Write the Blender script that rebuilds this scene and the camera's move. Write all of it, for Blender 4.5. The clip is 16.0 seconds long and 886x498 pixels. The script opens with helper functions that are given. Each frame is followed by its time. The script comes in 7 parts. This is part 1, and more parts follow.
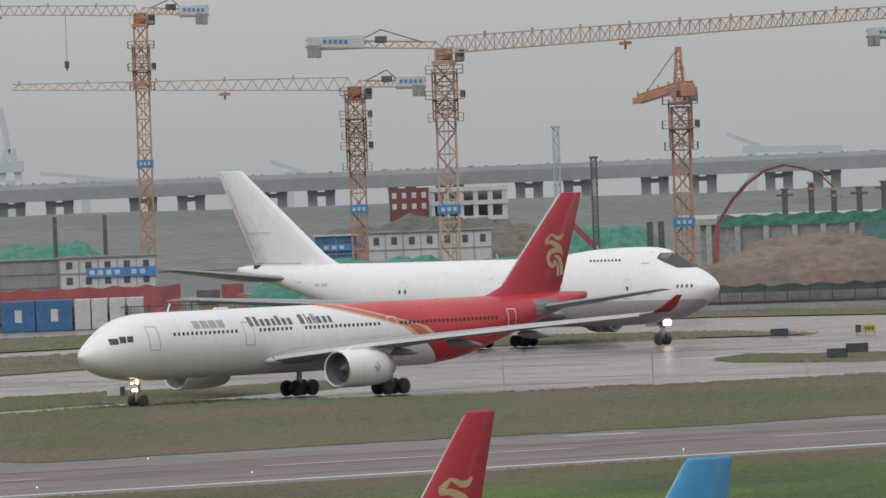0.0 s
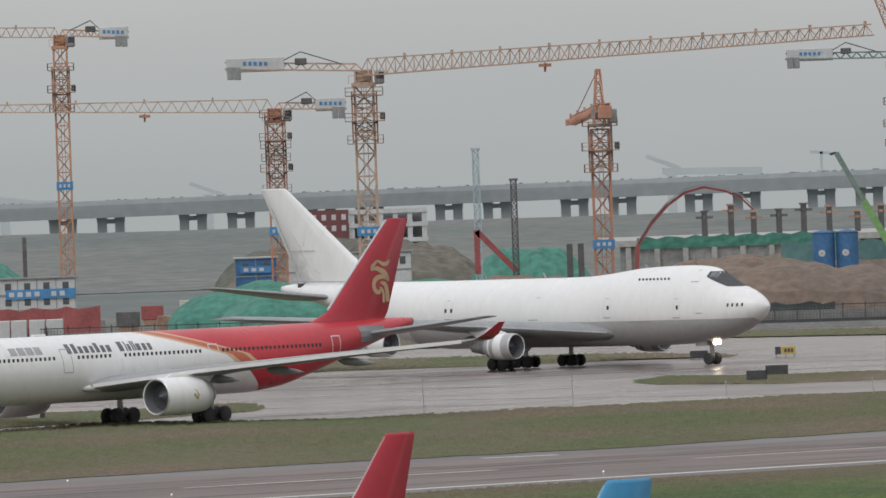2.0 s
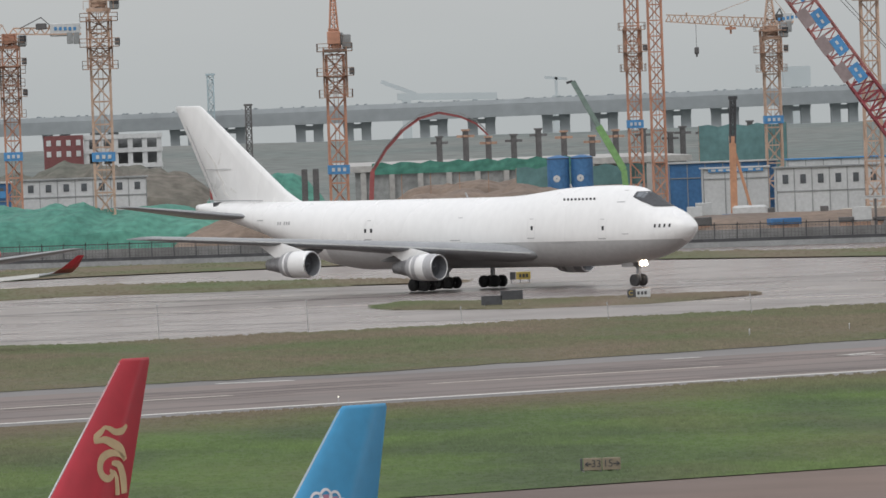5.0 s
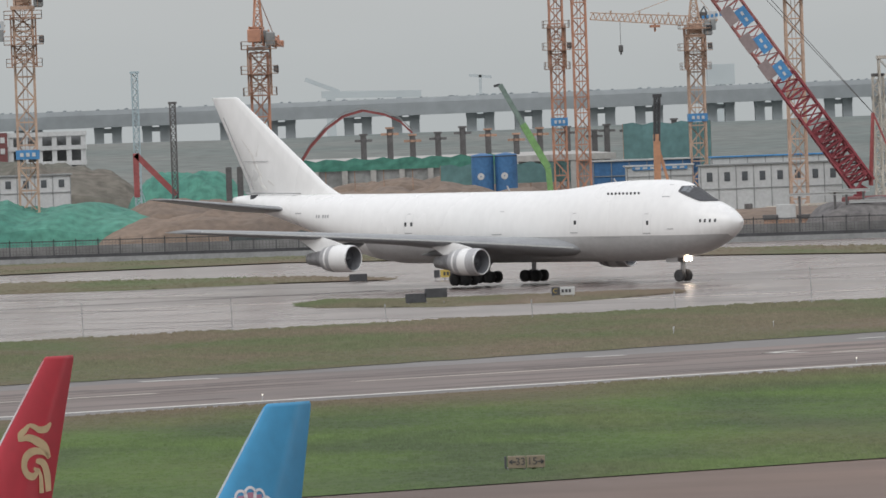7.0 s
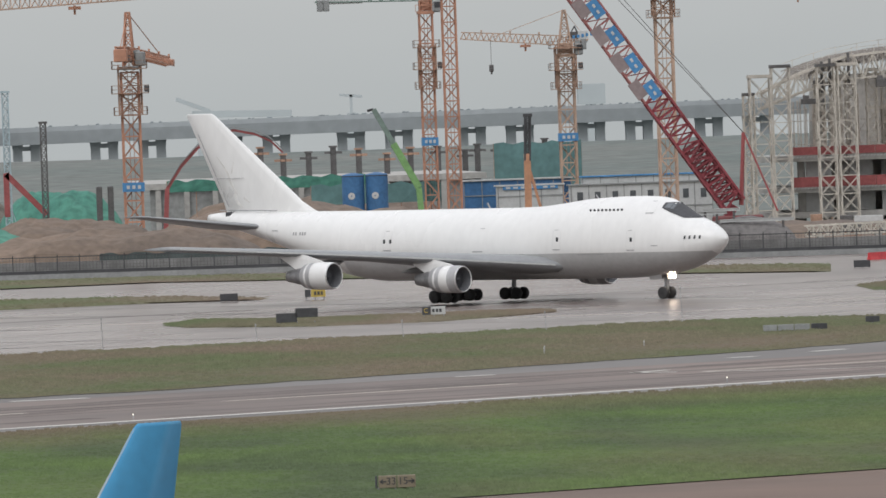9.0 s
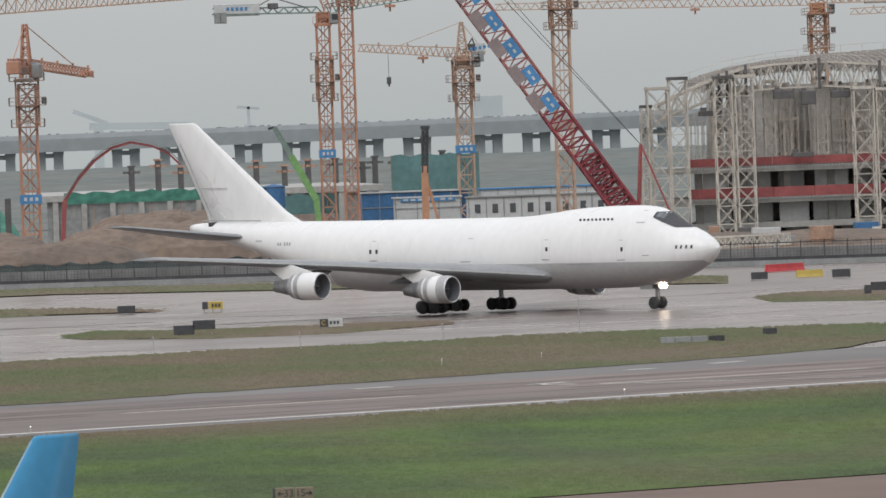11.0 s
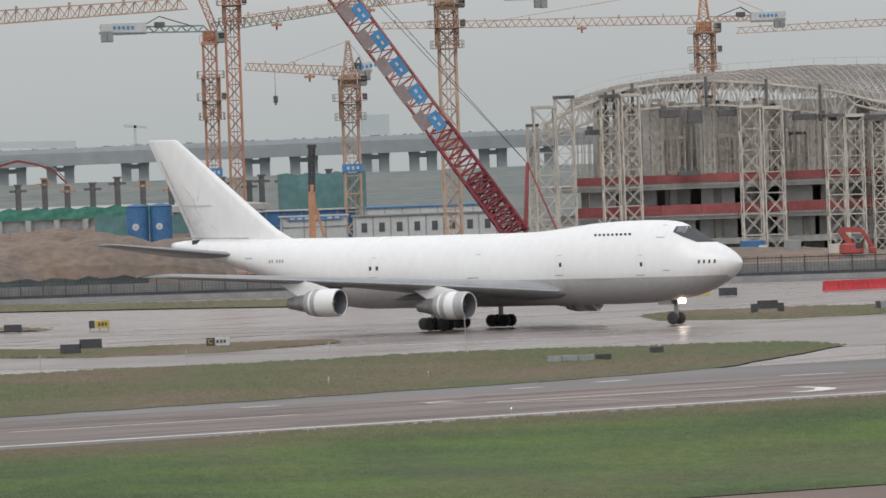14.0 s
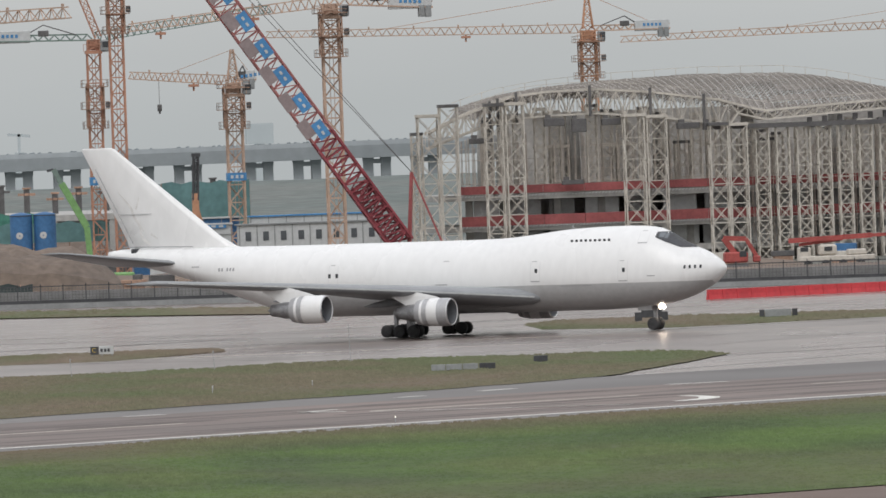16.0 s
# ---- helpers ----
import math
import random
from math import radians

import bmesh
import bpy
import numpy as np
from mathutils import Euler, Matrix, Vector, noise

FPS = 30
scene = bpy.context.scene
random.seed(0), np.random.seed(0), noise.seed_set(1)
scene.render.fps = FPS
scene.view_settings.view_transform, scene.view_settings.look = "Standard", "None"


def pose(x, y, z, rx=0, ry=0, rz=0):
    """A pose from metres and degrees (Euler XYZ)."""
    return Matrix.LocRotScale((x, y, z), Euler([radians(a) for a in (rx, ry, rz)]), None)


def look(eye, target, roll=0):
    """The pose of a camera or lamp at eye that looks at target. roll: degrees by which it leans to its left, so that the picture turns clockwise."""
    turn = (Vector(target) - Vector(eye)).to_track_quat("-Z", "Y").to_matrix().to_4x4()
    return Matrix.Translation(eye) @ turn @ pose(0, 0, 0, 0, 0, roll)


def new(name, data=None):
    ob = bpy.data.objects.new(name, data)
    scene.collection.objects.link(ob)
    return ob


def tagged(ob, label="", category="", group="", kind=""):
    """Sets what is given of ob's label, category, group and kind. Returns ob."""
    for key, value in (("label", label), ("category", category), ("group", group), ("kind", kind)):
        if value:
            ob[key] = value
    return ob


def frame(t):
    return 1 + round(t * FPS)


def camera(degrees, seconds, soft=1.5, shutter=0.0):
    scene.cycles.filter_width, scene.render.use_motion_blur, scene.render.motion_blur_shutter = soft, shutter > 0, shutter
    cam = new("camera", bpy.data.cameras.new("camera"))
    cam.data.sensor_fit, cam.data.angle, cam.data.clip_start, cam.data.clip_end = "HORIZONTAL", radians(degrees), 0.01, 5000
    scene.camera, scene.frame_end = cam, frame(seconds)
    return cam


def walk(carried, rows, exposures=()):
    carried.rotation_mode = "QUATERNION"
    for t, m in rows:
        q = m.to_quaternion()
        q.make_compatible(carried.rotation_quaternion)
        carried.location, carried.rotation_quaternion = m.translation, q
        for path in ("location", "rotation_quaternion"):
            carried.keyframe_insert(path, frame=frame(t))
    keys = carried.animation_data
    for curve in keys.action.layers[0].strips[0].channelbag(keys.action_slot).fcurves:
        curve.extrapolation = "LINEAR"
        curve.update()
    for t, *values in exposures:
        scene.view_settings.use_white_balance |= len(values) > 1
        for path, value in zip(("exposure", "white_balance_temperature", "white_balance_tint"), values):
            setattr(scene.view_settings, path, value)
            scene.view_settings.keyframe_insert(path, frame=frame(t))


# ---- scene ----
EYE = (0.0, 0.0, 18.5086)
ROLL = -2.0613
cam = camera(5.2044, 16.0, soft=1.6)
VIEW = [  # seconds, bearing and pitch in degrees
    (0, 0.257, -0.441),
    (0.5, 0.422, -0.537),
    (1, 0.527, -0.500),
    (1.5, 0.616, -0.401),
    (2, 0.733, -0.328),
    (2.5, 0.968, -0.567),
    (3, 1.394, -0.694),
    (3.5, 1.706, -0.748),
    (4, 1.928, -0.775),
    (6.5, 2.626, -0.866),
    (7, 2.719, -0.850),
    (7.5, 2.840, -0.834),
    (8, 3.006, -0.800),
    (8.5, 3.241, -0.764),
    (9, 3.483, -0.762),
    (11.5, 4.212, -0.706),
    (12, 4.342, -0.702),
    (12.5, 4.435, -0.675),
    (13, 4.511, -0.682),
    (13.5, 4.648, -0.660),
    (14, 4.757, -0.626),
    (14.5, 4.859, -0.608),
    (15, 5.088, -0.597),
    (15.5, 5.274, -0.587),
    (16, 5.440, -0.599)]


def gaze(bearing, pitch):
    b, p = radians(bearing), radians(pitch)
    e = Vector(EYE)
    return look(e, e + Vector((math.sin(b) * math.cos(p), math.cos(b) * math.cos(p), math.sin(p))), ROLL)


walk(cam, [(t, gaze(b, p)) for t, b, p in VIEW], [(0, -0.11), (2, -0.11), (3, 0.0), (4, 0.05), (16, 0.06)])

# ---- light: an overcast afternoon ----
SUN_EL, SUN_AZ = radians(48), radians(205)
world = bpy.data.worlds.new("overcast")
scene.world = world
world.use_nodes = True
wt = world.node_tree
wt.nodes.clear()


def wnode(kind, **kw):
    n = wt.nodes.new(kind)
    for k, v in kw.items():
        n.inputs[k].default_value = v
    return n


sky = wt.nodes.new("ShaderNodeTexSky")
sky.sky_type, sky.sun_disc = "NISHITA", False
sky.sun_elevation, sky.sun_rotation = SUN_EL, SUN_AZ
sky.air_density, sky.dust_density = 1.0, 3.0
grey = wt.nodes.new("ShaderNodeHueSaturation")
grey.inputs["Saturation"].default_value = 0.12
grey.inputs["Value"].default_value = 0.1
wt.links.new(sky.outputs[0], grey.inputs["Color"])
tc = wt.nodes.new("ShaderNodeTexCoord")
sep = wt.nodes.new("ShaderNodeSeparateXYZ")
wt.links.new(tc.outputs["Generated"], sep.inputs[0])
ramp = wt.nodes.new("ShaderNodeValToRGB")
ramp.color_ramp.elements[0].position, ramp.color_ramp.elements[0].color = 0.0, (0.475, 0.505, 0.513, 1)
ramp.color_ramp.elements[1].position, ramp.color_ramp.elements[1].color = 1.0, (1.12, 1.15, 1.25, 1)
for p, c in ((0.012, (0.535, 0.555, 0.558, 1)), (0.035, (0.675, 0.672, 0.655, 1)), (0.25, (0.78, 0.78, 0.775, 1))):
    e = ramp.color_ramp.elements.new(p)
    e.color = c
wt.links.new(sep.outputs["Z"], ramp.inputs[0])
cl = wt.nodes.new("ShaderNodeTexNoise")
cl.inputs["Scale"].default_value = 9.0
cl.inputs["Detail"].default_value = 4.0
mp = wt.nodes.new("ShaderNodeMapping")
mp.inputs["Scale"].default_value = (1.0, 1.0, 5.0)
wt.links.new(tc.outputs["Generated"], mp.inputs[0])
wt.links.new(mp.outputs[0], cl.inputs["Vector"])
mr = wt.nodes.new("ShaderNodeMapRange")
mr.inputs[3].default_value, mr.inputs[4].default_value = 0.90, 1.08
wt.links.new(cl.outputs[0], mr.inputs[0])
mul = wt.nodes.new("ShaderNodeMixRGB")
mul.blend_type = "MULTIPLY"
mul.inputs[0].default_value = 1.0
wt.links.new(ramp.outputs[0], mul.inputs[1])
wt.links.new(mr.outputs[0], mul.inputs[2])
mix = wt.nodes.new("ShaderNodeMixRGB")
mix.inputs[0].default_value = 0.88
wt.links.new(grey.outputs[0], mix.inputs[1])
wt.links.new(mul.outputs[0], mix.inputs[2])
bg = wt.nodes.new("ShaderNodeBackground")
wt.links.new(mix.outputs[0], bg.inputs[0])
bg.inputs[1].default_value = 1.0
wo = wt.nodes.new("ShaderNodeOutputWorld")
wt.links.new(bg.outputs[0], wo.inputs[0])
sun = new("sun", bpy.data.lights.new("sun", "SUN"))
sun.data.energy, sun.data.angle, sun.data.color = 0.95, radians(35), (1.0, 0.98, 0.96)
sd = Vector((math.sin(SUN_AZ) * math.cos(SUN_EL), math.cos(SUN_AZ) * math.cos(SUN_EL), math.sin(SUN_EL)))
sun.matrix_world = look(sd * 100, (0, 0, 0))

# ---- materials ----
MATS = {}


def mat(name, color, rough=0.6, metal=0.0, vary=0.12, scale=1.0, fine=12.0, bump=0.0, stretch=(1, 1, 1), tint=None, emit=0.0, rnd=0.0, spec=0.5):
    """Base colour with a broad and a fine variation (sizes in 1/m), optional second tint for the broad one."""
    if name in MATS:
        return MATS[name]
    m = bpy.data.materials.new(name)
    m.use_nodes = True
    nt = m.node_tree
    b = nt.nodes["Principled BSDF"]
    b.inputs["Roughness"].default_value, b.inputs["Metallic"].default_value = rough, metal
    b.inputs["Specular IOR Level"].default_value = spec
    c = (*color, 1)
    co = nt.nodes.new("ShaderNodeTexCoord")
    ma = nt.nodes.new("ShaderNodeMapping")
    ma.inputs["Scale"].default_value = stretch
    nt.links.new(co.outputs["Object"], ma.inputs[0])
    n1, n2 = nt.nodes.new("ShaderNodeTexNoise"), nt.nodes.new("ShaderNodeTexNoise")
    for n, s in ((n1, scale), (n2, fine)):
        n.inputs["Scale"].default_value = s
        n.inputs["Detail"].default_value = 5.0
        nt.links.new(ma.outputs[0], n.inputs["Vector"])
    r1 = nt.nodes.new("ShaderNodeMapRange")
    r1.inputs[1].default_value, r1.inputs[2].default_value = 0.3, 0.7
    nt.links.new(n1.outputs[0], r1.inputs[0])
    mx = nt.nodes.new("ShaderNodeMixRGB")
    t = tint or tuple(v * (1 - 2 * vary) for v in color)
    mx.inputs[1].default_value, mx.inputs[2].default_value = c, (*t, 1)
    nt.links.new(r1.outputs[0], mx.inputs[0])
    r2 = nt.nodes.new("ShaderNodeMapRange")
    r2.inputs[1].default_value, r2.inputs[2].default_value = 0.3, 0.7
    r2.inputs[3].default_value, r2.inputs[4].default_value = 1 - vary, 1 + vary
    nt.links.new(n2.outputs[0], r2.inputs[0])
    my = nt.nodes.new("ShaderNodeMixRGB")
    my.blend_type = "MULTIPLY"
    my.inputs[0].default_value = 1.0
    nt.links.new(mx.outputs[0], my.inputs[1])
    nt.links.new(r2.outputs[0], my.inputs[2])
    last = my
    if rnd:
        oi = nt.nodes.new("ShaderNodeObjectInfo")
        r3 = nt.nodes.new("ShaderNodeMapRange")
        r3.inputs[3].default_value, r3.inputs[4].default_value = 1 - rnd, 1 + rnd
        nt.links.new(oi.outputs["Random"], r3.inputs[0])
        mz = nt.nodes.new("ShaderNodeMixRGB")
        mz.blend_type = "MULTIPLY"
        mz.inputs[0].default_value = 1.0
        nt.links.new(my.outputs[0], mz.inputs[1])
        nt.links.new(r3.outputs[0], mz.inputs[2])
        last = mz
    nt.links.new(last.outputs[0], b.inputs["Base Color"])
    rr = nt.nodes.new("ShaderNodeMapRange")
    rr.inputs[3].default_value, rr.inputs[4].default_value = max(0.03, rough - 0.12), min(1, rough + 0.12)
    nt.links.new(n1.outputs[0], rr.inputs[0])
    nt.links.new(rr.outputs[0], b.inputs["Roughness"])
    if bump:
        bu = nt.nodes.new("ShaderNodeBump")
        bu.inputs["Strength"].default_value = bump
        bu.inputs["Distance"].default_value = 0.05
        nt.links.new(n2.outputs[0], bu.inputs["Height"])
        nt.links.new(bu.outputs[0], b.inputs["Normal"])
    if emit:
        b.inputs["Emission Color"].default_value = c
        b.inputs["Emission Strength"].default_value = emit
    MATS[name] = m
    m.diffuse_color = c
    return m


def grass_mat(name, green, lush, dry, edge=None, flip=0.5):
    """Mown grass: lush and dry patches drawn out along the ground, blades varied one by one; edge = (point, direction, reach) of a dry verge."""
    m = bpy.data.materials.new(name)
    m.use_nodes = True
    nt = m.node_tree
    b = nt.nodes["Principled BSDF"]
    b.inputs["Roughness"].default_value = 0.95
    b.inputs["Specular IOR Level"].default_value = 0.05
    co = nt.nodes.new("ShaderNodeTexCoord")
    fac = []
    for scale, lo, hi, st in ((0.060, 0.38, 0.60, (1, 0.50, 1)), (0.045, 0.50 - 0.06 * flip, 0.66, (1.0, 0.30, 1)), (0.9, 0.3, 0.7, (1, 0.5, 1))):
        ma = nt.nodes.new("ShaderNodeMapping")
        ma.inputs["Scale"].default_value = st
        ma.inputs["Location"].default_value = (13.0 * len(fac), 7.0, 0)
        nt.links.new(co.outputs["Object"], ma.inputs[0])
        n = nt.nodes.new("ShaderNodeTexNoise")
        n.inputs["Scale"].default_value, n.inputs["Detail"].default_value = scale, 6.0
        nt.links.new(ma.outputs[0], n.inputs["Vector"])
        r = nt.nodes.new("ShaderNodeMapRange")
        r.inputs[1].default_value, r.inputs[2].default_value = lo, hi
        nt.links.new(n.outputs[0], r.inputs[0])
        fac.append(r.outputs[0])
    m1 = nt.nodes.new("ShaderNodeMixRGB")
    m1.inputs[1].default_value, m1.inputs[2].default_value = (*green, 1), (*lush, 1)
    nt.links.new(fac[0], m1.inputs[0])
    dryness = fac[1]
    if edge:
        sub = nt.nodes.new("ShaderNodeVectorMath")
        sub.operation = "SUBTRACT"
        sub.inputs[1].default_value = (edge[0][0], edge[0][1], 0)
        nt.links.new(co.outputs["Object"], sub.inputs[0])
        dot = nt.nodes.new("ShaderNodeVectorMath")
        dot.operation = "DOT_PRODUCT"
        dot.inputs[1].default_value = (edge[1][0], edge[1][1], 0)
        nt.links.new(sub.outputs[0], dot.inputs[0])
        wob = nt.nodes.new("ShaderNodeMath")
        wob.operation = "MULTIPLY_ADD"
        wob.inputs[1].default_value = 14.0
        nt.links.new(fac[1], wob.inputs[0])
        nt.links.new(dot.outputs["Value"], wob.inputs[2])
        rg = nt.nodes.new("ShaderNodeMapRange")
        rg.inputs[1].default_value, rg.inputs[2].default_value = -edge[2], 4.0
        nt.links.new(wob.outputs[0], rg.inputs[0])
        mx = nt.nodes.new("ShaderNodeMath")
        mx.operation = "MAXIMUM"
        half = nt.nodes.new("ShaderNodeMath")
        half.operation = "MULTIPLY"
        half.inputs[1].default_value = 0.45
        nt.links.new(fac[1], half.inputs[0])
        nt.links.new(half.outputs[0], mx.inputs[0])
        nt.links.new(rg.outputs[0], mx.inputs[1])
        dryness = mx.outputs[0]
    m2 = nt.nodes.new("ShaderNodeMixRGB")
    m2.inputs[2].default_value = (*dry, 1)
    nt.links.new(dryness, m2.inputs[0])
    nt.links.new(m1.outputs[0], m2.inputs[1])
    geo = nt.nodes.new("ShaderNodeNewGeometry")
    ri = nt.nodes.new("ShaderNodeMapRange")
    ri.inputs[3].default_value, ri.inputs[4].default_value = 0.90, 1.10
    nt.links.new(geo.outputs["Random Per Island"], ri.inputs[0])
    rf = nt.nodes.new("ShaderNodeMapRange")
    rf.inputs[3].default_value, rf.inputs[4].default_value = 0.88, 1.12
    nt.links.new(fac[2], rf.inputs[0])
    for v in (ri, rf):
        q = nt.nodes.new("ShaderNodeMixRGB")
        q.blend_type = "MULTIPLY"
        q.inputs[0].default_value = 1.0
        nt.links.new(m2.outputs[0], q.inputs[1])
        nt.links.new(v.outputs[0], q.inputs[2])
        m2 = q
    nt.links.new(m2.outputs[0], b.inputs["Base Color"])
    m.diffuse_color = (*green, 1)
    return m


R1, R2 = Vector((0.87, 600.8)), Vector((60.95, 648.4))
rd = (R2 - R1).normalized()
nd = Vector((-rd.y, rd.x))
GRASS_NEAR = grass_mat("grass_near", (0.082, 0.108, 0.058), (0.104, 0.150, 0.058), (0.142, 0.118, 0.083), (R1, nd, 30.0))
GRASS_FAR = grass_mat("grass_far", (0.134, 0.124, 0.082), (0.110, 0.130, 0.070), (0.166, 0.133, 0.101), flip=1.2)
ASPHALT = mat("runway_asphalt", (0.150, 0.098, 0.080), 0.45, vary=0.16, scale=0.020, fine=0.09, tint=(0.110, 0.086, 0.080), spec=0.22, stretch=(1, 1, 1))
SHOULDER = mat("shoulder_asphalt", (0.108, 0.099, 0.098), 0.42, vary=0.18, scale=0.025, fine=0.10, tint=(0.086, 0.076, 0.075), spec=0.17)
APRON = mat("apron_asphalt", (0.185, 0.132, 0.108), 0.7, vary=0.14, scale=0.03, fine=0.12, tint=(0.135, 0.108, 0.096), spec=0.10)
CONCRETE = mat("taxiway_concrete", (0.190, 0.153, 0.138), 0.27, vary=0.18, scale=0.022, fine=0.10, tint=(0.135, 0.110, 0.101), spec=0.20, stretch=(1, 0.6, 1))
EARTH = mat("bare_earth", (0.205, 0.150, 0.112), 0.95, vary=0.22, scale=0.08, fine=0.8, bump=0.6, tint=(0.135, 0.108, 0.090))
DARK_EARTH = mat("dark_spoil", (0.12, 0.115, 0.115), 0.95, vary=0.25, scale=0.15, fine=1.2, bump=0.6, tint=(0.16, 0.15, 0.145))
LAND = mat("scrubland", (0.135, 0.160, 0.152), 0.95, vary=0.2, scale=0.01, fine=0.2, tint=(0.190, 0.195, 0.182), spec=0.1)
WATER = mat("sea_water", (0.30, 0.33, 0.33), 0.25, vary=0.05, scale=0.01, fine=0.3)
LINE = mat("line_paint", (0.72, 0.71, 0.66), 0.5, vary=0.10, scale=0.15, fine=3.0)
YELLOW_LINE = mat("yellow_line_paint", (0.58, 0.52, 0.44), 0.5, vary=0.15, scale=0.15, fine=3.0)
COWL_GREY = mat("cowl_grey", (0.44, 0.44, 0.45), 0.4, 0.2, vary=0.08, scale=0.6, fine=4.0)
FAINT = mat("faint_seam", (0.66, 0.66, 0.66), 0.4, vary=0.05, scale=1.0, fine=6.0)
WHITE = mat("aircraft_white", (0.78, 0.78, 0.772), 0.28, vary=0.03, scale=0.12, fine=1.5, stretch=(1, 1, 0.4))
BELLY = mat("aircraft_shade_grey", (0.47, 0.47, 0.47), 0.35, vary=0.06, scale=0.2, fine=2.0)
WING = mat("wing_grey", (0.29, 0.30, 0.31), 0.4, vary=0.08, scale=0.3, fine=3.0)
ALU = mat("bare_aluminium", (0.66, 0.66, 0.67), 0.3, 0.85, vary=0.06, scale=0.5, fine=4.0)
DARK = mat("dark_metal", (0.15, 0.145, 0.145), 0.5, 0.3, vary=0.2, scale=0.5, fine=5.0)
TYRE = mat("tyre_rubber", (0.055, 0.055, 0.057), 0.8, vary=0.2, scale=2.0, fine=9.0)
STEEL = mat("strut_steel", (0.35, 0.35, 0.36), 0.4, 0.6, vary=0.15, scale=2.0, fine=9.0)
GLASS = mat("dark_window_glass", (0.06, 0.063, 0.068), 0.12, vary=0.1, scale=1.0, fine=5.0)
# lighter than GLASS: the reflected sky is put into the base colour
SKY_GLASS = mat("windscreen_sky_tint", (0.15, 0.165, 0.18), 0.08, vary=0.1, scale=1.0, fine=5.0, spec=0.9)
SEAM = mat("panel_seam", (0.40, 0.40, 0.41), 0.5, vary=0.15, scale=2.0, fine=8.0)
RED = mat("aircraft_red", (0.52, 0.030, 0.045), 0.3, vary=0.06, scale=0.15, fine=1.5)
FIN_RED = mat("fin_red", (0.43, 0.022, 0.040), 0.32, vary=0.08, scale=0.25, fine=2.0)
GOLD = mat("gold_paint", (0.50, 0.38, 0.22), 0.4, vary=0.08, scale=0.5, fine=3.0)
BLUE_FIN = mat("fin_blue", (0.045, 0.29, 0.53), 0.35, vary=0.07, scale=0.3, fine=2.0)
PINK = mat("flower_white", (0.75, 0.72, 0.74), 0.45, vary=0.05, scale=0.5, fine=3.0)
ROSE = mat("flower_rose", (0.42, 0.20, 0.27), 0.45, vary=0.05, scale=0.5, fine=3.0)
LIGHT = mat("landing_light_glow", (1.0, 0.82, 0.64), 0.3, emit=26.0)
LAMP = mat("edge_light_glow", (1.0, 0.93, 0.80), 0.3, emit=1.2)
YELLOW = mat("crane_yellow", (0.54, 0.285, 0.17), 0.5, vary=0.14, scale=0.25, fine=2.0)
PALE_YELLOW = mat("crane_pale_yellow", (0.53, 0.37, 0.28), 0.5, vary=0.14, scale=0.25, fine=2.0)
ORANGE = mat("crane_orange", (0.50, 0.25, 0.165), 0.5, vary=0.14, scale=0.25, fine=2.0)
RUST = mat("climbing_frame_rust", (0.42, 0.265, 0.19), 0.7, vary=0.2, scale=0.5, fine=3.0)
GREEN_STEEL = mat("grey_green_steel", (0.20, 0.27, 0.24), 0.5, vary=0.14, scale=0.3, fine=2.0)
PALE_BLUE = mat("pale_blue_steel", (0.40, 0.50, 0.54), 0.5, vary=0.14, scale=0.3, fine=2.0)
CREAM = mat("scaffold_cream", (0.62, 0.575, 0.51), 0.6, vary=0.14, scale=0.2, fine=2.0)
GREY_C = mat("raw_concrete", (0.43, 0.42, 0.40), 0.85, vary=0.14, scale=0.12, fine=1.2)
# concrete made paler and bluer, distance haze put into the colour
VIADUCT = mat("viaduct_concrete_hazed", (0.40, 0.43, 0.45), 0.9, vary=0.08, scale=0.02, fine=0.3)
BANNER_GREY = mat("banner_grey", (0.30, 0.24, 0.24), 0.7, vary=0.1, scale=0.3, fine=2.0)
BLOCK_GREY = mat("ballast_grey", (0.30, 0.31, 0.31), 0.8, vary=0.12, scale=0.4, fine=3.0)
PANEL_W = mat("cabin_white", (0.55, 0.56, 0.56), 0.6, vary=0.08, scale=0.2, fine=2.0)
SIGN_BLUE = mat("banner_blue", (0.075, 0.26, 0.52), 0.6, vary=0.12, scale=0.2, fine=2.0)
CONT_BLUE = mat("container_blue", (0.055, 0.17, 0.36), 0.6, vary=0.15, scale=0.3, fine=2.0)
NET = mat("green_netting", (0.048, 0.175, 0.135), 0.9, vary=0.25, scale=0.10, fine=0.8, bump=0.8, tint=(0.082, 0.235, 0.178))
SITE_RED = mat("site_red", (0.36, 0.095, 0.095), 0.6, vary=0.15, scale=0.3, fine=2.0)
BARRIER_RED = mat("barrier_red", (0.62, 0.05, 0.06), 0.5, vary=0.12, scale=0.3, fine=2.0)
BRICK_RED = mat("dark_red_cladding", (0.20, 0.075, 0.075), 0.8, vary=0.12, scale=0.2, fine=2.0)
BLACK = mat("black_paint", (0.065, 0.067, 0.073), 0.6, vary=0.2, scale=0.5, fine=3.0)
SIGN_YELLOW = mat("sign_yellow", (0.56, 0.42, 0.10), 0.5, vary=0.1, scale=0.5, fine=3.0)
LIME = mat("lime_green_paint", (0.22, 0.42, 0.16), 0.5, vary=0.15, scale=0.3, fine=2.0)
ROOF_STEEL = mat("roof_steel", (0.40, 0.37, 0.34), 0.65, 0.1, vary=0.14, scale=0.15, fine=1.5)
FAR = mat("distant_grey", (0.45, 0.49, 0.50), 0.95, vary=0.05, scale=0.01, fine=0.05)
TITLE = mat("title_dark_grey", (0.12, 0.12, 0.13), 0.4, vary=0.1, scale=1.0, fine=5.0)
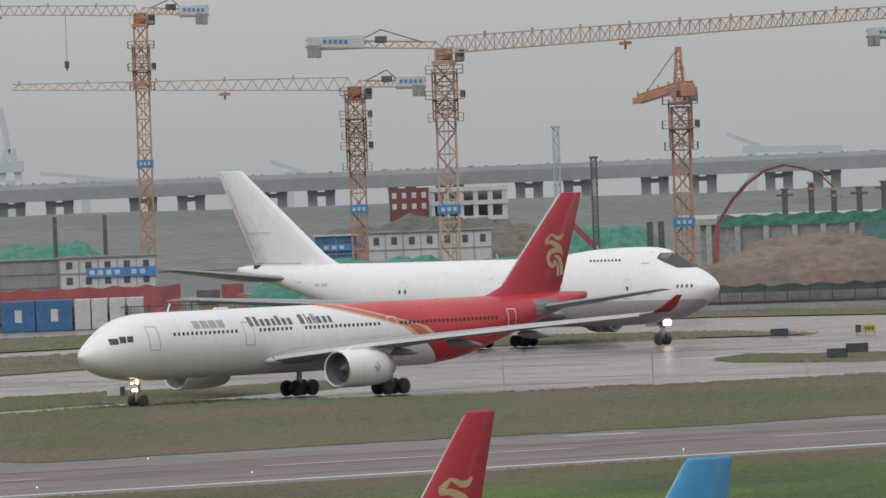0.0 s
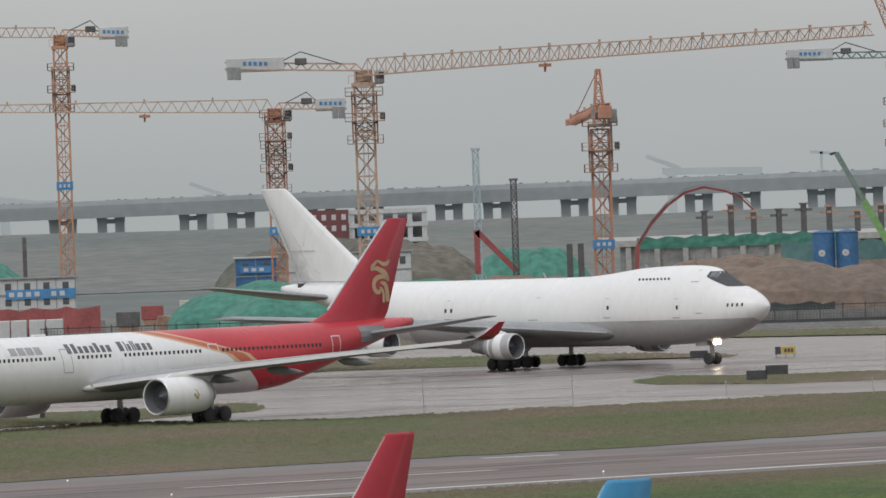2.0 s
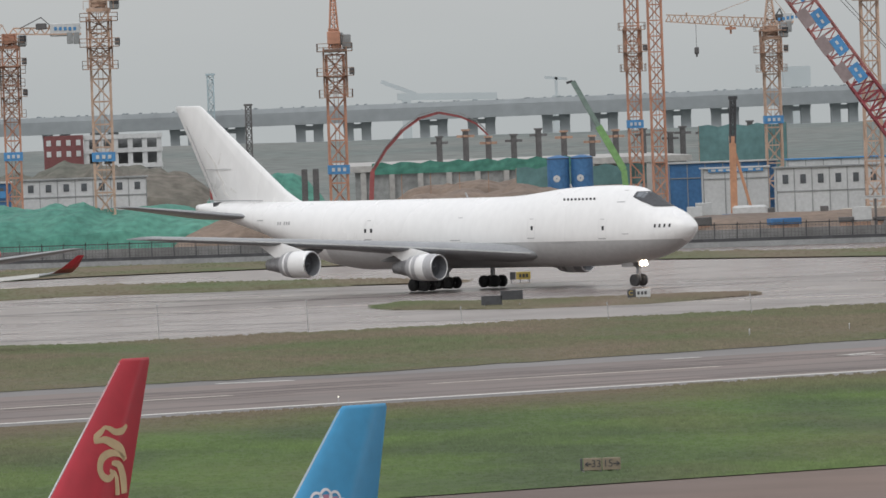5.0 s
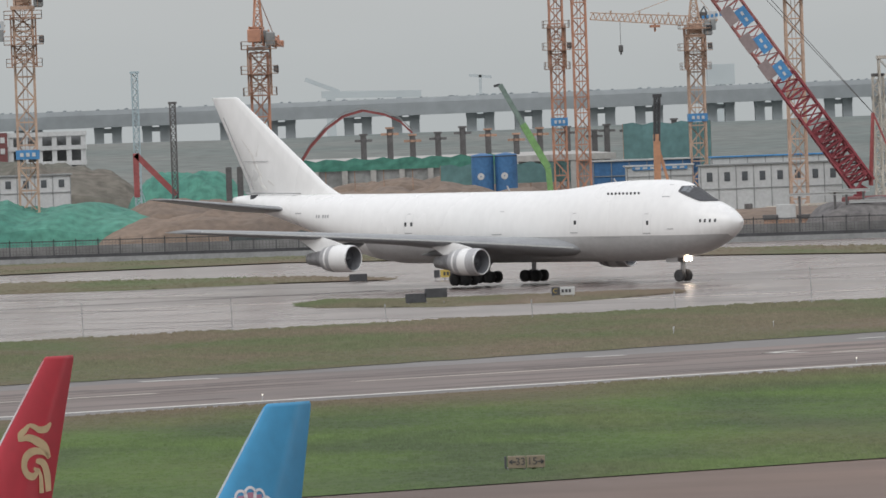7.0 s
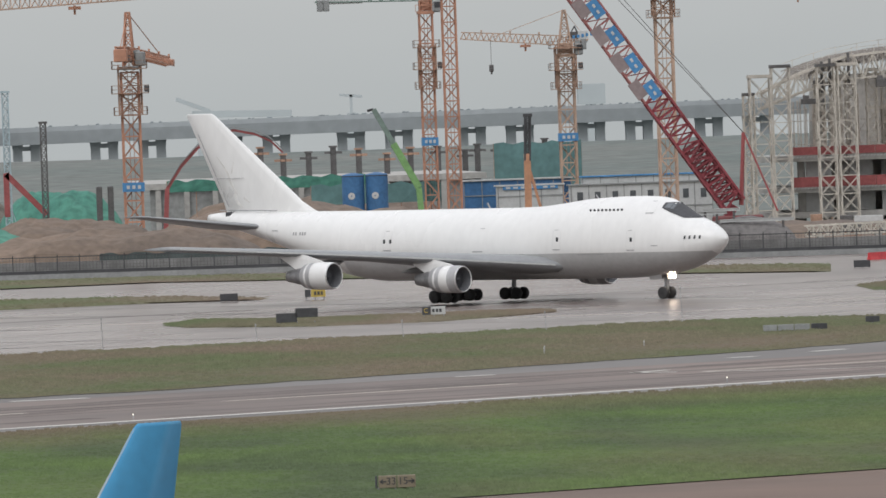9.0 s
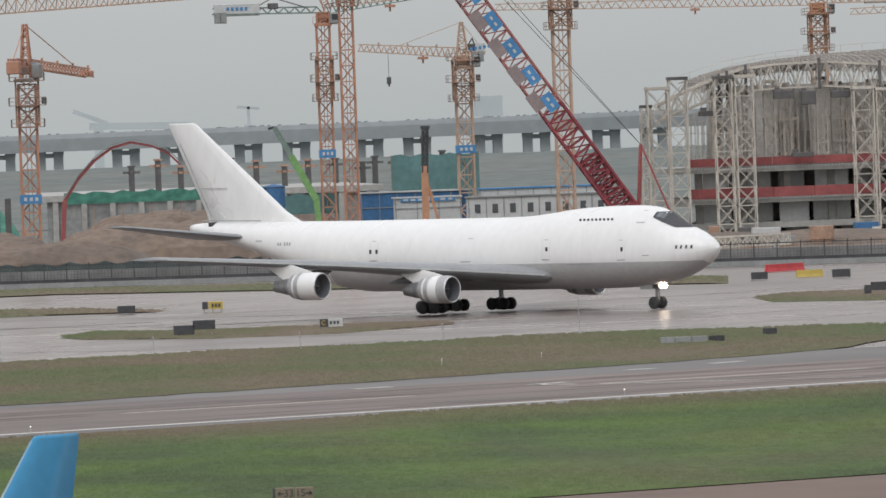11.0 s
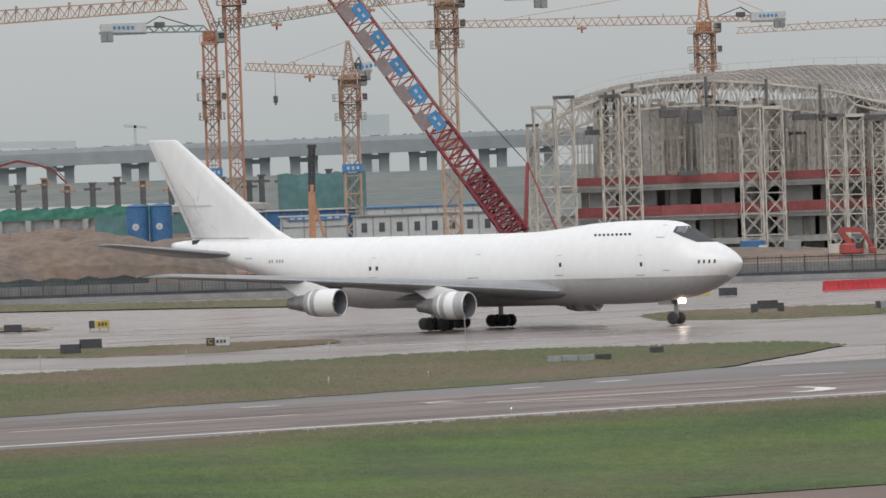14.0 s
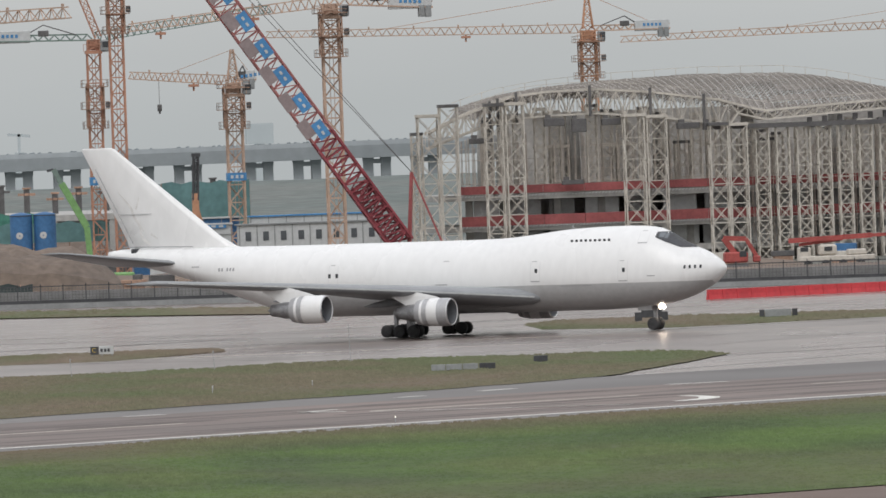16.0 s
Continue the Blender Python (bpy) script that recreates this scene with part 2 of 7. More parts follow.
TEAL = mat("teal_screen", (0.13, 0.245, 0.245), 0.9, vary=0.18, scale=0.1, fine=0.8)
STRIPE = mat("stripe_orange", (0.52, 0.13, 0.07), 0.35, vary=0.06, scale=0.3, fine=2.0)


# ---- mesh helpers ----
def part(name, bm, material, parent=None, label="", smooth=False):
    me = bpy.data.meshes.new(name)
    bm.normal_update()
    bm.to_mesh(me)
    bm.free()
    for p in me.polygons:
        p.use_smooth = smooth
    mats = material if isinstance(material, (list, tuple)) else [material]
    for m in mats:
        me.materials.append(m)
    ob = new(name, me)
    if parent is not None:
        ob.parent = parent
    if label:
        tagged(ob, label)
    return ob


def share(name, ob, parent, x, y, z, rz=0.0):
    o = new(name, ob.data)
    o.parent = parent
    o.matrix_basis = pose(x, y, z, 0, 0, rz)
    return o


def thing(name, at, rz, label, category, group="", kind=""):
    e = new(name)
    e.empty_display_size = 0.5
    e.matrix_world = pose(*at, 0, 0, rz)
    return tagged(e, label, category, group, kind)


def box(bm, c, s, rz=0.0, bev=0.0):
    r = bmesh.ops.create_cube(bm, size=1.0, matrix=pose(*c, 0, 0, rz) @ Matrix.Diagonal((*s, 1)))
    if bev:
        vs = set(r["verts"])
        bmesh.ops.bevel(bm, geom=[e for e in bm.edges if e.verts[0] in vs and e.verts[1] in vs], offset=bev, segments=1, affect="EDGES")
    return bm


def bar(bm, p, q, w, h=None):
    """A square bar from p to q."""
    p, q = Vector(p), Vector(q)
    d = q - p
    if d.length < 1e-6:
        return
    d.normalize()
    a = d.cross(Vector((0, 0, 1)))
    if a.length < 1e-3:
        a = Vector((1, 0, 0))
    a.normalize()
    b = d.cross(a)
    a, b = a * w / 2, b * (h or w) / 2
    v = [bm.verts.new(o + s) for o in (p, q) for s in (a + b, b - a, -a - b, a - b)]
    for f in ((0, 1, 2, 3), (7, 6, 5, 4), (0, 4, 5, 1), (1, 5, 6, 2), (2, 6, 7, 3), (3, 7, 4, 0)):
        bm.faces.new([v[i] for i in f])


def truss(bm, p, q, w, h, n, r, up=(0, 0, 1), taper=1.0):
    """A four-chord lattice from p to q with n bays and zigzag bracing on all faces."""
    p, q = Vector(p), Vector(q)
    d = (q - p).normalized()
    u = Vector(up)
    s = d.cross(u)
    if s.length < 1e-3:
        s = Vector((1, 0, 0))
    s.normalize()
    u = s.cross(d).normalized()
    rings = []
    for i in range(n + 1):
        k = 1 + (taper - 1) * i / n
        c = p.lerp(q, i / n)
        rings.append([c + s * a * w * k / 2 + u * b * h * k / 2 for a, b in ((-1, -1), (1, -1), (1, 1), (-1, 1))])
    for j in range(4):
        bar(bm, rings[0][j], rings[n][j], r * 1.5)
    for i in range(n):
        for j in range(4):
            k = (j + 1) % 4
            a, b = (j, k) if i % 2 else (k, j)
            bar(bm, rings[i][a], rings[i + 1][b], r)
            bar(bm, rings[i + 1][j], rings[i + 1][k], r)


def loft(bm, rings, cap=True):
    vs = [[bm.verts.new(p) for p in r] for r in rings]
    n = len(vs[0])
    for a, b in zip(vs, vs[1:]):
        for i in range(n):
            bm.faces.new((a[i], a[(i + 1) % n], b[(i + 1) % n], b[i]))
    if cap:
        bm.faces.new(list(reversed(vs[0])))
        bm.faces.new(vs[-1])
    bmesh.ops.recalc_face_normals(bm, faces=bm.faces)
    return bm


def turned(bm, profile, at, n=28):
    """Turned about the X axis: profile of (x, radius)."""
    return loft(bm, [[(at[0] + x, at[1] + r * math.cos(2 * math.pi * k / n), at[2] + r * math.sin(2 * math.pi * k / n)) for k in range(n)] for x, r in profile], False)


def wheel(bm, at, r, w, n=18):
    """A tyre turned about the Y axis."""
    prof = ((-w / 2, r * 0.55), (-w / 2, r * 0.9), (-w * 0.35, r), (w * 0.35, r), (w / 2, r * 0.9), (w / 2, r * 0.55))
    loft(bm, [[(at[0] + q * math.cos(2 * math.pi * k / n), at[1] + y, at[2] + q * math.sin(2 * math.pi * k / n)) for k in range(n)] for y, q in prof])


def sheet(name, pts, z, material, label, cut=0, kind="structure"):
    bm = bmesh.new()
    bm.faces.new([bm.verts.new((x, y, z)) for x, y in pts])
    bmesh.ops.triangulate(bm, faces=bm.faces)
    if cut:
        bmesh.ops.subdivide_edges(bm, edges=bm.edges, cuts=cut, use_grid_fill=True)
    bmesh.ops.recalc_face_normals(bm, faces=bm.faces)
    for f in bm.faces:
        if f.normal.z < 0:
            f.normal_flip()
    return tagged(part(name, bm, material), label, name.replace("_", " "), kind=kind)


def ribbon(bm, a, b, w, z):
    """A flat stripe w wide on the ground from a to b."""
    a, b = Vector((*a, z)), Vector((*b, z))
    s = (b - a).cross(Vector((0, 0, 1))).normalized() * w / 2
    bm.faces.new([bm.verts.new(p) for p in (a - s, b - s, b + s, a + s)])


# ---- ground ----
sheet("ground", ((-1500, -300), (1900, -300), (2600, 4900), (-2200, 4900)), -0.10, LAND, "flat scrubby land round the airfield")
sheet("taxiway", ((-420, 660), (520, 700), (560, 1428.9100), (-420, 1428.9100)), -0.05, CONCRETE, "damp grey concrete taxiways crossing the airfield")
R3, R4 = Vector((1.05, 679.16)), Vector((68.52, 738.29))
fd = (R4 - R3).normalized()
sheet("runway", [tuple(v) for v in (R1 - rd * 420, R2 + rd * 420, R4 + fd * 420, R3 - fd * 420)], 0.0, ASPHALT, "wet dark runway asphalt with white markings")
near = [tuple(v) for v in (R1 - rd * 420, R2 + rd * 420)]
E1, E2 = Vector((46.0, 487.2)), Vector((18.3, 467.2))
ed = (E1 - E2).normalized()
sheet("apron", [(-300, -60), (520, -60), tuple(E1 + ed * 330 + Vector((0, 6))), tuple(E2 - ed * 330 + Vector((0, 6)))], -0.02, APRON, "brown-grey apron pavement beside the grass")
sheet("grass", [near[0], near[1], tuple(E1 + ed * 330), tuple(E2 - ed * 330)], 0.03, GRASS_NEAR, "green mown grass between runway and apron", kind="stuff")
# painted edge lines of the runway, a grey shoulder outside each
L1, L2 = Vector((5.0, 611.2)), Vector((93.1, 680.9))
K1, K2 = Vector((12.7, 675.9)), Vector((86.1, 730.6))
ld, kd = (L2 - L1).normalized(), (K2 - K1).normalized()
sheet("runway_shoulder", [tuple(v) for v in (R1 - rd * 400, R2 + rd * 400, L2 + ld * 380, L1 - ld * 400)], 0.004, SHOULDER, "grey wet shoulder along the near runway edge")
sheet("runway_shoulder", [tuple(v) for v in (K1 - kd * 380, K2 + kd * 380, K2 + kd * 380 + nd * 26, K1 - kd * 380 + nd * 26)], 0.004, SHOULDER, "grey wet shoulder along the far runway edge")
LOW = [(-50.45, 636.33), (-27.84, 667.37), (-25.59, 657.01), (1.05, 679.16), (21.94, 691.83), (42.96, 713.1), (68.52, 738.29), (84.41, 760.95), (92.4, 786.97), (99.32, 813.09), (102.68, 824.66)]
UPP = [(-58.2, 735.51), (-33.29, 801.29), (-19.94, 826.52), (1.39, 811.99), (22.43, 823.91), (39.37, 837.76), (56.9, 844.5), (79.49, 855.34), (86.47, 850.87), (97.76, 849.15), (101.32, 841.44), (102.68, 824.66)]
bm = bmesh.new()
x0, x1 = max(LOW[0][0], UPP[0][0]), min(LOW[-1][0], UPP[-1][0])
vs = []
for x in np.linspace(x0, x1, 70):
    lo, up = (float(np.interp(x, [p[0] for p in e], [p[1] for p in e])) for e in (LOW, UPP))
    vs.append([bm.verts.new((x, lo + (max(up, lo + 0.2) - lo) * k / 3 + random.uniform(-1.3, 1.3) * (k in (0, 3)), 0.04)) for k in range(4)])
for a, c in zip(vs, vs[1:]):
    for k in range(3):
        bm.faces.new((a[k], c[k], c[k + 1], a[k + 1]))
tagged(part("grass", bm, GRASS_FAR), "rough olive grass strip between runway and taxiway", "grass", kind="stuff")


ISLANDS = []


def island(pts, label):
    bm = bmesh.new()
    low = [Vector((x, y, -0.04)) for x, y in pts]
    c = sum(low, Vector()) / len(low)
    top = [c + (v - c) * 0.97 + Vector((0, 0, 0.13)) for v in low]
    loft(bm, [low, top])
    tagged(part("grass_island", bm, GRASS_FAR), label, "grass", kind="stuff")
    ISLANDS.append(pts)


island([(29.25, 921.9), (31.09, 907.16), (42.13, 891.24), (53.95, 892.85), (62.26, 907.66), (66.52, 916.76), (65.6, 924.84), (57.14, 927.29), (47.51, 929.04), (39.59, 933.22), (33.23, 937.15)], "narrow grass island between two taxiways")
island([(-5.21, 867.52), (-6.24, 855.46), (-10.63, 849.31), (-16.3, 836.86), (-27.56, 825.61), (-44.9, 794.19), (-47.7, 844.49), (-29.02, 870.56), (-14.05, 880.18), (-7.46, 885.64)], "long grass island beside the taxiway")
island([(1.96, 1038.92), (16.94, 1034.85), (32.14, 1040.89), (43.49, 1037.51), (44.9, 1049.27), (36.97, 1075.21), (21.08, 1092.0), (2.13, 1103.46), (-22.99, 1083.71), (-47.49, 1071.83), (-65.16, 1057.84), (-59.0, 956.84), (-42.84, 965.28), (-21.45, 1008.59)], "low grass strip along the taxiway")
island([(-54.88, 1096.32), (2.28, 1163.7), (36.51, 1179.28), (68.64, 1143.88), (101.78, 1093.28), (109.14, 1082.66), (114.63, 1136.8), (106.96, 1148.5), (71.76, 1195.34), (38.08, 1229.22), (2.49, 1245.27), (-60.17, 1203.33)], "far grass strip below the perimeter fence")
island([(102.67, 994.86), (101.73, 966.64), (113.59, 951.92), (136.32, 966.68), (163.9, 983.74), (173.67, 1042.16), (141.08, 1000.27), (120.49, 1009.47), (108.82, 1011.23)], "grass island with small taxiway signs")



def inside(px, py, poly):
    hit = np.zeros(len(px), bool)
    for (x0, y0), (x1, y1) in zip(poly, poly[1:] + poly[:1]):
        if y0 != y1:
            hit ^= ((y0 > py) != (y1 > py)) & (px < (x1 - x0) * (py - y0) / (y1 - y0) + x0)
    return hit


def tufts(poly, count, low, high, material, label, seed, z=0.02):
    """Clumps of three grass blades scattered over a piece of ground, taller where it grows thick."""
    rng = np.random.default_rng(seed)
    xs, ys = [p[0] for p in poly], [p[1] for p in poly]
    px, py = rng.uniform(min(xs), max(xs), count), rng.uniform(min(ys), max(ys), count)
    keep = inside(px, py, poly)
    px, py = px[keep], py[keep]
    grow = np.array([noise.fractal(Vector((x * 0.05, y * 0.018, seed)), 1.0, 2.0, 3) for x, y in zip(px, py)])
    h = (low + (high - low) * np.clip(0.45 + 0.9 * grow, 0, 1)) * rng.uniform(0.6, 1.3, len(px))
    m = len(px)
    verts = np.zeros((m, 3, 3, 3))
    for k in range(3):
        a = rng.uniform(-0.9, 0.9, m)
        w, ox, lean = 0.55 * h + 0.04, (k - 1) * 0.8 * h, rng.uniform(-0.5, 0.5, m) * h
        c, d = np.cos(a) * w, np.sin(a) * w
        verts[:, k, 0] = np.stack([px + ox - c, py - d, 0 * px + z], 1)
        verts[:, k, 1] = np.stack([px + ox + c, py + d, 0 * px + z], 1)
        verts[:, k, 2] = np.stack([px + ox + lean, py + 2.2 * h, z + h], 1)
    me = bpy.data.meshes.new("grass")
    me.from_pydata(verts.reshape(-1, 3).tolist(), [], np.arange(m * 9).reshape(-1, 3).tolist())
    me.materials.append(material)
    tagged(new("grass", me), label, "grass", kind="stuff")


tufts([tuple(v) for v in (R1 - rd * 70 - nd * 0.3, R2 + rd * 75 - nd * 0.3, E1 + ed * 70, E2 - ed * 70)], 130000, 0.05, 0.17, GRASS_NEAR, "uneven green grass blades with dry patches", 2)
for k, pts in enumerate(ISLANDS):
    tufts(pts, 8000, 0.05, 0.22, GRASS_FAR, "rough grass blades on a taxiway island", 20 + k, 0.06)
tufts(LOW + UPP[::-1], 60000, 0.06, 0.22, GRASS_FAR, "rough olive and brown grass blades", 6, 0.04)
bm = bmesh.new()
ribbon(bm, L1 - ld * 400, L2 + ld * 380, 1.15, 0.015)
tagged(part("runway_edge_line", bm, LINE), "continuous white painted runway edge line", "runway marking", kind="structure")
bm = bmesh.new()
for a, b in (((24.9, 657.8), (45.7, 674.1)), ((-9.3, 632.0), (11.3, 647.4)), ((60.0, 687.4), (80.8, 702.3)), ((95.4, 715.8), (116.2, 731.0)), ((-43.8, 606.0), (-23.4, 621.5))):
    ribbon(bm, a, b, 0.9, 0.015)
tagged(part("runway_centre_line", bm, YELLOW_LINE), "faded broken centre line on the runway", "runway marking", kind="structure")
bm = bmesh.new()
for a, b, w in (((43.1, 697.8), (46.0, 699.6), 0.9), ((10.8, 676.8), (16.2, 678.6), 1.2), ((64.9, 722.0), (67.2, 724.0), 0.9), ((72.1, 731.9), (75.0, 735.4), 0.9), ((86.1, 730.0), (91.0, 732.3), 1.0), ((-22.4, 668.6), (-17.8, 670.4), 1.0),
                ((59.8, 686.4), (77.6, 679.0), 0.55), ((69.5, 682.4), (77.6, 679.0), 1.0),
                ((55.25, 690.9), (58.1, 695.2), 0.7), ((55.25, 690.9), (58.3, 688.6), 0.7), ((55.1, 690.6), (56.4, 691.2), 1.2)):
    ribbon(bm, a, b, w, 0.018)
tagged(part("runway_marking", bm, LINE), "short white painted marks on the runway", "runway marking", kind="structure")
bm = bmesh.new()
hook = [(81.3, 683.2), (82.7, 684.4), (84.1, 687.6), (84.5, 691.0), (84.2, 693.8), (83.3, 696.8)]
for a, b in zip(hook, hook[1:]):
    ribbon(bm, a, b, 1.5 if a[1] < 690 else 1.0, 0.0185)
tagged(part("runway_marking", bm, LINE), "white painted hook where the exit line turns off", "runway marking", kind="structure")
bm = bmesh.new()
for a, b in (((-30.94, 941.5), (131.16, 925.64)), ((-52.4, 1046.22), (-4.28, 1109.89)), ((1.84, 990.63), (29.62, 997.75)), ((44.1, 896.87), (96.73, 899.53))):
    ribbon(bm, a, b, 1.0, -0.044)
tagged(part("taxiway_line", bm, YELLOW_LINE), "worn taxiway guide lines on concrete", "taxiway marking", kind="structure")
random.seed(4)
bm = bmesh.new()
wd = Vector((0.73, -0.68))
for i in range(40):
    c = Vector((random.uniform(-60, 160), random.uniform(820, 1040)))
    d = wd if random.random() < 0.5 else Vector((0.80, 0.60))
    n = random.uniform(12, 45)
    ribbon(bm, c - d * n, c + d * n, random.uniform(0.4, 2.0), -0.0425 + 0.00003 * i)
tagged(part("tyre_mark", bm, mat("rubber_streak", (0.145, 0.122, 0.114), 0.5, vary=0.2, scale=0.1, fine=1.0)), "dark rubber streaks on the concrete", "tyre marks", kind="stuff")
bm = bmesh.new()
for i in range(45):
    c = L1 + ld * random.uniform(-150, 330) + nd * random.uniform(4, 40)
    n = random.uniform(15, 70)
    ribbon(bm, c - rd * n, c + rd * n, random.uniform(0.5, 2.2), 0.006 + 0.00003 * i)
tagged(part("tyre_mark", bm, mat("runway_streak", (0.118, 0.088, 0.080), 0.5, vary=0.2, scale=0.1, fine=1.0, spec=0.2)), "dark tyre streaks along the runway", "tyre marks", kind="stuff")
bm = bmesh.new()
for i in range(-14, 22):
    for j in range(2):
        ribbon(bm, (i * 22 - 120, 690), (i * 22 + 260 - 120, 1085), 0.22, -0.045)
    ribbon(bm, (-300, 700 + i * 18 + 252), (460, 760 + i * 18 + 252), 0.35, -0.0455)
tagged(part("slab_joint", bm, SEAM), "dark sealed joints between concrete slabs", "pavement joint", kind="stuff")


# ---- aircraft ----
def interp_section(table, a):
    xs = [r[0] for r in table]
    return [float(np.interp(a, xs, [r[i] for r in table])) for i in range(1, 6)]


def smooth_table(table):
    """Rounds the corners of a section table by averaging over a short length."""
    xs = np.array([r[0] for r in table])
    st = np.unique(np.concatenate([np.linspace(0, 1, 9) ** 2 * 3, np.linspace(3, xs[-1], 90)]))
    out = []
    for a in st:
        w = min(0.9, 0.25 * a, max(0.0, (xs[-1] - a) * 0.5))
        v = np.mean([interp_section(table, a + k * w) for k in (-1, -0.5, 0, 0.5, 1)], axis=0)
        out.append((float(a), *map(float, v)))
    return out


def side_y(table, a, z):
    zb, zt, hw, zw, pw = interp_section(table, a)
    if z >= zw:
        s = min(0.999, (z - zw) / (zt - zw))
        return hw * math.sqrt(1 - s * s) ** pw
    s = min(0.999, (zw - z) / (zw - zb))
    return hw * math.sqrt(1 - s * s)


def fuselage_mesh(table, split=None, n=40):
    bm = bmesh.new()
    rings = []
    for a, zb, zt, hw, zw, pw in table:
        r = []
        for k in range(n):
            t = 2 * math.pi * k / n
            c, s = math.cos(t), math.sin(t)
            if s >= 0:
                r.append((-a, math.copysign(hw * abs(c) ** pw, c), zw + (zt - zw) * s))
            else:
                r.append((-a, hw * c, zw + (zw - zb) * s))
        rings.append(r)
    loft(bm, rings)
    if split:
        for f in bm.faces:
            f.material_index = split(f.calc_center_median())
    return bm


FOIL = ((0, 0), (0.02, 0.022), (0.1, 0.05), (0.3, 0.066), (0.6, 0.045), (1, 0.004), (1, -0.004), (0.6, -0.025), (0.3, -0.04), (0.1, -0.035), (0.02, -0.018))


def wing_mesh(sections, side, thick=1.0):
    """sections: (y, leading edge aft, chord, z)."""
    bm = bmesh.new()
    loft(bm, [[(-(le + u * c), side * y, z + v * c * thick) for u, v in FOIL] for y, le, c, z in sections])
    return bm


def fin_mesh(sections, thick=1.0):
    """sections: (z, leading edge aft, chord)."""
    bm = bmesh.new()
    loft(bm, [[(-(le + u * c), v * c * thick, z) for u, v in FOIL] for z, le, c in sections])
    return bm


def side_patch(table, a0, a1, z0, z1, side, proud=0.02, n=1, lean=0.0):
    """A thin patch that hugs the fuselage side between two stations and heights."""
    bm = bmesh.new()
    m = max(2, int(abs(z1 - z0) / 0.5) + 1)
    rows = []
    for i in range(n + 1):
        rows.append([])
        for j in range(m + 1):
            z = z0 + (z1 - z0) * j / m
            a = a0 + (a1 - a0) * i / n + lean * (z - z0)
            rows[-1].append(bm.verts.new((-a, side * (side_y(table, a, z) + proud), z)))
    for i in range(n):
        for j in range(m):
            bm.faces.new((rows[i][j], rows[i + 1][j], rows[i + 1][j + 1], rows[i][j + 1]))
    return bm


def engine(parent, a, y, z, r, length, core, wing_z, chord_le, cowl_mat, back_mat, label):
    e = new("engine")
    e.parent = parent
    tagged(e, label)
    bm = bmesh.new()
    turned(bm, [(-0.9, r * 0.74), (-0.5, r * 0.80), (-0.12, r * 0.86), (0, r * 0.92), (-0.1, r * 0.965), (-0.5, r), (-length * 0.55, r), (-length * 0.85, r * 0.93), (-length, r * 0.84), (-length + 0.05, r * 0.8)], (-a, y, z))
    part("cowl", bm, cowl_mat, e, smooth=True)
    bm = bmesh.new()
    turned(bm, [(-length - 0.005, r * 0.72), (-length * 0.70, r * 0.72), (-length, r * 0.62), (-length - core * 0.4, r * 0.60), (-length - core * 0.75, r * 0.47), (-length - core, r * 0.42), (-length - core + 0.02, r * 0.3), (-length - core - 0.5, 0.03)], (-a, y, z))
    part("exhaust", bm, back_mat, e, smooth=True)
    bm = bmesh.new()
    turned(bm, [(-0.9, r * 0.76), (-0.92, r * 0.3), (-0.75, r * 0.24), (-0.45, 0.02)], (-a, y, z), 20)
    part("fan", bm, mat("fan_grey", (0.11, 0.115, 0.125), 0.5, 0.3, vary=0.15, scale=0.8, fine=5.0), e, "dark fan face with a small spinner", smooth=True)
    bm = bmesh.new()
    turned(bm, [(-0.06, r * 0.862), (-0.15, r * 0.835), (-0.5, r * 0.775), (-0.91, r * 0.72)], (-a, y, z))
    part("intake_duct", bm, mat("duct_grey", (0.13, 0.135, 0.145), 0.5, vary=0.1, scale=0.8, fine=5.0), e, "dull grey intake duct", smooth=True)
    bm = bmesh.new()
    turned(bm, [(-0.18, r * 0.868), (0.012, r * 0.922), (-0.12, r * 0.972)], (-a, y, z))
    part("intake_lip", bm, ALU, e, "bright metal intake lip", smooth=True)
    bm = bmesh.new()
    top = wing_z
    loft(bm, [[(-(a + 0.9), y - 0.12, z + r * 0.9), (-(a + 0.9), y + 0.12, z + r * 0.9), (-(a + length + core * 0.5), y + 0.16, z + r * 0.45), (-(a + length + core * 0.5), y - 0.16, z + r * 0.45)],
              [(-(a + 1.8), y - 0.12, z + r * 1.12), (-(a + 1.8), y + 0.12, z + r * 1.12), (-(chord_le + 3.0), y + 0.2, top - 0.25), (-(chord_le + 3.0), y - 0.2, top - 0.25)],
              [(-(chord_le + 0.3), y - 0.1, top + 0.05), (-(chord_le + 0.3), y + 0.1, top + 0.05), (-(chord_le + 3.6), y + 0.18, top - 0.05), (-(chord_le + 3.6), y - 0.18, top - 0.05)]])
    part("pylon", bm, cowl_mat, e)
    return e


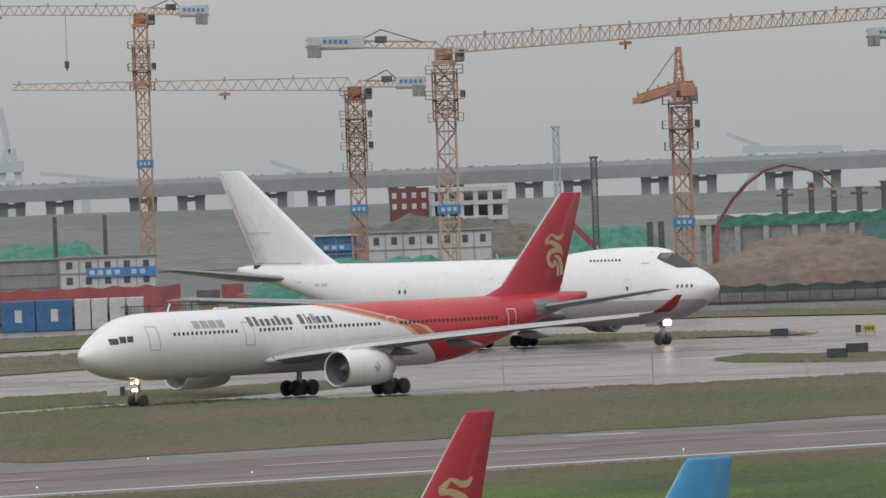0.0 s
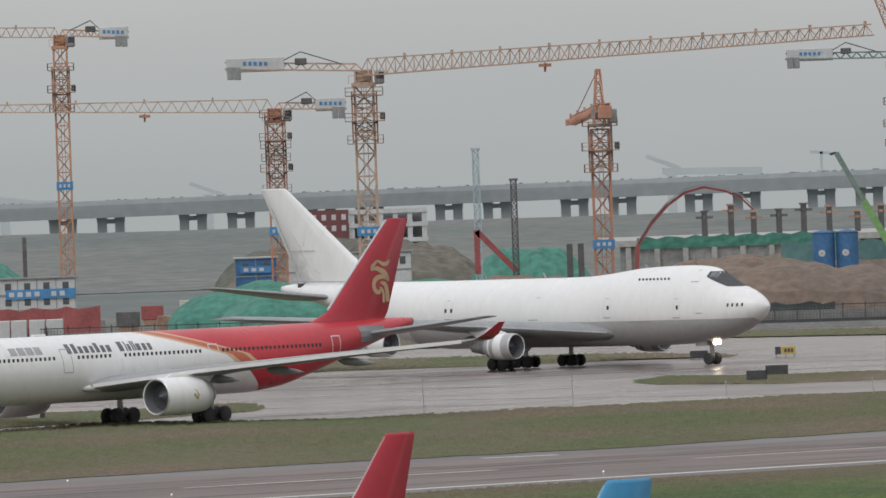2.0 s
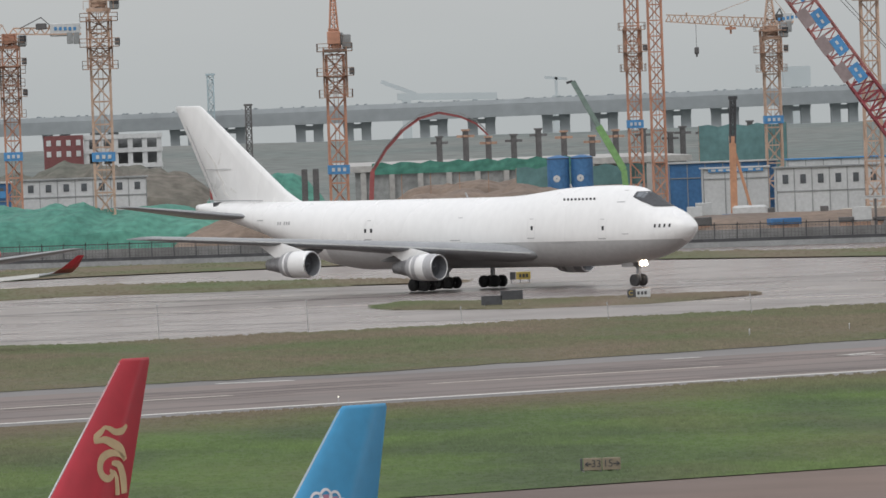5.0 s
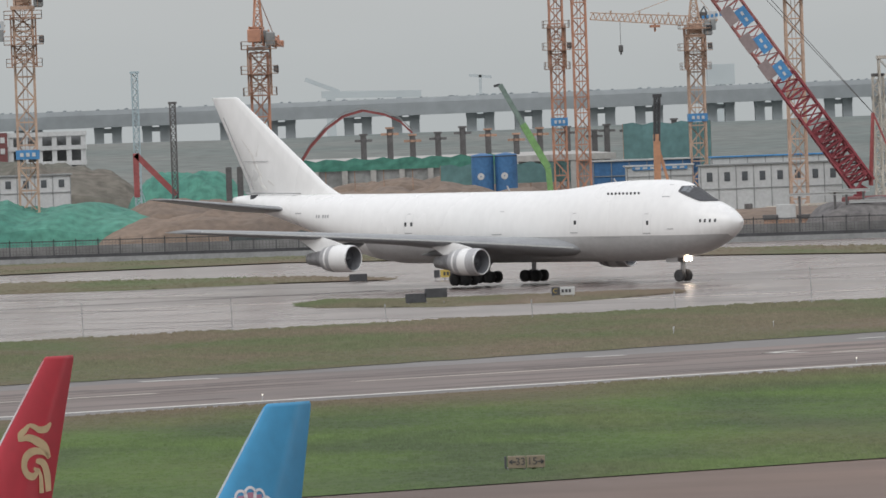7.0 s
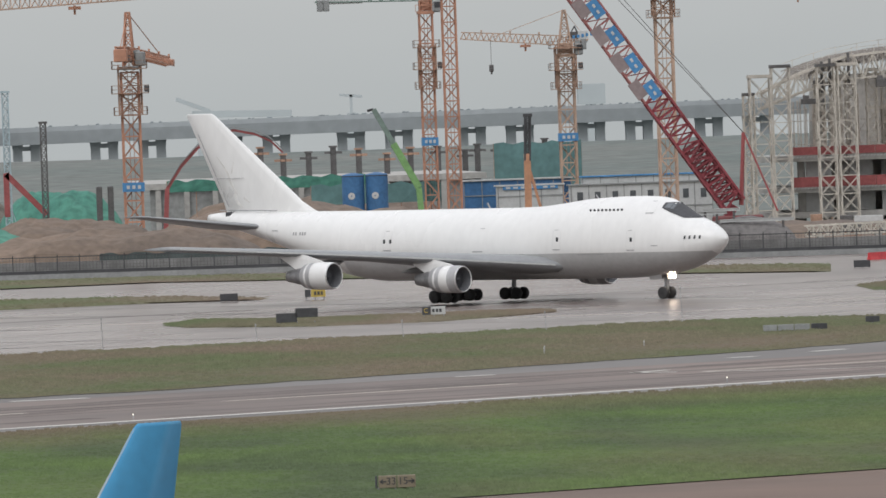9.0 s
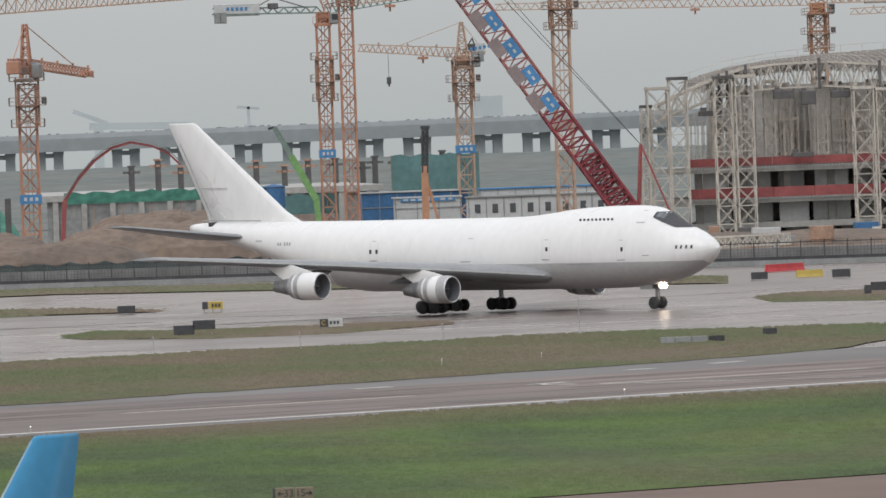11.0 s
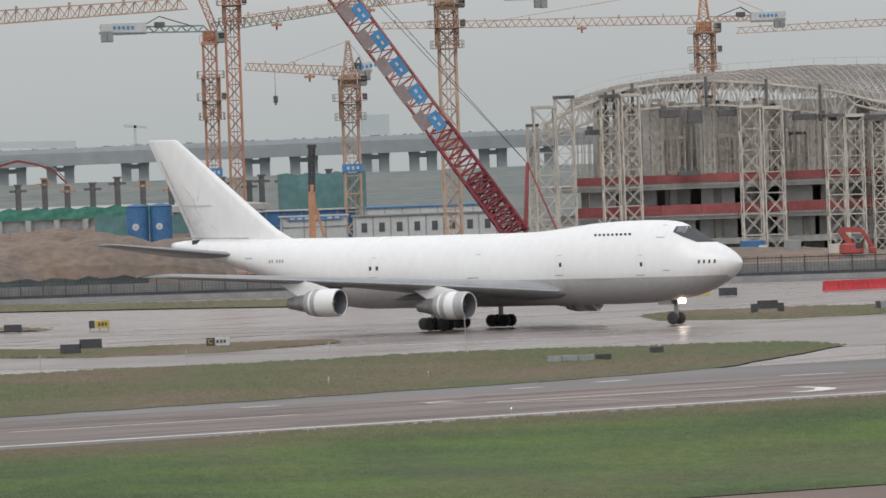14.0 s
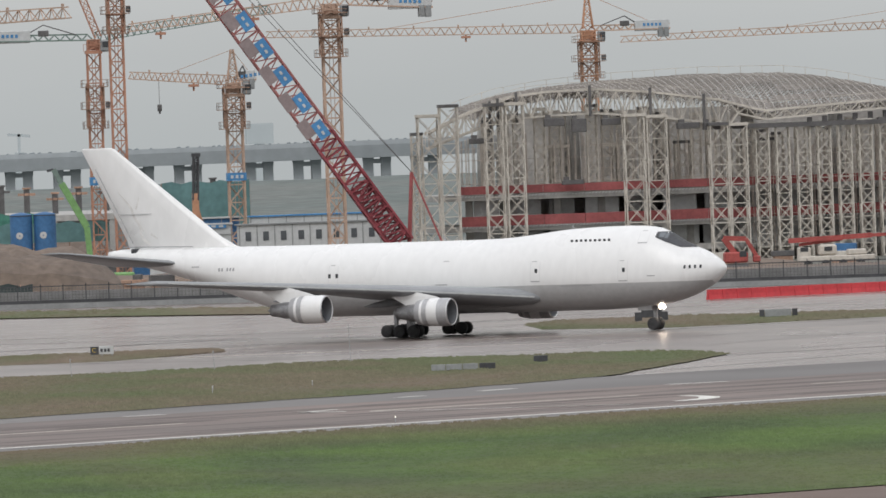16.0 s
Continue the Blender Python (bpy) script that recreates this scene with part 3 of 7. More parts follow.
def bogie(parent, a, y, r, gap, rows, top, name="main_gear"):
    """A landing gear leg with pairs of wheels in rows; wheels turn on their axles as tyres of their own."""
    g = new(name)
    g.parent = parent
    bm = bmesh.new()
    bar(bm, (-a, y, r), (-a, y, top), 0.34)
    bar(bm, (-a - 0.2, y, top * 0.55), (-a + 1.4, y * 0.9, top), 0.16)
    L = (rows - 1) * gap
    if rows > 1:
        bar(bm, (-a - L / 2, y, r), (-a + L / 2, y, r), 0.26)
    for i in range(rows):
        x = -a - L / 2 + i * gap
        bar(bm, (x, y - 0.6, r), (x, y + 0.6, r), 0.16)
    part("strut", bm, STEEL, g)
    for i in range(rows):
        for s in (-1, 1):
            bm = bmesh.new()
            wheel(bm, (-a - L / 2 + i * gap, y + s * 0.56, r), r, 0.46)
            t = part("tyre", bm, TYRE, g, smooth=True)
            bm = bmesh.new()
            wheel(bm, (-a - L / 2 + i * gap, y + s * 0.56, r), r * 0.52, 0.40, 12)
            part("rim", bm, STEEL, t)
    return g


def swept_windows(parent, table, stations, z, size, side, name="window"):
    first = None
    for a in stations:
        y = side * (side_y(table, a, z) + 0.012)
        if first is None:
            bm = bmesh.new()
            box(bm, (0, 0, 0), (size[0], 0.05, size[1]), bev=0.015)
            first = part(name, bm, GLASS, parent)
            first.matrix_basis = pose(-a, y, z)
        else:
            share(name, first, parent, -a, y, z)


def fin_half(fin, aft, z, side):
    """Half thickness of a fin, given as (sections, thick), at a place on its side."""
    sections, thick = fin
    zs = [q[0] for q in sections]
    le, c = (float(np.interp(z, zs, [q[i] for q in sections])) for i in (1, 2))
    u = min(1.0, max(0.0, (aft - le) / c))
    half = FOIL[:6] if side > 0 else ((0, 0),) + FOIL[:5:-1]
    return abs(float(np.interp(u, [q[0] for q in half], [q[1] for q in half]))) * c * thick


def stroke(bm, pts, widths, side, y):
    """A thin painted band along a smooth path on a fin's side; y: the fin as (sections, thick)."""
    fine, ws = [], []
    P = [pts[0], *pts, pts[-1]]
    for i in range(1, len(P) - 2):
        for k in range(5):
            t = k / 5
            q = [0.5 * (2 * P[i][c] + (P[i + 1][c] - P[i - 1][c]) * t + (2 * P[i - 1][c] - 5 * P[i][c] + 4 * P[i + 1][c] - P[i + 2][c]) * t * t + (3 * P[i][c] - P[i - 1][c] - 3 * P[i + 1][c] + P[i + 2][c]) * t ** 3) for c in (0, 1)]
            fine.append(q)
            ws.append(widths[i - 1] * (1 - t) + widths[i] * t)
    fine.append(pts[-1])
    ws.append(widths[-1])
    rows = []
    for i, (p, w) in enumerate(zip(fine, ws)):
        a, b = fine[max(0, i - 1)], fine[min(len(fine) - 1, i + 1)]
        d = Vector((b[0] - a[0], b[1] - a[1])).normalized()
        n = Vector((-d.y, d.x)) * w / 2
        row = []
        for sg, dy in ((-1, 0.014), (1, 0.014), (1, -0.03), (-1, -0.03)):
            aft, z = p[0] + sg * n.x, p[1] + sg * n.y
            row.append(bm.verts.new((-aft, side * (fin_half(y, aft, z, side) + dy), z)))
        rows.append(row)
    for a, b in zip(rows, rows[1:]):
        for k in range(4):
            bm.faces.new((a[k], a[(k + 1) % 4], b[(k + 1) % 4], b[k]))
    bm.faces.new(rows[0])
    bm.faces.new(rows[-1])


# -- the white four-engined freighter --
T7 = smooth_table([(0, 5.85, 5.87, 0.02, 5.86, 1.0), (0.25, 5.25, 6.35, 0.65, 5.85, 1.0), (1.0, 4.55, 7.0, 1.35, 5.75, 1.0), (2.2, 3.85, 7.70, 2.0, 5.6, 1.0),
                   (3.6, 3.2, 8.2, 2.55, 5.4, 1.05), (4.4, 2.95, 8.5, 2.78, 5.3, 1.1), (5.0, 2.8, 8.98, 2.9, 5.3, 1.2), (5.8, 2.62, 9.75, 3.02, 5.3, 1.3), (7.2, 2.4, 10.08, 3.14, 5.3, 1.3),
                   (9.5, 2.2, 10.22, 3.22, 5.3, 1.3), (13, 2.1, 10.2, 3.25, 5.3, 1.3), (17, 2.1, 10.02, 3.25, 5.3, 1.3), (20, 2.1, 9.66, 3.25, 5.3, 1.25), (23, 2.1, 9.36, 3.25, 5.3, 1.15),
                   (26, 2.1, 9.3, 3.25, 5.4, 1.1), (44, 2.15, 9.3, 3.25, 5.5, 1.1), (48, 2.75, 9.32, 3.22, 5.8, 1.05), (52, 4.1, 9.36, 3.0, 6.4, 1.0), (57, 5.9, 9.42, 2.35, 7.3, 1.0),
                   (62, 7.3, 9.5, 1.5, 8.2, 1.0), (65.5, 8.1, 9.45, 0.85, 8.75, 1.0), (67.2, 8.4, 9.25, 0.45, 8.85, 1.0)])
jumbo = thing("freighter_aircraft", (0, 0, 0), 0, "plain white four-engined cargo jet taxiing with its landing lights on", "airplane")
bm = fuselage_mesh(T7, None, 48)
# hull below z 4.72 is coloured greyer, the belly's shade painted in
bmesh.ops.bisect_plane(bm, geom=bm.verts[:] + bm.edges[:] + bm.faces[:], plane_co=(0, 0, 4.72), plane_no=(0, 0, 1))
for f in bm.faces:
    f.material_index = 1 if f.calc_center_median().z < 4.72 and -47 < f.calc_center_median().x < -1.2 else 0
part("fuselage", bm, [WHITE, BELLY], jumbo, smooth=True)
W7 = ((0, 16.5, 17.5, 3.3), (3.2, 19.2, 15.0, 3.55), (11.7, 27.7, 9.8, 4.55), (20.8, 37.0, 6.6, 5.5), (29.2, 45.8, 4.1, 6.3), (29.8, 46.9, 3.2, 6.35))
for s in (-1, 1):
    part("wing", wing_mesh(W7, s, 1.15), WING, jumbo, "grey swept wing", smooth=True)
    for p, q in zip(W7[1:-1], W7[2:-1]):
        bm = bmesh.new()
        bar(bm, (-p[1] + 0.03, s * p[0], p[3] + 0.05), (-q[1] + 0.03, s * q[0], q[3] + 0.05), 0.16, 0.14)
        part("leading_edge", bm, PANEL_W, jumbo, "pale leading edge")
    bm = bmesh.new()
    loft(bm, [[(-(19.6 + 0.2 * k * k - 0.35 + u * (16 - k * 2)), s * (2.2 + 0.75 * k), 3.75 + v * 14 * (1 - 0.2 * k) - 0.1 * k) for u, v in FOIL] for k in range(4)])
    part("wing_fairing", bm, WHITE, jumbo, "white wing root fairing", smooth=True)
    part("stabilizer", wing_mesh(((0.6, 57.6, 8.8, 7.75), (2.0, 58.9, 8.0, 7.95), (10.6, 66.1, 3.0, 9.25), (11.1, 67.0, 2.2, 9.33)), s, 0.8), WING, jumbo, "grey tailplane", smooth=True)
    for k, y in enumerate((7.5, 15.5)):
        zz, le, cc = (float(np.interp(y, [q[0] for q in W7], [q[i] for q in W7])) for i in (3, 1, 2))
        bm = bmesh.new()
        loft(bm, [[(-(le + cc * 0.55 + x), s * y + 0.28 * r * math.cos(t), zz - 0.35 - 0.1 * x + 0.42 * r * math.sin(t)) for t in (0.4 + 0.785 * i for i in range(8))] for x, r in ((0, 0.1), (0.8, 0.9), (2.4, 1.0), (4.0, 0.7), (5.2, 0.1))])
        part("flap_fairing", bm, WING, jumbo, smooth=True)
    engine(jumbo, 24.0, s * 11.7, 2.55, 1.36, 3.6, 2.3, 4.55, 27.7, WHITE, STEEL, "high-bypass engine in a white cowl with a bare metal rear")
    engine(jumbo, 33.0, s * 20.8, 3.3, 1.36, 3.6, 2.3, 5.5, 37.0, WHITE, STEEL, "high-bypass engine in a white cowl with a bare metal rear")
    for a, y in ((24.0, 11.7), (33.0, 20.8)):
        bm = bmesh.new()
        zz = 2.55 if y < 15 else 3.3
        turned(bm, [(-2.25, 1.366), (-2.75, 1.335)], (-a, s * y, zz))
        part("cowl_band", bm, COWL_GREY, jumbo, "dull grey band round the cowl", smooth=True)
        bm = bmesh.new()
        turned(bm, [(-3.05, 1.285), (-3.25, 1.245), (-3.62, 1.155)], (-a, s * y, zz))
        part("cowl_band", bm, COWL_GREY, jumbo, "dull grey band round the cowl", smooth=True)
        if y < 15:
            bm = bmesh.new()
            turned(bm, [(-0.14, 1.335), (-0.5, 1.368), (-1.15, 1.37)], (-a, s * y, zz))
            part("cowl_band", bm, COWL_GREY, jumbo, "pale grey front ring of the cowl", smooth=True)
    bogie(jumbo, 31.7, s * 5.5, 0.62, 1.5, 2, 3.4)
    bogie(jumbo, 34.8, s * 1.9, 0.62, 1.5, 2, 2.6, "body_gear")
    swept_windows(jumbo, T7, [11.5 + 0.5 * i for i in range(9)], 8.86, (0.26, 0.36), s)
    for i in range(4):
        part("window", side_patch(T7, 1.87 + 0.48 * i, 2.06 + 0.48 * i, 5.92, 6.26, s, 0.025, 2), GLASS, jumbo)
    for a, zz, hh in ((9.64, 5.88, 1.9), (19.0, 6.05, 1.9), (40.9, 6.25, 1.9), (7.9, 9.1, 1.1)):
        for da, dz, w, h in ((0, -hh / 2, 0.95, 0.09), (0.1, hh / 2 + 0.05, 0.5, 0.05)):
            part("door_seam", side_patch(T7, a + da - w / 2, a + da + w / 2, zz + dz - h / 2, zz + dz + h / 2, s, 0.02), SEAM, jumbo)
        for da in (-0.5, 0.5):
            part("door_seam", side_patch(T7, a + da - 0.02, a + da + 0.02, zz - hh / 2, zz + hh / 2, s, 0.015), FAINT, jumbo)
    swept_windows(jumbo, T7, [9.55], 5.98, (0.28, 0.42), s, "door_window")
    swept_windows(jumbo, T7, [18.9], 6.12, (0.28, 0.42), s, "door_window")
    swept_windows(jumbo, T7, [40.5, 41.3], 6.2, (0.28, 0.42), s, "door_window")
    part("cargo_seam", side_patch(T7, 13.0, 16.4, 4.55, 4.61, s, 0.02, 4), SEAM, jumbo)
    part("cargo_seam", side_patch(T7, 28.5, 29.8, 5.0, 5.08, s, 0.02, 2), SEAM, jumbo)
    for a in (51.9, 52.25, 52.6, 53.2, 53.55):
        part("registration_bar", side_patch(T7, a, a + 0.2, 7.0, 7.32, s, 0.015), SEAM, jumbo)
    part("vent", side_patch(T7, 28.4, 29.0, 7.3, 7.36, s, 0.02, 2), SEAM, jumbo)
    part("vent", side_patch(T7, 6.3, 7.1, 5.3, 5.38, s, 0.02, 2), SEAM, jumbo)
    part("vent", side_patch(T7, 56.0, 56.9, 7.45, 7.55, s, 0.02, 2), SEAM, jumbo)
    # flight deck windows, three a side
    for a0, a1, z0, z1 in ((5.06, 5.40, 8.70, 9.0), (5.46, 5.88, 8.90, 9.38), (5.94, 6.45, 9.02, 9.50)):
        part("windscreen", side_patch(T7, a0, a1, z0, z1, s, 0.055, 3), SKY_GLASS, jumbo, "flight deck window with reflected sky painted in as grey")
    bm = bmesh.new()
    cols = []
    for a in np.linspace(5.6, 6.75, 7):
        z0 = 8.02 + (a - 4.4) * 0.43
        cols.append([bm.verts.new((-a, s * (side_y(T7, a, z0 + (9.56 - z0) * k / 4) + 0.03), z0 + (9.56 - z0) * k / 4)) for k in range(5)])
    for p, q in zip(cols, cols[1:]):
        for k in range(4):
            bm.faces.new((p[k], q[k], q[k + 1], p[k + 1]))
    part("window_surround", bm, BLACK, jumbo, "black surround of the side windows", smooth=True)
bm = bmesh.new()
rows = []
for a in np.linspace(2.95, 5.6, 17):
    top = interp_section(T7, a)[1] - 0.004
    z0 = min(float(np.interp(a, (2.9, 4.2, 5.6), (7.95, 7.98, 8.536))), top - 0.02)
    zs = [top - (top - z0) * (k / 6.0) ** 2 for k in range(7)]
    ys = [side_y(T7, a, z) + 0.03 for z in zs]
    ys[0] = 0.0
    pts = [(-a, -y, z + 0.03) for y, z in zip(reversed(ys), reversed(zs))] + [(-a, y, z + 0.03) for y, z in zip(ys[1:], zs[1:])]
    rows.append([bm.verts.new(p) for p in pts])
for ra, rb in zip(rows, rows[1:]):
    for i in range(len(ra) - 1):
        bm.faces.new((ra[i], ra[i + 1], rb[i + 1], rb[i]))
part("antiglare_panel", bm, BLACK, jumbo, "black anti-glare patch round the windscreen", smooth=True)
FIN7 = (((9.0, 51.5, 13.2), (9.5, 53.0, 11.9), (10.4, 54.6, 10.6), (19.45, 66.2, 3.75), (19.6, 66.6, 3.2)), 0.9)
part("fin", fin_mesh(*FIN7), WHITE, jumbo, "tall white swept fin", smooth=True)
bm = bmesh.new()
for s in (-1, 1):
    bar(bm, (-64.4, s * 0.24, 10.0), (-68.4, s * 0.10, 17.5), 0.045)
    bar(bm, (-62.2, s * 0.33, 12.9), (-65.8, s * 0.18, 12.9), 0.045)
    bar(bm, (-57.5, s * 0.75, 9.52), (-65.3, s * 0.6, 9.66), 0.10)
part("rudder_seam", bm, SEAM, jumbo)
SCUFF = mat("scuffed_white", (0.70, 0.69, 0.67), 0.5, vary=0.08, scale=0.8, fine=4.0)
for s in (-1, 1):
    for pts, w in ((((63.2, 11.2), (64.2, 12.6), (64.6, 13.6), (66.0, 15.2)), (0.1, 0.3, 0.25, 0.05)), (((62.6, 9.9), (63.4, 10.6), (63.6, 11.6)), (0.15, 0.3, 0.1)), (((64.0, 13.4), (63.6, 14.6)), (0.2, 0.05)), (((61.6, 10.4), (62.4, 10.9)), (0.1, 0.25))):
        bm = bmesh.new()
        stroke(bm, pts, w, s, FIN7)
        part("scuff", bm, SCUFF, jumbo, "grey scuff mark on white paint")
bm = bmesh.new()
box(bm, (-64.0, 0, 9.2), (0.7, 1.9, 0.55), bev=0.1)
part("tail_opening", bm, BLACK, jumbo)
bm = bmesh.new()
bar(bm, (-30, 0, 9.3), (-30.3, 0, 9.85), 0.12)
part("antenna", bm, SEAM, jumbo)
bm = bmesh.new()
bar(bm, (-16, 0, 10.0), (-16.3, 0, 10.4), 0.12)
part("antenna", bm, SEAM, jumbo)
g = bogie(jumbo, 7.7, 0, 0.62, 1, 1, 3.0, "nose_gear")
for s in (-1, 1):
    bm = bmesh.new()
    bmesh.ops.create_uvsphere(bm, u_segments=14, v_segments=10, radius=0.20, matrix=pose(-6.95, s * 0.26, 2.25))
    part("landing_light", bm, LIGHT, jumbo, "glaring white landing light on the nose gear")
bm = bmesh.new()
bar(bm, (-7.7, 0, 2.2), (-6.95, 0, 2.25), 0.14)
bar(bm, (-6.98, -0.3, 2.25), (-6.98, 0.3, 2.25), 0.12)
part("light_bracket", bm, STEEL, jumbo)
# added plates that keep the lamps' light off the strut and belly
bm = bmesh.new()
box(bm, (-7.2, 0, 2.25), (0.06, 1.1, 0.56), bev=0.02)
box(bm, (-6.95, 0, 2.52), (0.56, 1.1, 0.04))
part("lamp_housing", bm, DARK, jumbo, "dark plates added to block landing light spill")
bm = bmesh.new()
for s in (-1, 1):
    box(bm, (-8.5, s * 0.75, 2.3), (1.5, 0.06, 0.7))
part("gear_door", bm, BELLY, jumbo)

# -- the red and white twin-engined airliner --
T3 = smooth_table([(0, 4.4, 4.46, 0.02, 4.43, 1.0), (0.3, 3.85, 5.0, 0.6, 4.45, 1.0), (1.0, 3.3, 5.55, 1.15, 4.5, 1.0), (2.0, 2.85, 6.15, 1.7, 4.6, 1.0), (3.2, 2.55, 6.95, 2.2, 4.75, 1.0), (4.6, 2.35, 7.5, 2.55, 4.9, 1.0),
                   (6.5, 2.2, 7.78, 2.78, 5.0, 1.0), (8.5, 2.18, 7.82, 2.82, 5.0, 1.0), (42, 2.18, 7.82, 2.82, 5.0, 1.0), (46, 2.6, 7.82, 2.76, 5.2, 1.0), (51, 3.9, 7.84, 2.35, 5.85, 1.0), (56, 5.3, 7.86, 1.72, 6.6, 1.0), (60.5, 6.55, 7.95, 0.95, 7.2, 1.0), (63.2, 7.2, 7.85, 0.25, 7.55, 1.0)])
airliner = thing("passenger_aircraft", (0, 0, 0), 0, "white twin-engined airliner with red tail and gold stripes, taxiing", "airplane")


BANDS = (27.5, 28.2, 29.7, 30.3)


def livery(c):
    if c.z > 5.6:
        k = -c.x - 4.2 * (7.8 - c.z)
    else:
        k = -c.x - 9.24 - 1.5 * (5.6 - c.z)
    if k > BANDS[3] or (c.z < 4.4 and k > BANDS[1]):
        return 1
    if c.z < 4.4:
        return 0
    return 2 if k > BANDS[2] else (3 if k > BANDS[1] else (2 if k > BANDS[0] else 0))


bm = fuselage_mesh([r for r in T3], None, 56)
for co, no in [((0, 0, 5.6), (0, 0, 1)), ((0, 0, 4.4), (0, 0, 1))] + [((-k, 0, 7.8), (-1, 0, 4.2)) for k in BANDS] + [((-k - 9.24, 0, 5.6), (-1, 0, 1.5)) for k in BANDS]:
    bmesh.ops.bisect_plane(bm, geom=bm.verts[:] + bm.edges[:] + bm.faces[:], plane_co=co, plane_no=Vector(no).normalized())
for f in bm.faces:
    f.material_index = livery(f.calc_center_median())
part("fuselage", bm, [WHITE, RED, mat("stripe_gold", (0.62, 0.42, 0.26), 0.35, vary=0.06, scale=0.3, fine=2.0), STRIPE], airliner, smooth=True)
W3 = ((0, 18.6, 12.6, 3.3), (2.8, 20.5, 11.4, 3.5), (9.4, 25.0, 7.4, 4.35), (20, 32.0, 4.7, 5.4), (28.6, 37.7, 2.7, 6.15), (29.3, 38.4, 2.3, 6.3))
for s in (-1, 1):
    part("wing", wing_mesh(W3, s, 1.1), [WING], airliner, "grey swept wing", smooth=True)
    for p, q in zip(W3[1:-1], W3[2:-1]):
        bm = bmesh.new()
        bar(bm, (-p[1] + 0.03, s * p[0], p[3] + 0.05), (-q[1] + 0.03, s * q[0], q[3] + 0.04), 0.40, 0.30)
        part("slat", bm, WHITE, airliner, "pale slat along the leading edge")
    for y in (8.0, 13.0, 18.5):
        zz, le, cc = (float(np.interp(y, [q[0] for q in W3], [q[i] for q in W3])) for i in (3, 1, 2))
        bm = bmesh.new()
        loft(bm, [[(-(le + cc * 0.5 + x), s * y + 0.25 * r * math.cos(t), zz - 0.35 - 0.08 * x + 0.38 * r * math.sin(t)) for t in (0.4 + 0.785 * i for i in range(8))] for x, r in ((0, 0.1), (0.8, 0.9), (2.2, 1.0), (3.6, 0.6), (4.6, 0.1))])
        part("flap_fairing", bm, WING, airliner, smooth=True)
    bm = bmesh.new()
    loft(bm, [[(-(le + u * c), s * (29.3 + 0.95 * k), z + s * 0 + v * 0.1) for u, v in FOIL] for k, le, c, z in ((0, 38.5, 2.3, 6.3), (0.5, 39.2, 1.9, 6.75), (1, 40.6, 0.75, 7.7))])
    part("winglet", bm, FIN_RED, airliner, "dark red upturned winglet", smooth=True)
    bm = bmesh.new()
    loft(bm, [[(-(19.4 + 0.5 * k * k + u * (13 - 2 * k)), s * (1.9 + 0.6 * k), 3.35 + v * 11 * (1 - 0.2 * k)) for u, v in FOIL] for k in range(4)])
    part("wing_fairing", bm, WHITE, airliner, smooth=True)
    part("stabilizer", wing_mesh(((0.5, 55.0, 6.4, 6.55), (1.6, 55.9, 5.8, 6.7), (9.4, 61.2, 2.4, 7.75), (9.7, 61.7, 1.8, 7.8)), s, 0.8), WING, airliner, "grey tailplane", smooth=True)
    bm = side_patch(T3, 54.6, 58.2, 6.0, 7.35, s, 0.045, 8)
    part("trim_plate", bm, mat("bare_tail_grey", (0.22, 0.22, 0.225), 0.45, vary=0.1, scale=0.6, fine=4.0), airliner, "bare grey plate round the tailplane root")
    engine(airliner, 21.0, s * 9.4, 2.5, 1.58, 5.6, 1.0, 4.35, 25.0, WHITE, STEEL, "large white engine cowl with a small gold emblem")
    bm = bmesh.new()
    for p, q in (((-23.5, 1.6), (-23.9, 1.0)), ((-23.9, 1.0), (-24.4, 0.9)), ((-24.4, 0.9), (-24.6, 0.2)), ((-24.0, 0.5), (-24.5, -0.1))):
        bar(bm, (p[0], s * (9.4 + math.sqrt(2.5 - min(2.4, (p[1] - 0.2) ** 2)) + 0.02), 2.35 + p[1] * 0.6), (q[0], s * (9.4 + math.sqrt(2.5 - min(2.4, (q[1] - 0.2) ** 2)) + 0.02), 2.35 + q[1] * 0.6), 0.16)
    part("emblem", bm, GOLD, airliner)
    bogie(airliner, 32.0, s * 5.3, 0.69, 1.98, 2, 3.8)
    zc = 5.95
    swept_windows(airliner, T3, [8.6 + 0.533 * i for i in range(15)] + [19.0 + 0.533 * i for i in range(8)] + [24.6 + 0.533 * i for i in range(18)] + [36.5 + 0.533 * i for i in range(24)], zc, (0.24, 0.34), s)
    for a, w, hh in ((6.2, 1.1, 1.95), (17.6, 1.1, 1.95), (35.4, 1.1, 1.75), (51.0, 1.1, 1.9)):
        z0 = 4.75
        for da, dz, ww, h in ((0, 0, w, 0.07), (0, hh, w, 0.07), (-w / 2, hh / 2, 0.07, hh), (w / 2, hh / 2, 0.07, hh)):
            part("door_seam", side_patch(T3, a + da - ww / 2, a + da + ww / 2, z0 + dz - h / 2, z0 + dz + h / 2, s, 0.02), WHITE if a > 30 else SEAM, airliner)
    for a0, a1, z0, z1 in ((2.05, 2.75, 5.35, 5.85), (2.85, 3.4, 5.45, 6.0), (3.5, 4.05, 5.5, 6.0)):
        part("windscreen", side_patch(T3, a0, a1, z0, z1, s, 0.02, 3, 0.2), GLASS, airliner)
    # airline titles as plain bars
    a = 17.9
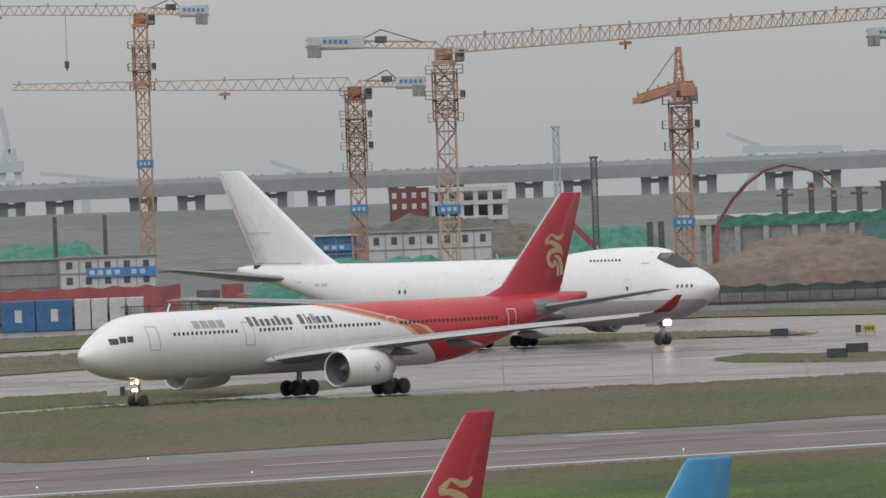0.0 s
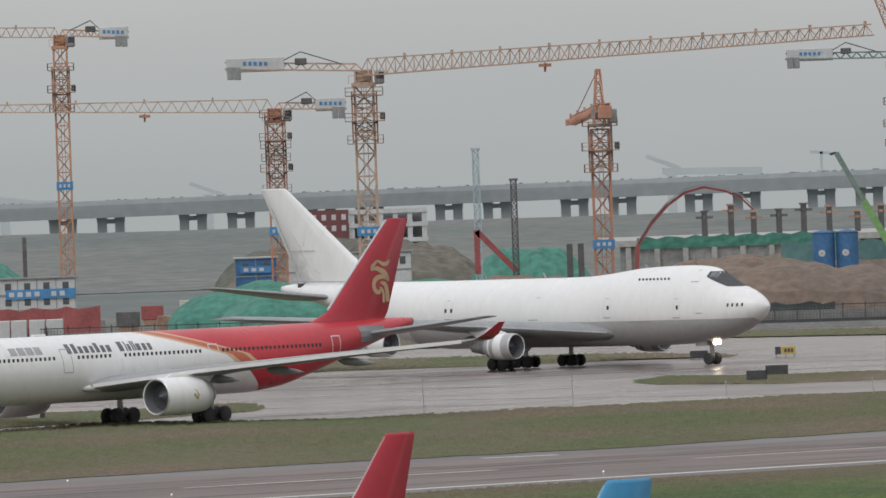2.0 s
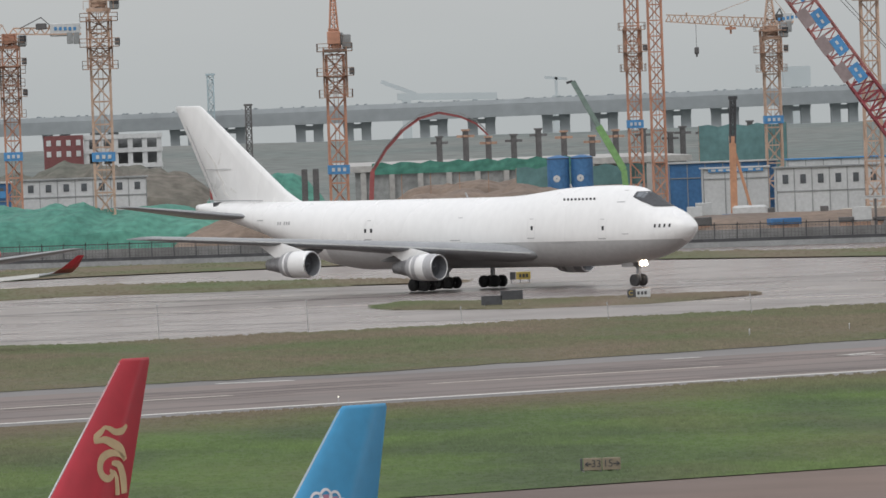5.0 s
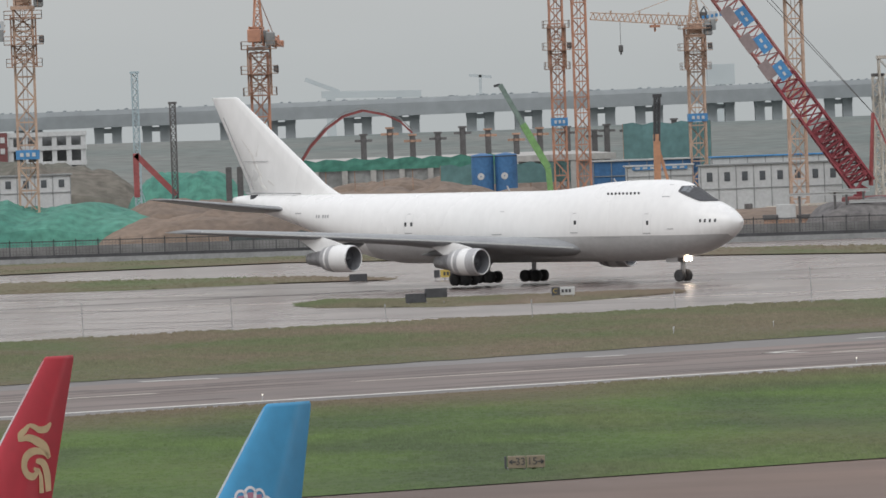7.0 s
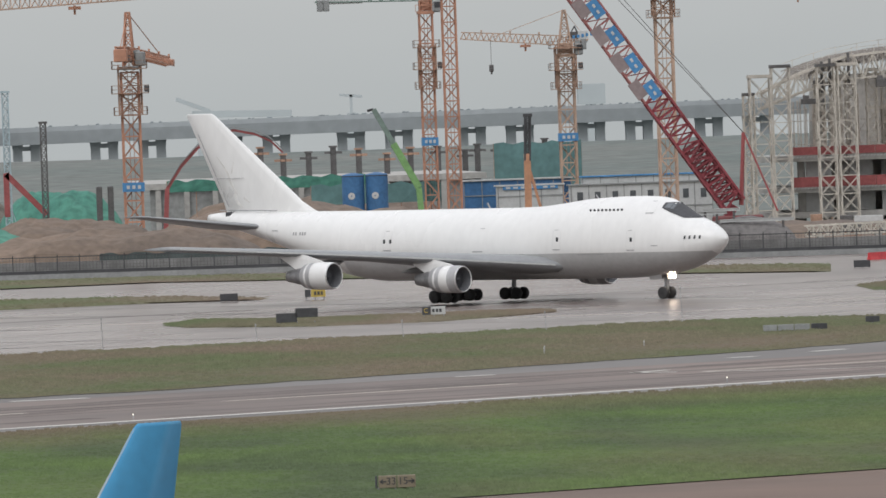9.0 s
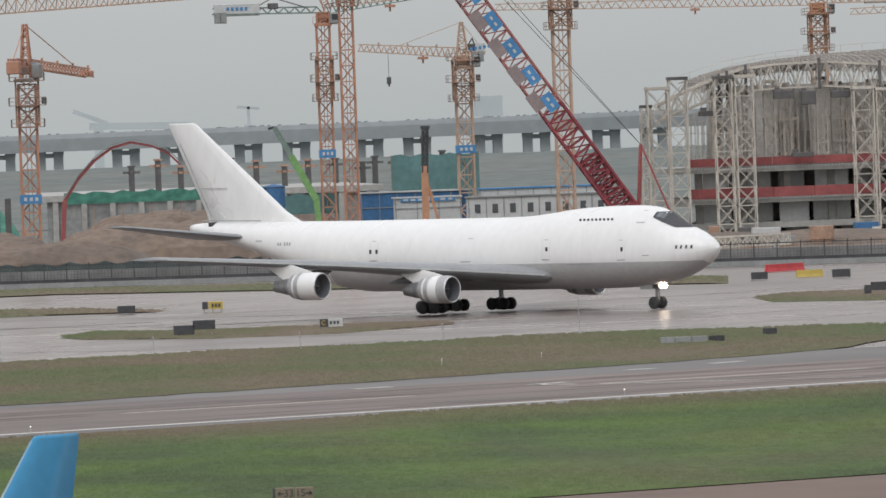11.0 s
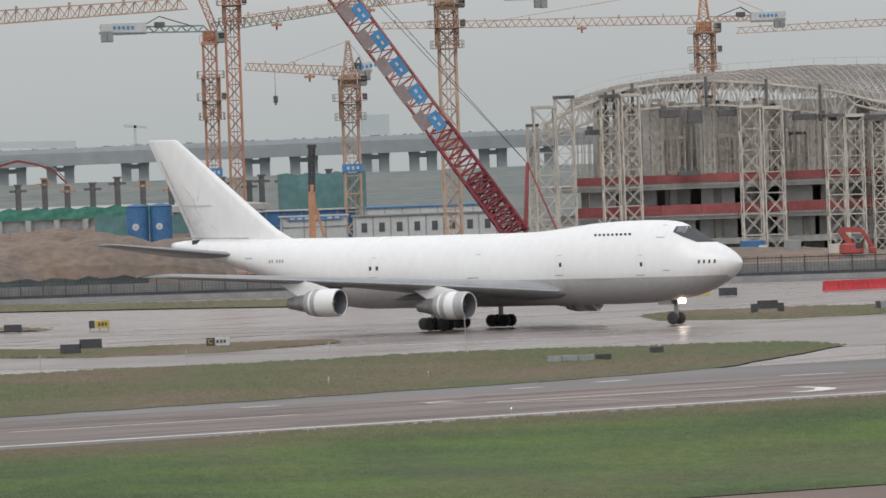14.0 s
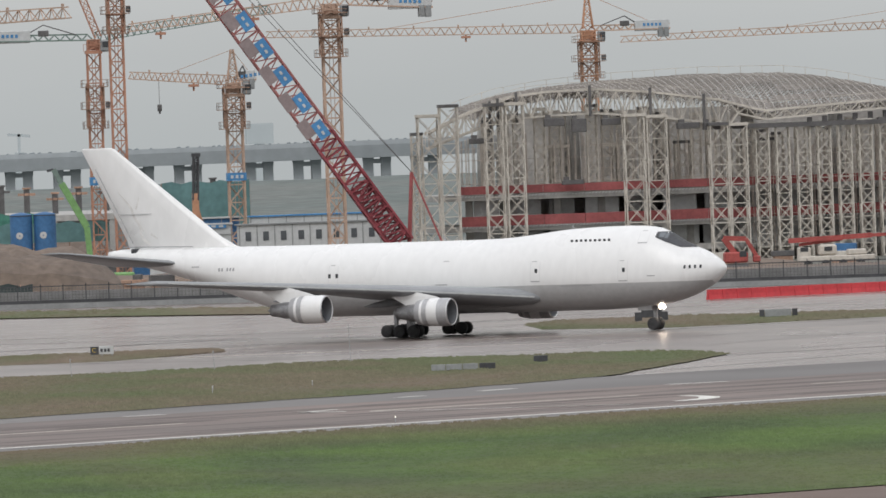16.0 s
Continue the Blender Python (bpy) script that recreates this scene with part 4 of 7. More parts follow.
    for w, hgt in ((0.62, 0.95), (0.55, 0.95), (0.55, 0.68), (0.6, 0.68), (0.5, 0.68), (0.55, 0.95), (0.55, 0.68), (0.6, 0.68), (0.6, 0), (0.68, 0.95), (0.22, 0.95), (0.4, 0.68), (0.22, 0.95), (0.22, 0.95), (0.6, 0.68), (0.55, 0.68), (0.5, 0.68)):
        if hgt:
            part("title_bar", side_patch(T3, a, a + w * 0.82, 6.30, 6.30 + hgt * 0.84, s, 0.015), TITLE, airliner)
        a += w * 1.22
    for k in range(4):
        part("title_bar", side_patch(T3, 11.2 + k * 0.98, 12.02 + k * 0.98, 6.35, 6.98, s, 0.015), SEAM, airliner)
FIN3 = (((7.2, 47.5, 12.6), (7.9, 50.4, 9.3), (8.6, 52.3, 7.9), (16.4, 60.3, 2.85), (16.5, 60.6, 2.4)), 0.85)
part("fin", fin_mesh(*FIN3), FIN_RED, airliner, "tall red fin with a gold bird emblem", smooth=True)
bm = bmesh.new()
bar(bm, (-52.6, 0, 8.75), (-60.4, 0, 16.3), 0.16, 0.3)
part("fin_leading_edge", bm, ALU, airliner, "bare metal leading edge")


def bird(parent, at, k, side, y):
    """A curling gold bird emblem on a fin: at = (aft, z) of its middle."""
    for pts, ws in ((((0.88, 1.12), (0.62, 0.92), (0.22, 0.9), (-0.05, 1.02), (-0.32, 1.1)), (0.10, 0.26, 0.24, 0.2, 0.12)),
                    (((-0.32, 1.1), (-0.55, 0.92), (-0.8, 0.75), (-0.85, 0.52)), (0.12, 0.22, 0.24, 0.10)),
                    (((-0.82, 0.58), (-0.38, 0.64), (0.1, 0.48), (0.52, 0.26), (0.74, -0.15)), (0.12, 0.26, 0.34, 0.34, 0.2)),
                    (((0.74, -0.12), (0.4, 0.08), (-0.12, 0.14), (-0.55, -0.05), (-0.66, -0.4), (-0.5, -0.68), (-0.18, -0.78), (0.05, -0.6), (-0.12, -0.48)), (0.14, 0.2, 0.28, 0.32, 0.3, 0.28, 0.26, 0.2, 0.10)),
                    (((0.0, -0.22), (0.4, -0.32), (0.6, -0.75), (0.66, -1.35)), (0.14, 0.3, 0.36, 0.3)),
                    (((0.1, -0.5), (0.25, -0.8), (0.28, -1.4)), (0.08, 0.2, 0.24))):
        bm = bmesh.new()
        stroke(bm, [(at[0] + p[0] * k, at[1] + p[1] * k) for p in pts], [w * k for w in ws], side, y)
        part("emblem_stroke", bm, GOLD, parent, "gold stroke of a curling bird emblem")


for s in (-1, 1):
    bird(airliner, (59.2, 11.3), 1.45, s, FIN3)
bm = bmesh.new()
box(bm, (-17.0, 0, 7.86), (1.5, 0.4, 0.24), bev=0.06)
bar(bm, (-10.6, 0, 7.8), (-10.9, 0, 8.5), 0.1)
part("antenna", bm, WHITE, airliner)
bogie(airliner, 6.7, 0, 0.52, 1, 1, 2.8, "nose_gear")
for s, z in ((-0.3, 2.05), (0.3, 2.05), (-0.15, 1.45), (0.15, 1.45)):
    bm = bmesh.new()
    bmesh.ops.create_uvsphere(bm, u_segments=12, v_segments=8, radius=0.13, matrix=pose(-6.35, s, z))
    part("landing_light", bm, mat("taxi_light_glow", (1.0, 0.72, 0.45), 0.3, emit=9.0), airliner, "warm glowing taxi lights")

# -- parked airliners, their fins rising before the grass --
T2 = smooth_table([(0, 3.0, 3.04, 0.02, 3.02, 1.0), (0.8, 2.2, 3.9, 0.9, 3.05, 1.0), (2.5, 1.7, 4.8, 1.5, 3.2, 1.0), (5, 1.5, 5.0, 1.7, 3.25, 1.0), (22, 1.5, 5.0, 1.7, 3.25, 1.0), (28, 3.1, 5.05, 1.0, 4.1, 1.0), (32, 4.2, 5.0, 0.3, 4.6, 1.0)])


FIN2 = (((4.7, 24.2, 6.45), (5.3, 25.9, 5.05), (10.2, 30.0, 1.95), (10.3, 30.15, 1.75)), 0.8)


FIN_R = (((4.7, 25.0, 5.5), (5.3, 26.4, 4.1), (10.2, 30.36, 1.5), (10.3, 30.48, 1.35)), 0.8)


def parked(at, rz, fin_mat, fin, lead, label):
    """fin: its sections and thickness; lead: the leading-edge strip's material."""
    top, l0, l1 = fin[0][3][0], fin[0][1][1], fin[0][2][1]
    p = thing("parked_airliner", at, rz, label, "airplane", "parked airliners")
    part("fuselage", fuselage_mesh(T2, None, 32), WHITE, p, smooth=True)
    for s in (-1, 1):
        part("wing", wing_mesh(((0, 9.5, 6.5, 2.3), (1.7, 10.5, 5.6, 2.4), (14.5, 17.5, 1.4, 3.4)), s), WING, p, smooth=True)
        part("stabilizer", wing_mesh(((0.3, 26.8, 3.2, 4.5), (5.5, 30.2, 1.4, 5.0)), s), WING, p, smooth=True)
        engine(p, 9.0, s * 5.0, 1.35, 0.9, 2.6, 0.8, 2.6, 12.3, WHITE, STEEL, "small engine in a white cowl")
        bogie(p, 15.0, s * 3.3, 0.5, 1, 1, 2.3)
    bogie(p, 4.0, 0, 0.4, 1, 1, 2.0, "nose_gear")
    part("fin", fin_mesh(*fin), fin_mat, p, "swept fin above the tail", smooth=True)
    bm = bmesh.new()
    bar(bm, (-l0 - 0.02, 0, 5.3), (-l1 - 0.02, 0, top - 0.15), 0.06, 0.06)
    part("fin_leading_edge", bm, lead, p)
    return p


r_at = Vector((2.49, 336.71, 10.3))
b_at = Vector((8.47, 273.55, 10.3))
HEAD = 90 - (-135)


def tail_root(at, rz):
    f = pose(0, 0, 0, 0, 0, rz) @ Vector((31.0, 0, 0))
    return (at.x + f.x, at.y + f.y, 0)


red_parked = parked(tail_root(r_at, HEAD), HEAD, FIN_RED, FIN_R, ALU, "parked white airliner with red fin and gold emblem")
for s in (-1, 1):
    bird(red_parked, (29.72, 6.95), 0.95, s, FIN_R)
blue_parked = parked(tail_root(b_at, HEAD), HEAD, BLUE_FIN, FIN2, PANEL_W, "parked white airliner with light blue fin")
for s in (-1, 1):
    for k in range(7):
        bm = bmesh.new()
        t = radians(90 + (k - 3) * 24)
        c = (29.15 - math.cos(t) * 0.92, 6.82 + math.sin(t) * 0.92)
        stroke(bm, [(c[0] - 0.24 * math.cos(2 * math.pi * j / 10), c[1] + 0.27 * math.sin(2 * math.pi * j / 10)) for j in range(11)], [0.075] * 11, s, FIN2)
        part("petal", bm, PINK, blue_parked, "white outlined flower petal")
        bm = bmesh.new()
        stroke(bm, [(c[0], c[1] - 0.13), (c[0], c[1] + 0.13)], [0.26, 0.22], s, FIN2)
        part("petal_core", bm, ROSE, blue_parked, "dusky pink middle of a petal")


# ---- building site ----
def tri_truss(bm, p, q, w, h, n, r, taper=1.0):
    """A three-chord jib with one zigzag on each side, one chord on top."""
    p, q = Vector(p), Vector(q)
    d = (q - p).normalized()
    sd = d.cross(Vector((0, 0, 1))).normalized()
    up = sd.cross(d).normalized()
    low, top = [], []
    for i in range(n + 1):
        k = 1 + (taper - 1) * i / n
        c = p.lerp(q, i / n)
        low.append([c + sd * w * k * e / 2 - up * h * k / 2 for e in (-1, 1)])
        top.append(p.lerp(q, min(1.0, (i + 0.5) / n)) + up * h * k / 2)
    bar(bm, top[0], top[n], r * 1.7)
    for e in (0, 1):
        bar(bm, low[0][e], low[n][e], r * 1.5)
    for i in range(n):
        for e in (0, 1):
            bar(bm, low[i][e], top[i], r)
            bar(bm, top[i], low[i + 1][e], r)
        bar(bm, low[i][0], low[i][1], r)
    for i in range(4, n, 5):
        bar(bm, top[i] + up * 0.1, top[i] + up * 0.45, 0.28)


def jib_line(parent, name, p, q, w, h, n, r, material, label="", taper=1.0):
    bm = bmesh.new()
    tri_truss(bm, p, q, w, h, n, r, taper)
    return part(name, bm, material, parent, label)


def tower_crane(base, top, width, material, jib=None, counter=None, apex=0.0, climb=(), band=None, label="", jib_mat=None, jw=1.3, jh=1.5, taper=0.7):
    """A tower crane: base (x, y), mast to height top, jib and counter-jib end points in world places."""
    c = thing("tower_crane", (base[0], base[1], 0), 0, label, "crane", "tower cranes")
    o = Vector((base[0], base[1], 0))
    bm = bmesh.new()
    n = max(6, int(top / (width * 1.15)))
    truss(bm, (0, 0, -0.1), (0, 0, top), width, width, n, width * 0.085, up=(0, 1, 0))
    for i in range(n):
        z0, z1 = top * i / n, top * (i + 1) / n
        bar(bm, (-width / 2, -width / 2, z1 if i % 2 else z0), (width / 2, -width / 2, z0 if i % 2 else z1), width * 0.05)
        bar(bm, (-width * 0.12, 0.1, z0), (-width * 0.12, 0.1, z1), 0.09)
        bar(bm, (width * 0.12, 0.1, z0), (width * 0.12, 0.1, z1), 0.09)
    part("mast", bm, material, c)
    e = width * 0.66
    for z in climb:
        bm = bmesh.new()
        truss(bm, (0, 0, z - 3.2), (0, 0, z + 3.2), width * 1.3, width * 1.3, 5, width * 0.045, up=(0, 1, 0))
        for sx in (-1, 1):
            bar(bm, (sx * e, -e, z - 3.4), (sx * e, -e, z + 3.6), 0.2)
            bar(bm, (sx * e, -e - 0.02, z - 3.2), (-sx * e, -e - 0.02, z - 0.4), 0.13)
        part("climbing_frame", bm, RUST, c, "rusty climbing frame round the mast")
        for dz, reach in ((-3.4, 0.95), (-0.4, 1.05), (3.0, 1.0)):
            r = width * reach
            bm = bmesh.new()
            for sx in (-1, 1):
                box(bm, (sx * (e + (r - e) / 2), 0, z + dz), (r - e, 2 * r, 0.09))
                box(bm, (0, sx * (e + (r - e) / 2), z + dz), (2 * e, r - e, 0.09))
            pl = part("platform", bm, RUST, c, "working platform")
            bm = bmesh.new()
            for sx in (-1, 1):
                for k in (-1, 0, 1):
                    bar(bm, (sx * r, k * r, z + dz), (sx * r, k * r, z + dz + 1.1), 0.06)
                    bar(bm, (k * r, sx * r, z + dz), (k * r, sx * r, z + dz + 1.1), 0.06)
                for up in (0.55, 1.1):
                    bar(bm, (sx * r, r, z + dz + up), (sx * r, -r, z + dz + up), 0.05)
                    bar(bm, (-r, sx * r, z + dz + up), (r, sx * r, z + dz + up), 0.05)
            part("railing", bm, RUST, pl)
        bm = bmesh.new()
        box(bm, (width * 0.95, -width * 0.5, z + 0.2), (0.7, 0.7, 0.9), bev=0.08)
        part("hydraulic_box", bm, DARK, c, "dark hydraulic unit on the platform")
    if band:
        bm = bmesh.new()
        box(bm, (0, 0, band), (width * 1.25, width * 1.25, 1.25))
        p = part("banner", bm, SIGN_BLUE, c, "blue banner round the mast")
        for k in range(3):
            bm = bmesh.new()
            box(bm, ((k - 1) * width * 0.32, -width * 0.64, band), (width * 0.18, 0.05, 0.5))
            part("writing_bar", bm, PANEL_W, p)
    if jib is None:
        return c
    bm = bmesh.new()
    box(bm, (0, 0, top + 0.1), (width * 1.3, width * 1.3, 0.5))
    truss(bm, (0, 0, top + 0.3), (0, 0, top + 2.0), width * 0.9, width * 0.9, 2, 0.14, up=(0, 1, 0))
    box(bm, (0, 0, top + 1.2), (width * 0.8, width * 0.8, 1.6), bev=0.15)
    part("slewing_unit", bm, material, c)
    bm = bmesh.new()
    box(bm, (width * 0.85, -width * 0.5, top + 1.0), (1.3, 1.4, 1.8), bev=0.2)
    cb = part("cab", bm, BLOCK_GREY, c, "pale grey operator's cab")
    bm = bmesh.new()
    box(bm, (width * 0.9, -width * 0.5 - 0.72, top + 1.25), (0.95, 0.08, 0.9), bev=0.03)
    part("cab_window", bm, GLASS, cb)
    bm = bmesh.new()
    for sx in (-1, 1):
        bar(bm, (sx * width * 0.8, -width * 0.8, top + 0.2), (sx * width * 0.8, -width * 0.8, top + 1.3), 0.07)
    bar(bm, (-width * 0.8, -width * 0.8, top + 1.3), (width * 0.8, -width * 0.8, top + 1.3), 0.07)
    part("railing", bm, material, c)
    z = top + 2.4
    j = Vector(jib) - o
    k = Vector(counter) - o
    nj = max(8, int(j.length / (jh * 1.25)))
    a = Vector((0, 0, z))
    jib_line(c, "jib", a, j, jw, jh, nj, 0.095, jib_mat or PALE_YELLOW, "", taper)
    jib_line(c, "counter_jib", a, k, jw * 1.2, 0.9, max(4, int(k.length / 2.0) // 2), 0.13, jib_mat or PALE_YELLOW)
    kd = (k - a).normalized()
    bm = bmesh.new()
    ang = math.degrees(math.atan2(kd.y, kd.x))
    for i in range(2):
        q = k - kd * (0.7 + i * 0.95)
        box(bm, (q.x, q.y, q.z - 1.0), (0.9, 1.8, 1.7), ang, 0.06)
    part("counterweight", bm, BLOCK_GREY, c, "dull grey ballast blocks")
    bm = bmesh.new()
    q = a.lerp(k, 0.45)
    for e in (-0.6, 0.6):
        bar(bm, a.lerp(k, 0.15) + Vector((0, e, 0.4)), q + Vector((0, e, 2.0)), 0.13)
        bar(bm, q + Vector((0, e, 2.0)), a.lerp(k, 0.62) + Vector((0, e, 0.4)), 0.13)
    bar(bm, q + Vector((0, -0.6, 2.0)), q + Vector((0, 0.6, 2.0)), 0.13)
    box(bm, (q.x, q.y, q.z + 0.7), (1.6, 1.0, 0.9), ang, 0.1)
    part("winch_frame", bm, DARK, c, "dark winch under a small frame")
    bm = bmesh.new()
    q = a.lerp(k, 0.78)
    box(bm, (q.x, q.y, q.z + 0.2), ((k - a).length * 0.42, 1.5, 1.9), ang, 0.08)
    p = part("machinery_board", bm, PANEL_W, c, "pale board along the counter-jib")
    for i in range(5):
        bm = bmesh.new()
        t = q + kd * ((i - 2) * 0.7)
        box(bm, (t.x, t.y - 0.79, t.z + 0.35), (0.42, 0.03, 0.5), ang)
        part("writing_bar", bm, SIGN_BLUE, p)
    bm = bmesh.new()
    q = a.lerp(j, 0.38)
    box(bm, (q.x, q.y, q.z - jh * 0.5 - 0.35), (1.6, 1.2, 0.4))
    bar(bm, (q.x, q.y, q.z - jh * 0.5), (q.x, q.y, q.z - jh * 0.5 - 1.2), 0.3)
    part("trolley", bm, ORANGE, c)
    if apex:
        bm = bmesh.new()
        truss(bm, (0, 0, z), (0, 0, z + apex), width * 0.7, width * 0.7, 5, 0.12, up=(0, 1, 0), taper=0.25)
        part("apex_frame", bm, material, c)
        bm = bmesh.new()
        bar(bm, (0, 0, z + apex), tuple(a.lerp(j, 0.7)), 0.09)
        bar(bm, (0, 0, z + apex), tuple(a.lerp(k, 0.9)), 0.09)
        part("tie_bar", bm, material, c)
    return c


def hook_line(x, y, top, low, label):
    h = thing("crane_hook", (x, y, low), 0, label, "crane hook")
    bm = bmesh.new()
    bar(bm, (0, 0, 0.6), (0, 0, top - low), 0.07)
    part("rope", bm, DARK, h)
    bm = bmesh.new()
    box(bm, (0, 0, 0.3), (0.7, 0.5, 1.1), bev=0.1)
    box(bm, (0, 0, -0.4), (0.3, 0.3, 0.5), bev=0.08)
    part("hook_block", bm, DARK, h)


tower_crane((-38.59, 1500.0), 42.9, 2.0, YELLOW, (-96.49, 1500.0, 47.3), (-27.94, 1500.0, 44.6), climb=(36.4900,), band=21.7100, label="orange-yellow flat-top tower crane with a long level jib")
tower_crane((6.84, 1300.0), 33.2600, 2.5, PALE_YELLOW, (67.86, 1180.0, 36.43), (-11.56, 1300.0, 36.49), climb=(28.8800,), band=13.7800, label="large pale yellow tower crane with a very long jib", jh=2.2, taper=0.6)
tower_crane((-5.64, 1420.0), 29.6700, 2.2, ORANGE, (-55.45, 1420.0, 33.35), (4.85, 1420.0, 31.76), climb=(27.4500, 22.9200), band=13.8500, label="orange tower crane whose jib reaches over the site", jh=1.9, taper=0.45)
slewer = tower_crane((39.57, 1350.0), 26.5600, 2.4, ORANGE, climb=(24.0500,), band=10.6600, label="orange tower crane slewing slowly over the site")
head = new("slewing_head")
head.parent = slewer
SLEW_Z = 26.8700
bm = bmesh.new()
box(bm, (0, 0, 0.3), (3.0, 3.0, 0.5), bev=0.1)
box(bm, (1.7, -0.6, 1.5), (1.2, 1.8, 2.0), bev=0.15)
box(bm, (0.2, 1.2, 1.9), (2.2, 1.6, 1.7), bev=0.15)
part("slewing_unit", bm, BLOCK_GREY, head, "grey cab and winch housing")
bm = bmesh.new()
truss(bm, (0, 0, 0.5), (0, 0, 8.0), 1.5, 1.5, 6, 0.13, up=(0, 1, 0), taper=0.35)
part("apex_frame", bm, ORANGE, head)
bm = bmesh.new()
tri_truss(bm, (0, 1.0, 2.6), (0, 34.0, 1.2), 1.2, 1.2, 20, 0.10)
box(bm, (0, 33.0, 1.1), (1.5, 1.4, 0.9), bev=0.15)
part("jib", bm, ORANGE, head, "orange jib")
bm = bmesh.new()
truss(bm, (0, -1.0, 2.6), (0, -7.0, 2.7), 1.3, 1.0, 4, 0.13)
box(bm, (0, -6.5, 2.0), (1.8, 1.4, 1.8), bev=0.1)
part("counter_jib", bm, ORANGE, head)
bm = bmesh.new()
bar(bm, (0, 0, 8.0), (0, 25.0, 2.4), 0.1)
bar(bm, (0, 0, 8.0), (0, -6.5, 3.2), 0.1)
part("tie_bar", bm, ORANGE, head)

luffer = tower_crane((89.88, 1500.0), 34.9500, 2.0, ORANGE, (117.43, 1500.0, 40.79), (72.96, 1500.0, 37.63), climb=(26.6700,), band=15.1600, label="orange tower crane with a grey-green counter-jib", jib_mat=GREEN_STEEL)
bm = bmesh.new()
truss(bm, (0.8, 0, 37.3), (-4.4, 0, 51.5), 1.0, 1.0, 12, 0.11)
part("luffing_boom", bm, ORANGE, luffer, "steep orange luffing boom")
tower_crane((90.96, 1460.0), 44.8900, 2.0, ORANGE, (48.62, 1460.0, 48.88), (109.58, 1460.0, 46.8), climb=(40.6500,), label="tall orange lattice tower crane")
tower_crane((112.73, 1520.0), 27.7000, 2.4, PALE_YELLOW, (96.49, 1520.0, 31.44), (116.29, 1520.0, 30.57), apex=4.8, climb=(25.9200,), band=15.0300, label="yellow tower crane with a peaked head")
tower_crane((119.85, 1420.0), 37.9700, 2.4, PALE_YELLOW, (90.39, 1420.0, 37.51), (134.95, 1420.0, 39.44), climb=(35.6500,), label="yellow tower crane behind the crawler crane")
tower_crane((188.78, 1700.0), 35.9800, 2.6, YELLOW, (132.11, 1700.0, 39.24), (203.26, 1700.0, 38.36), apex=6.0, climb=(33.0000,), label="yellow tower crane rising behind the steel roof")
tower_crane((282.07, 1750.0), 35.9800, 2.4, PALE_YELLOW, (200.21, 1750.0, 36.8), (298.55, 1750.0, 35.95), apex=6.0, label="pale tower crane reaching in with a thin jib")
hook_line(-50.0600, 1500, 46.0500, 37.1000, "dark crane hook on a thin rope")
hook_line(101.1200, 1520, 30.9200, 25.9000, "dark crane hook on a thin rope")

# crawler crane with its red lattice boom
craw = thing("crawler_crane", (122.05, 1340.0, 0), 0, "red crawler crane with a long banner-hung lattice boom", "crane")
o = Vector((122.05, 1340.0, 0))
b0 = Vector((122.0, 1340.0, 5.2)) - o
b1 = Vector((98.6, 1340.0, 39.3)) - o
b2 = b0 + (b1 - b0) * 1.35
bm = bmesh.new()
m1 = b0.lerp(b1, 0.45)
truss(bm, b0, m1, 3.2, 3.2, 13, 0.20)
bar(bm, b0, (-1.6, 0, 2.6), 1.2)
truss(bm, b0.lerp(m1, 0.02), b0.lerp(m1, 0.55), 2.5, 2.5, 12, 0.17)
part("boom_foot", bm, mat("boom_crimson", (0.30, 0.055, 0.070), 0.6, vary=0.15, scale=0.3, fine=2.0), craw, "red lower boom")
bm = bmesh.new()
truss(bm, m1, b2, 3.2, 3.2, 24, 0.15)
part("boom_head", bm, mat("boom_pink_red", (0.42, 0.16, 0.15), 0.6, vary=0.15, scale=0.3, fine=2.0), craw, "weathered red upper boom")
bd = (b1 - b0).normalized()
side = bd.cross(Vector((0, 1, 0))).normalized()
if side.x < 0:
    side = -side
for i in range(7):
    for k, mm in ((0, SIGN_BLUE), (1, BANNER_GREY)):
        c = Vector((111.14 - 2.48 * i, 1338.2, 21.49 + 3.82 * i)) - o - (Vector((2.02, 0, -0.1)) if k else Vector((0, 0, 0)))
        bm = bmesh.new()
        vs = [c + bd * 1.3 * x + side * 0.82 * y for x, y in ((-1, -1), (1, -1), (1, 1), (-1, 1))]
        f0 = [bm.verts.new(v) for v in vs]
        f1 = [bm.verts.new(v + Vector((0, 0.05, 0))) for v in vs]
        bm.faces.new(f0)
        bm.faces.new(f1)
        for q in range(4):
            bm.faces.new((f0[q], f0[(q + 1) % 4], f1[(q + 1) % 4], f1[q]))
        pn = part("banner", bm, mm, craw, "blue banner panel" if k == 0 else "grey banner panel")
        if k == 0:
            for e in (-0.5, 0.5):
                bm = bmesh.new()
                bar(bm, c + bd * (e - 0.3) + Vector((0, -0.04, 0)), c + bd * (e + 0.25) + Vector((0, -0.04, 0)), 0.03, 0.34)
                part("writing_bar", bm, PANEL_W, pn)
bm = bmesh.new()
g0 = Vector((123.62, 1340.0, 15.21)) - o
rope_top = Vector((103.05, 1340.0, 39.71)) - o
for dx in (-1.0, 0.0):
    end = rope_top + Vector((dx, 0, 0))
    bar(bm, g0, g0 + (end - g0) * 1.4, 0.085)
part("rope", bm, DARK, craw)
bm = bmesh.new()
bar(bm, b0 + Vector((1, -0.8, 0)), g0, 0.35)
bar(bm, b0 + Vector((1, 0.8, 0)), g0, 0.35)
bar(bm, b0 + Vector((6, 0, -1)), g0, 0.25)
part("gantry", bm, SITE_RED, craw)
bm = bmesh.new()
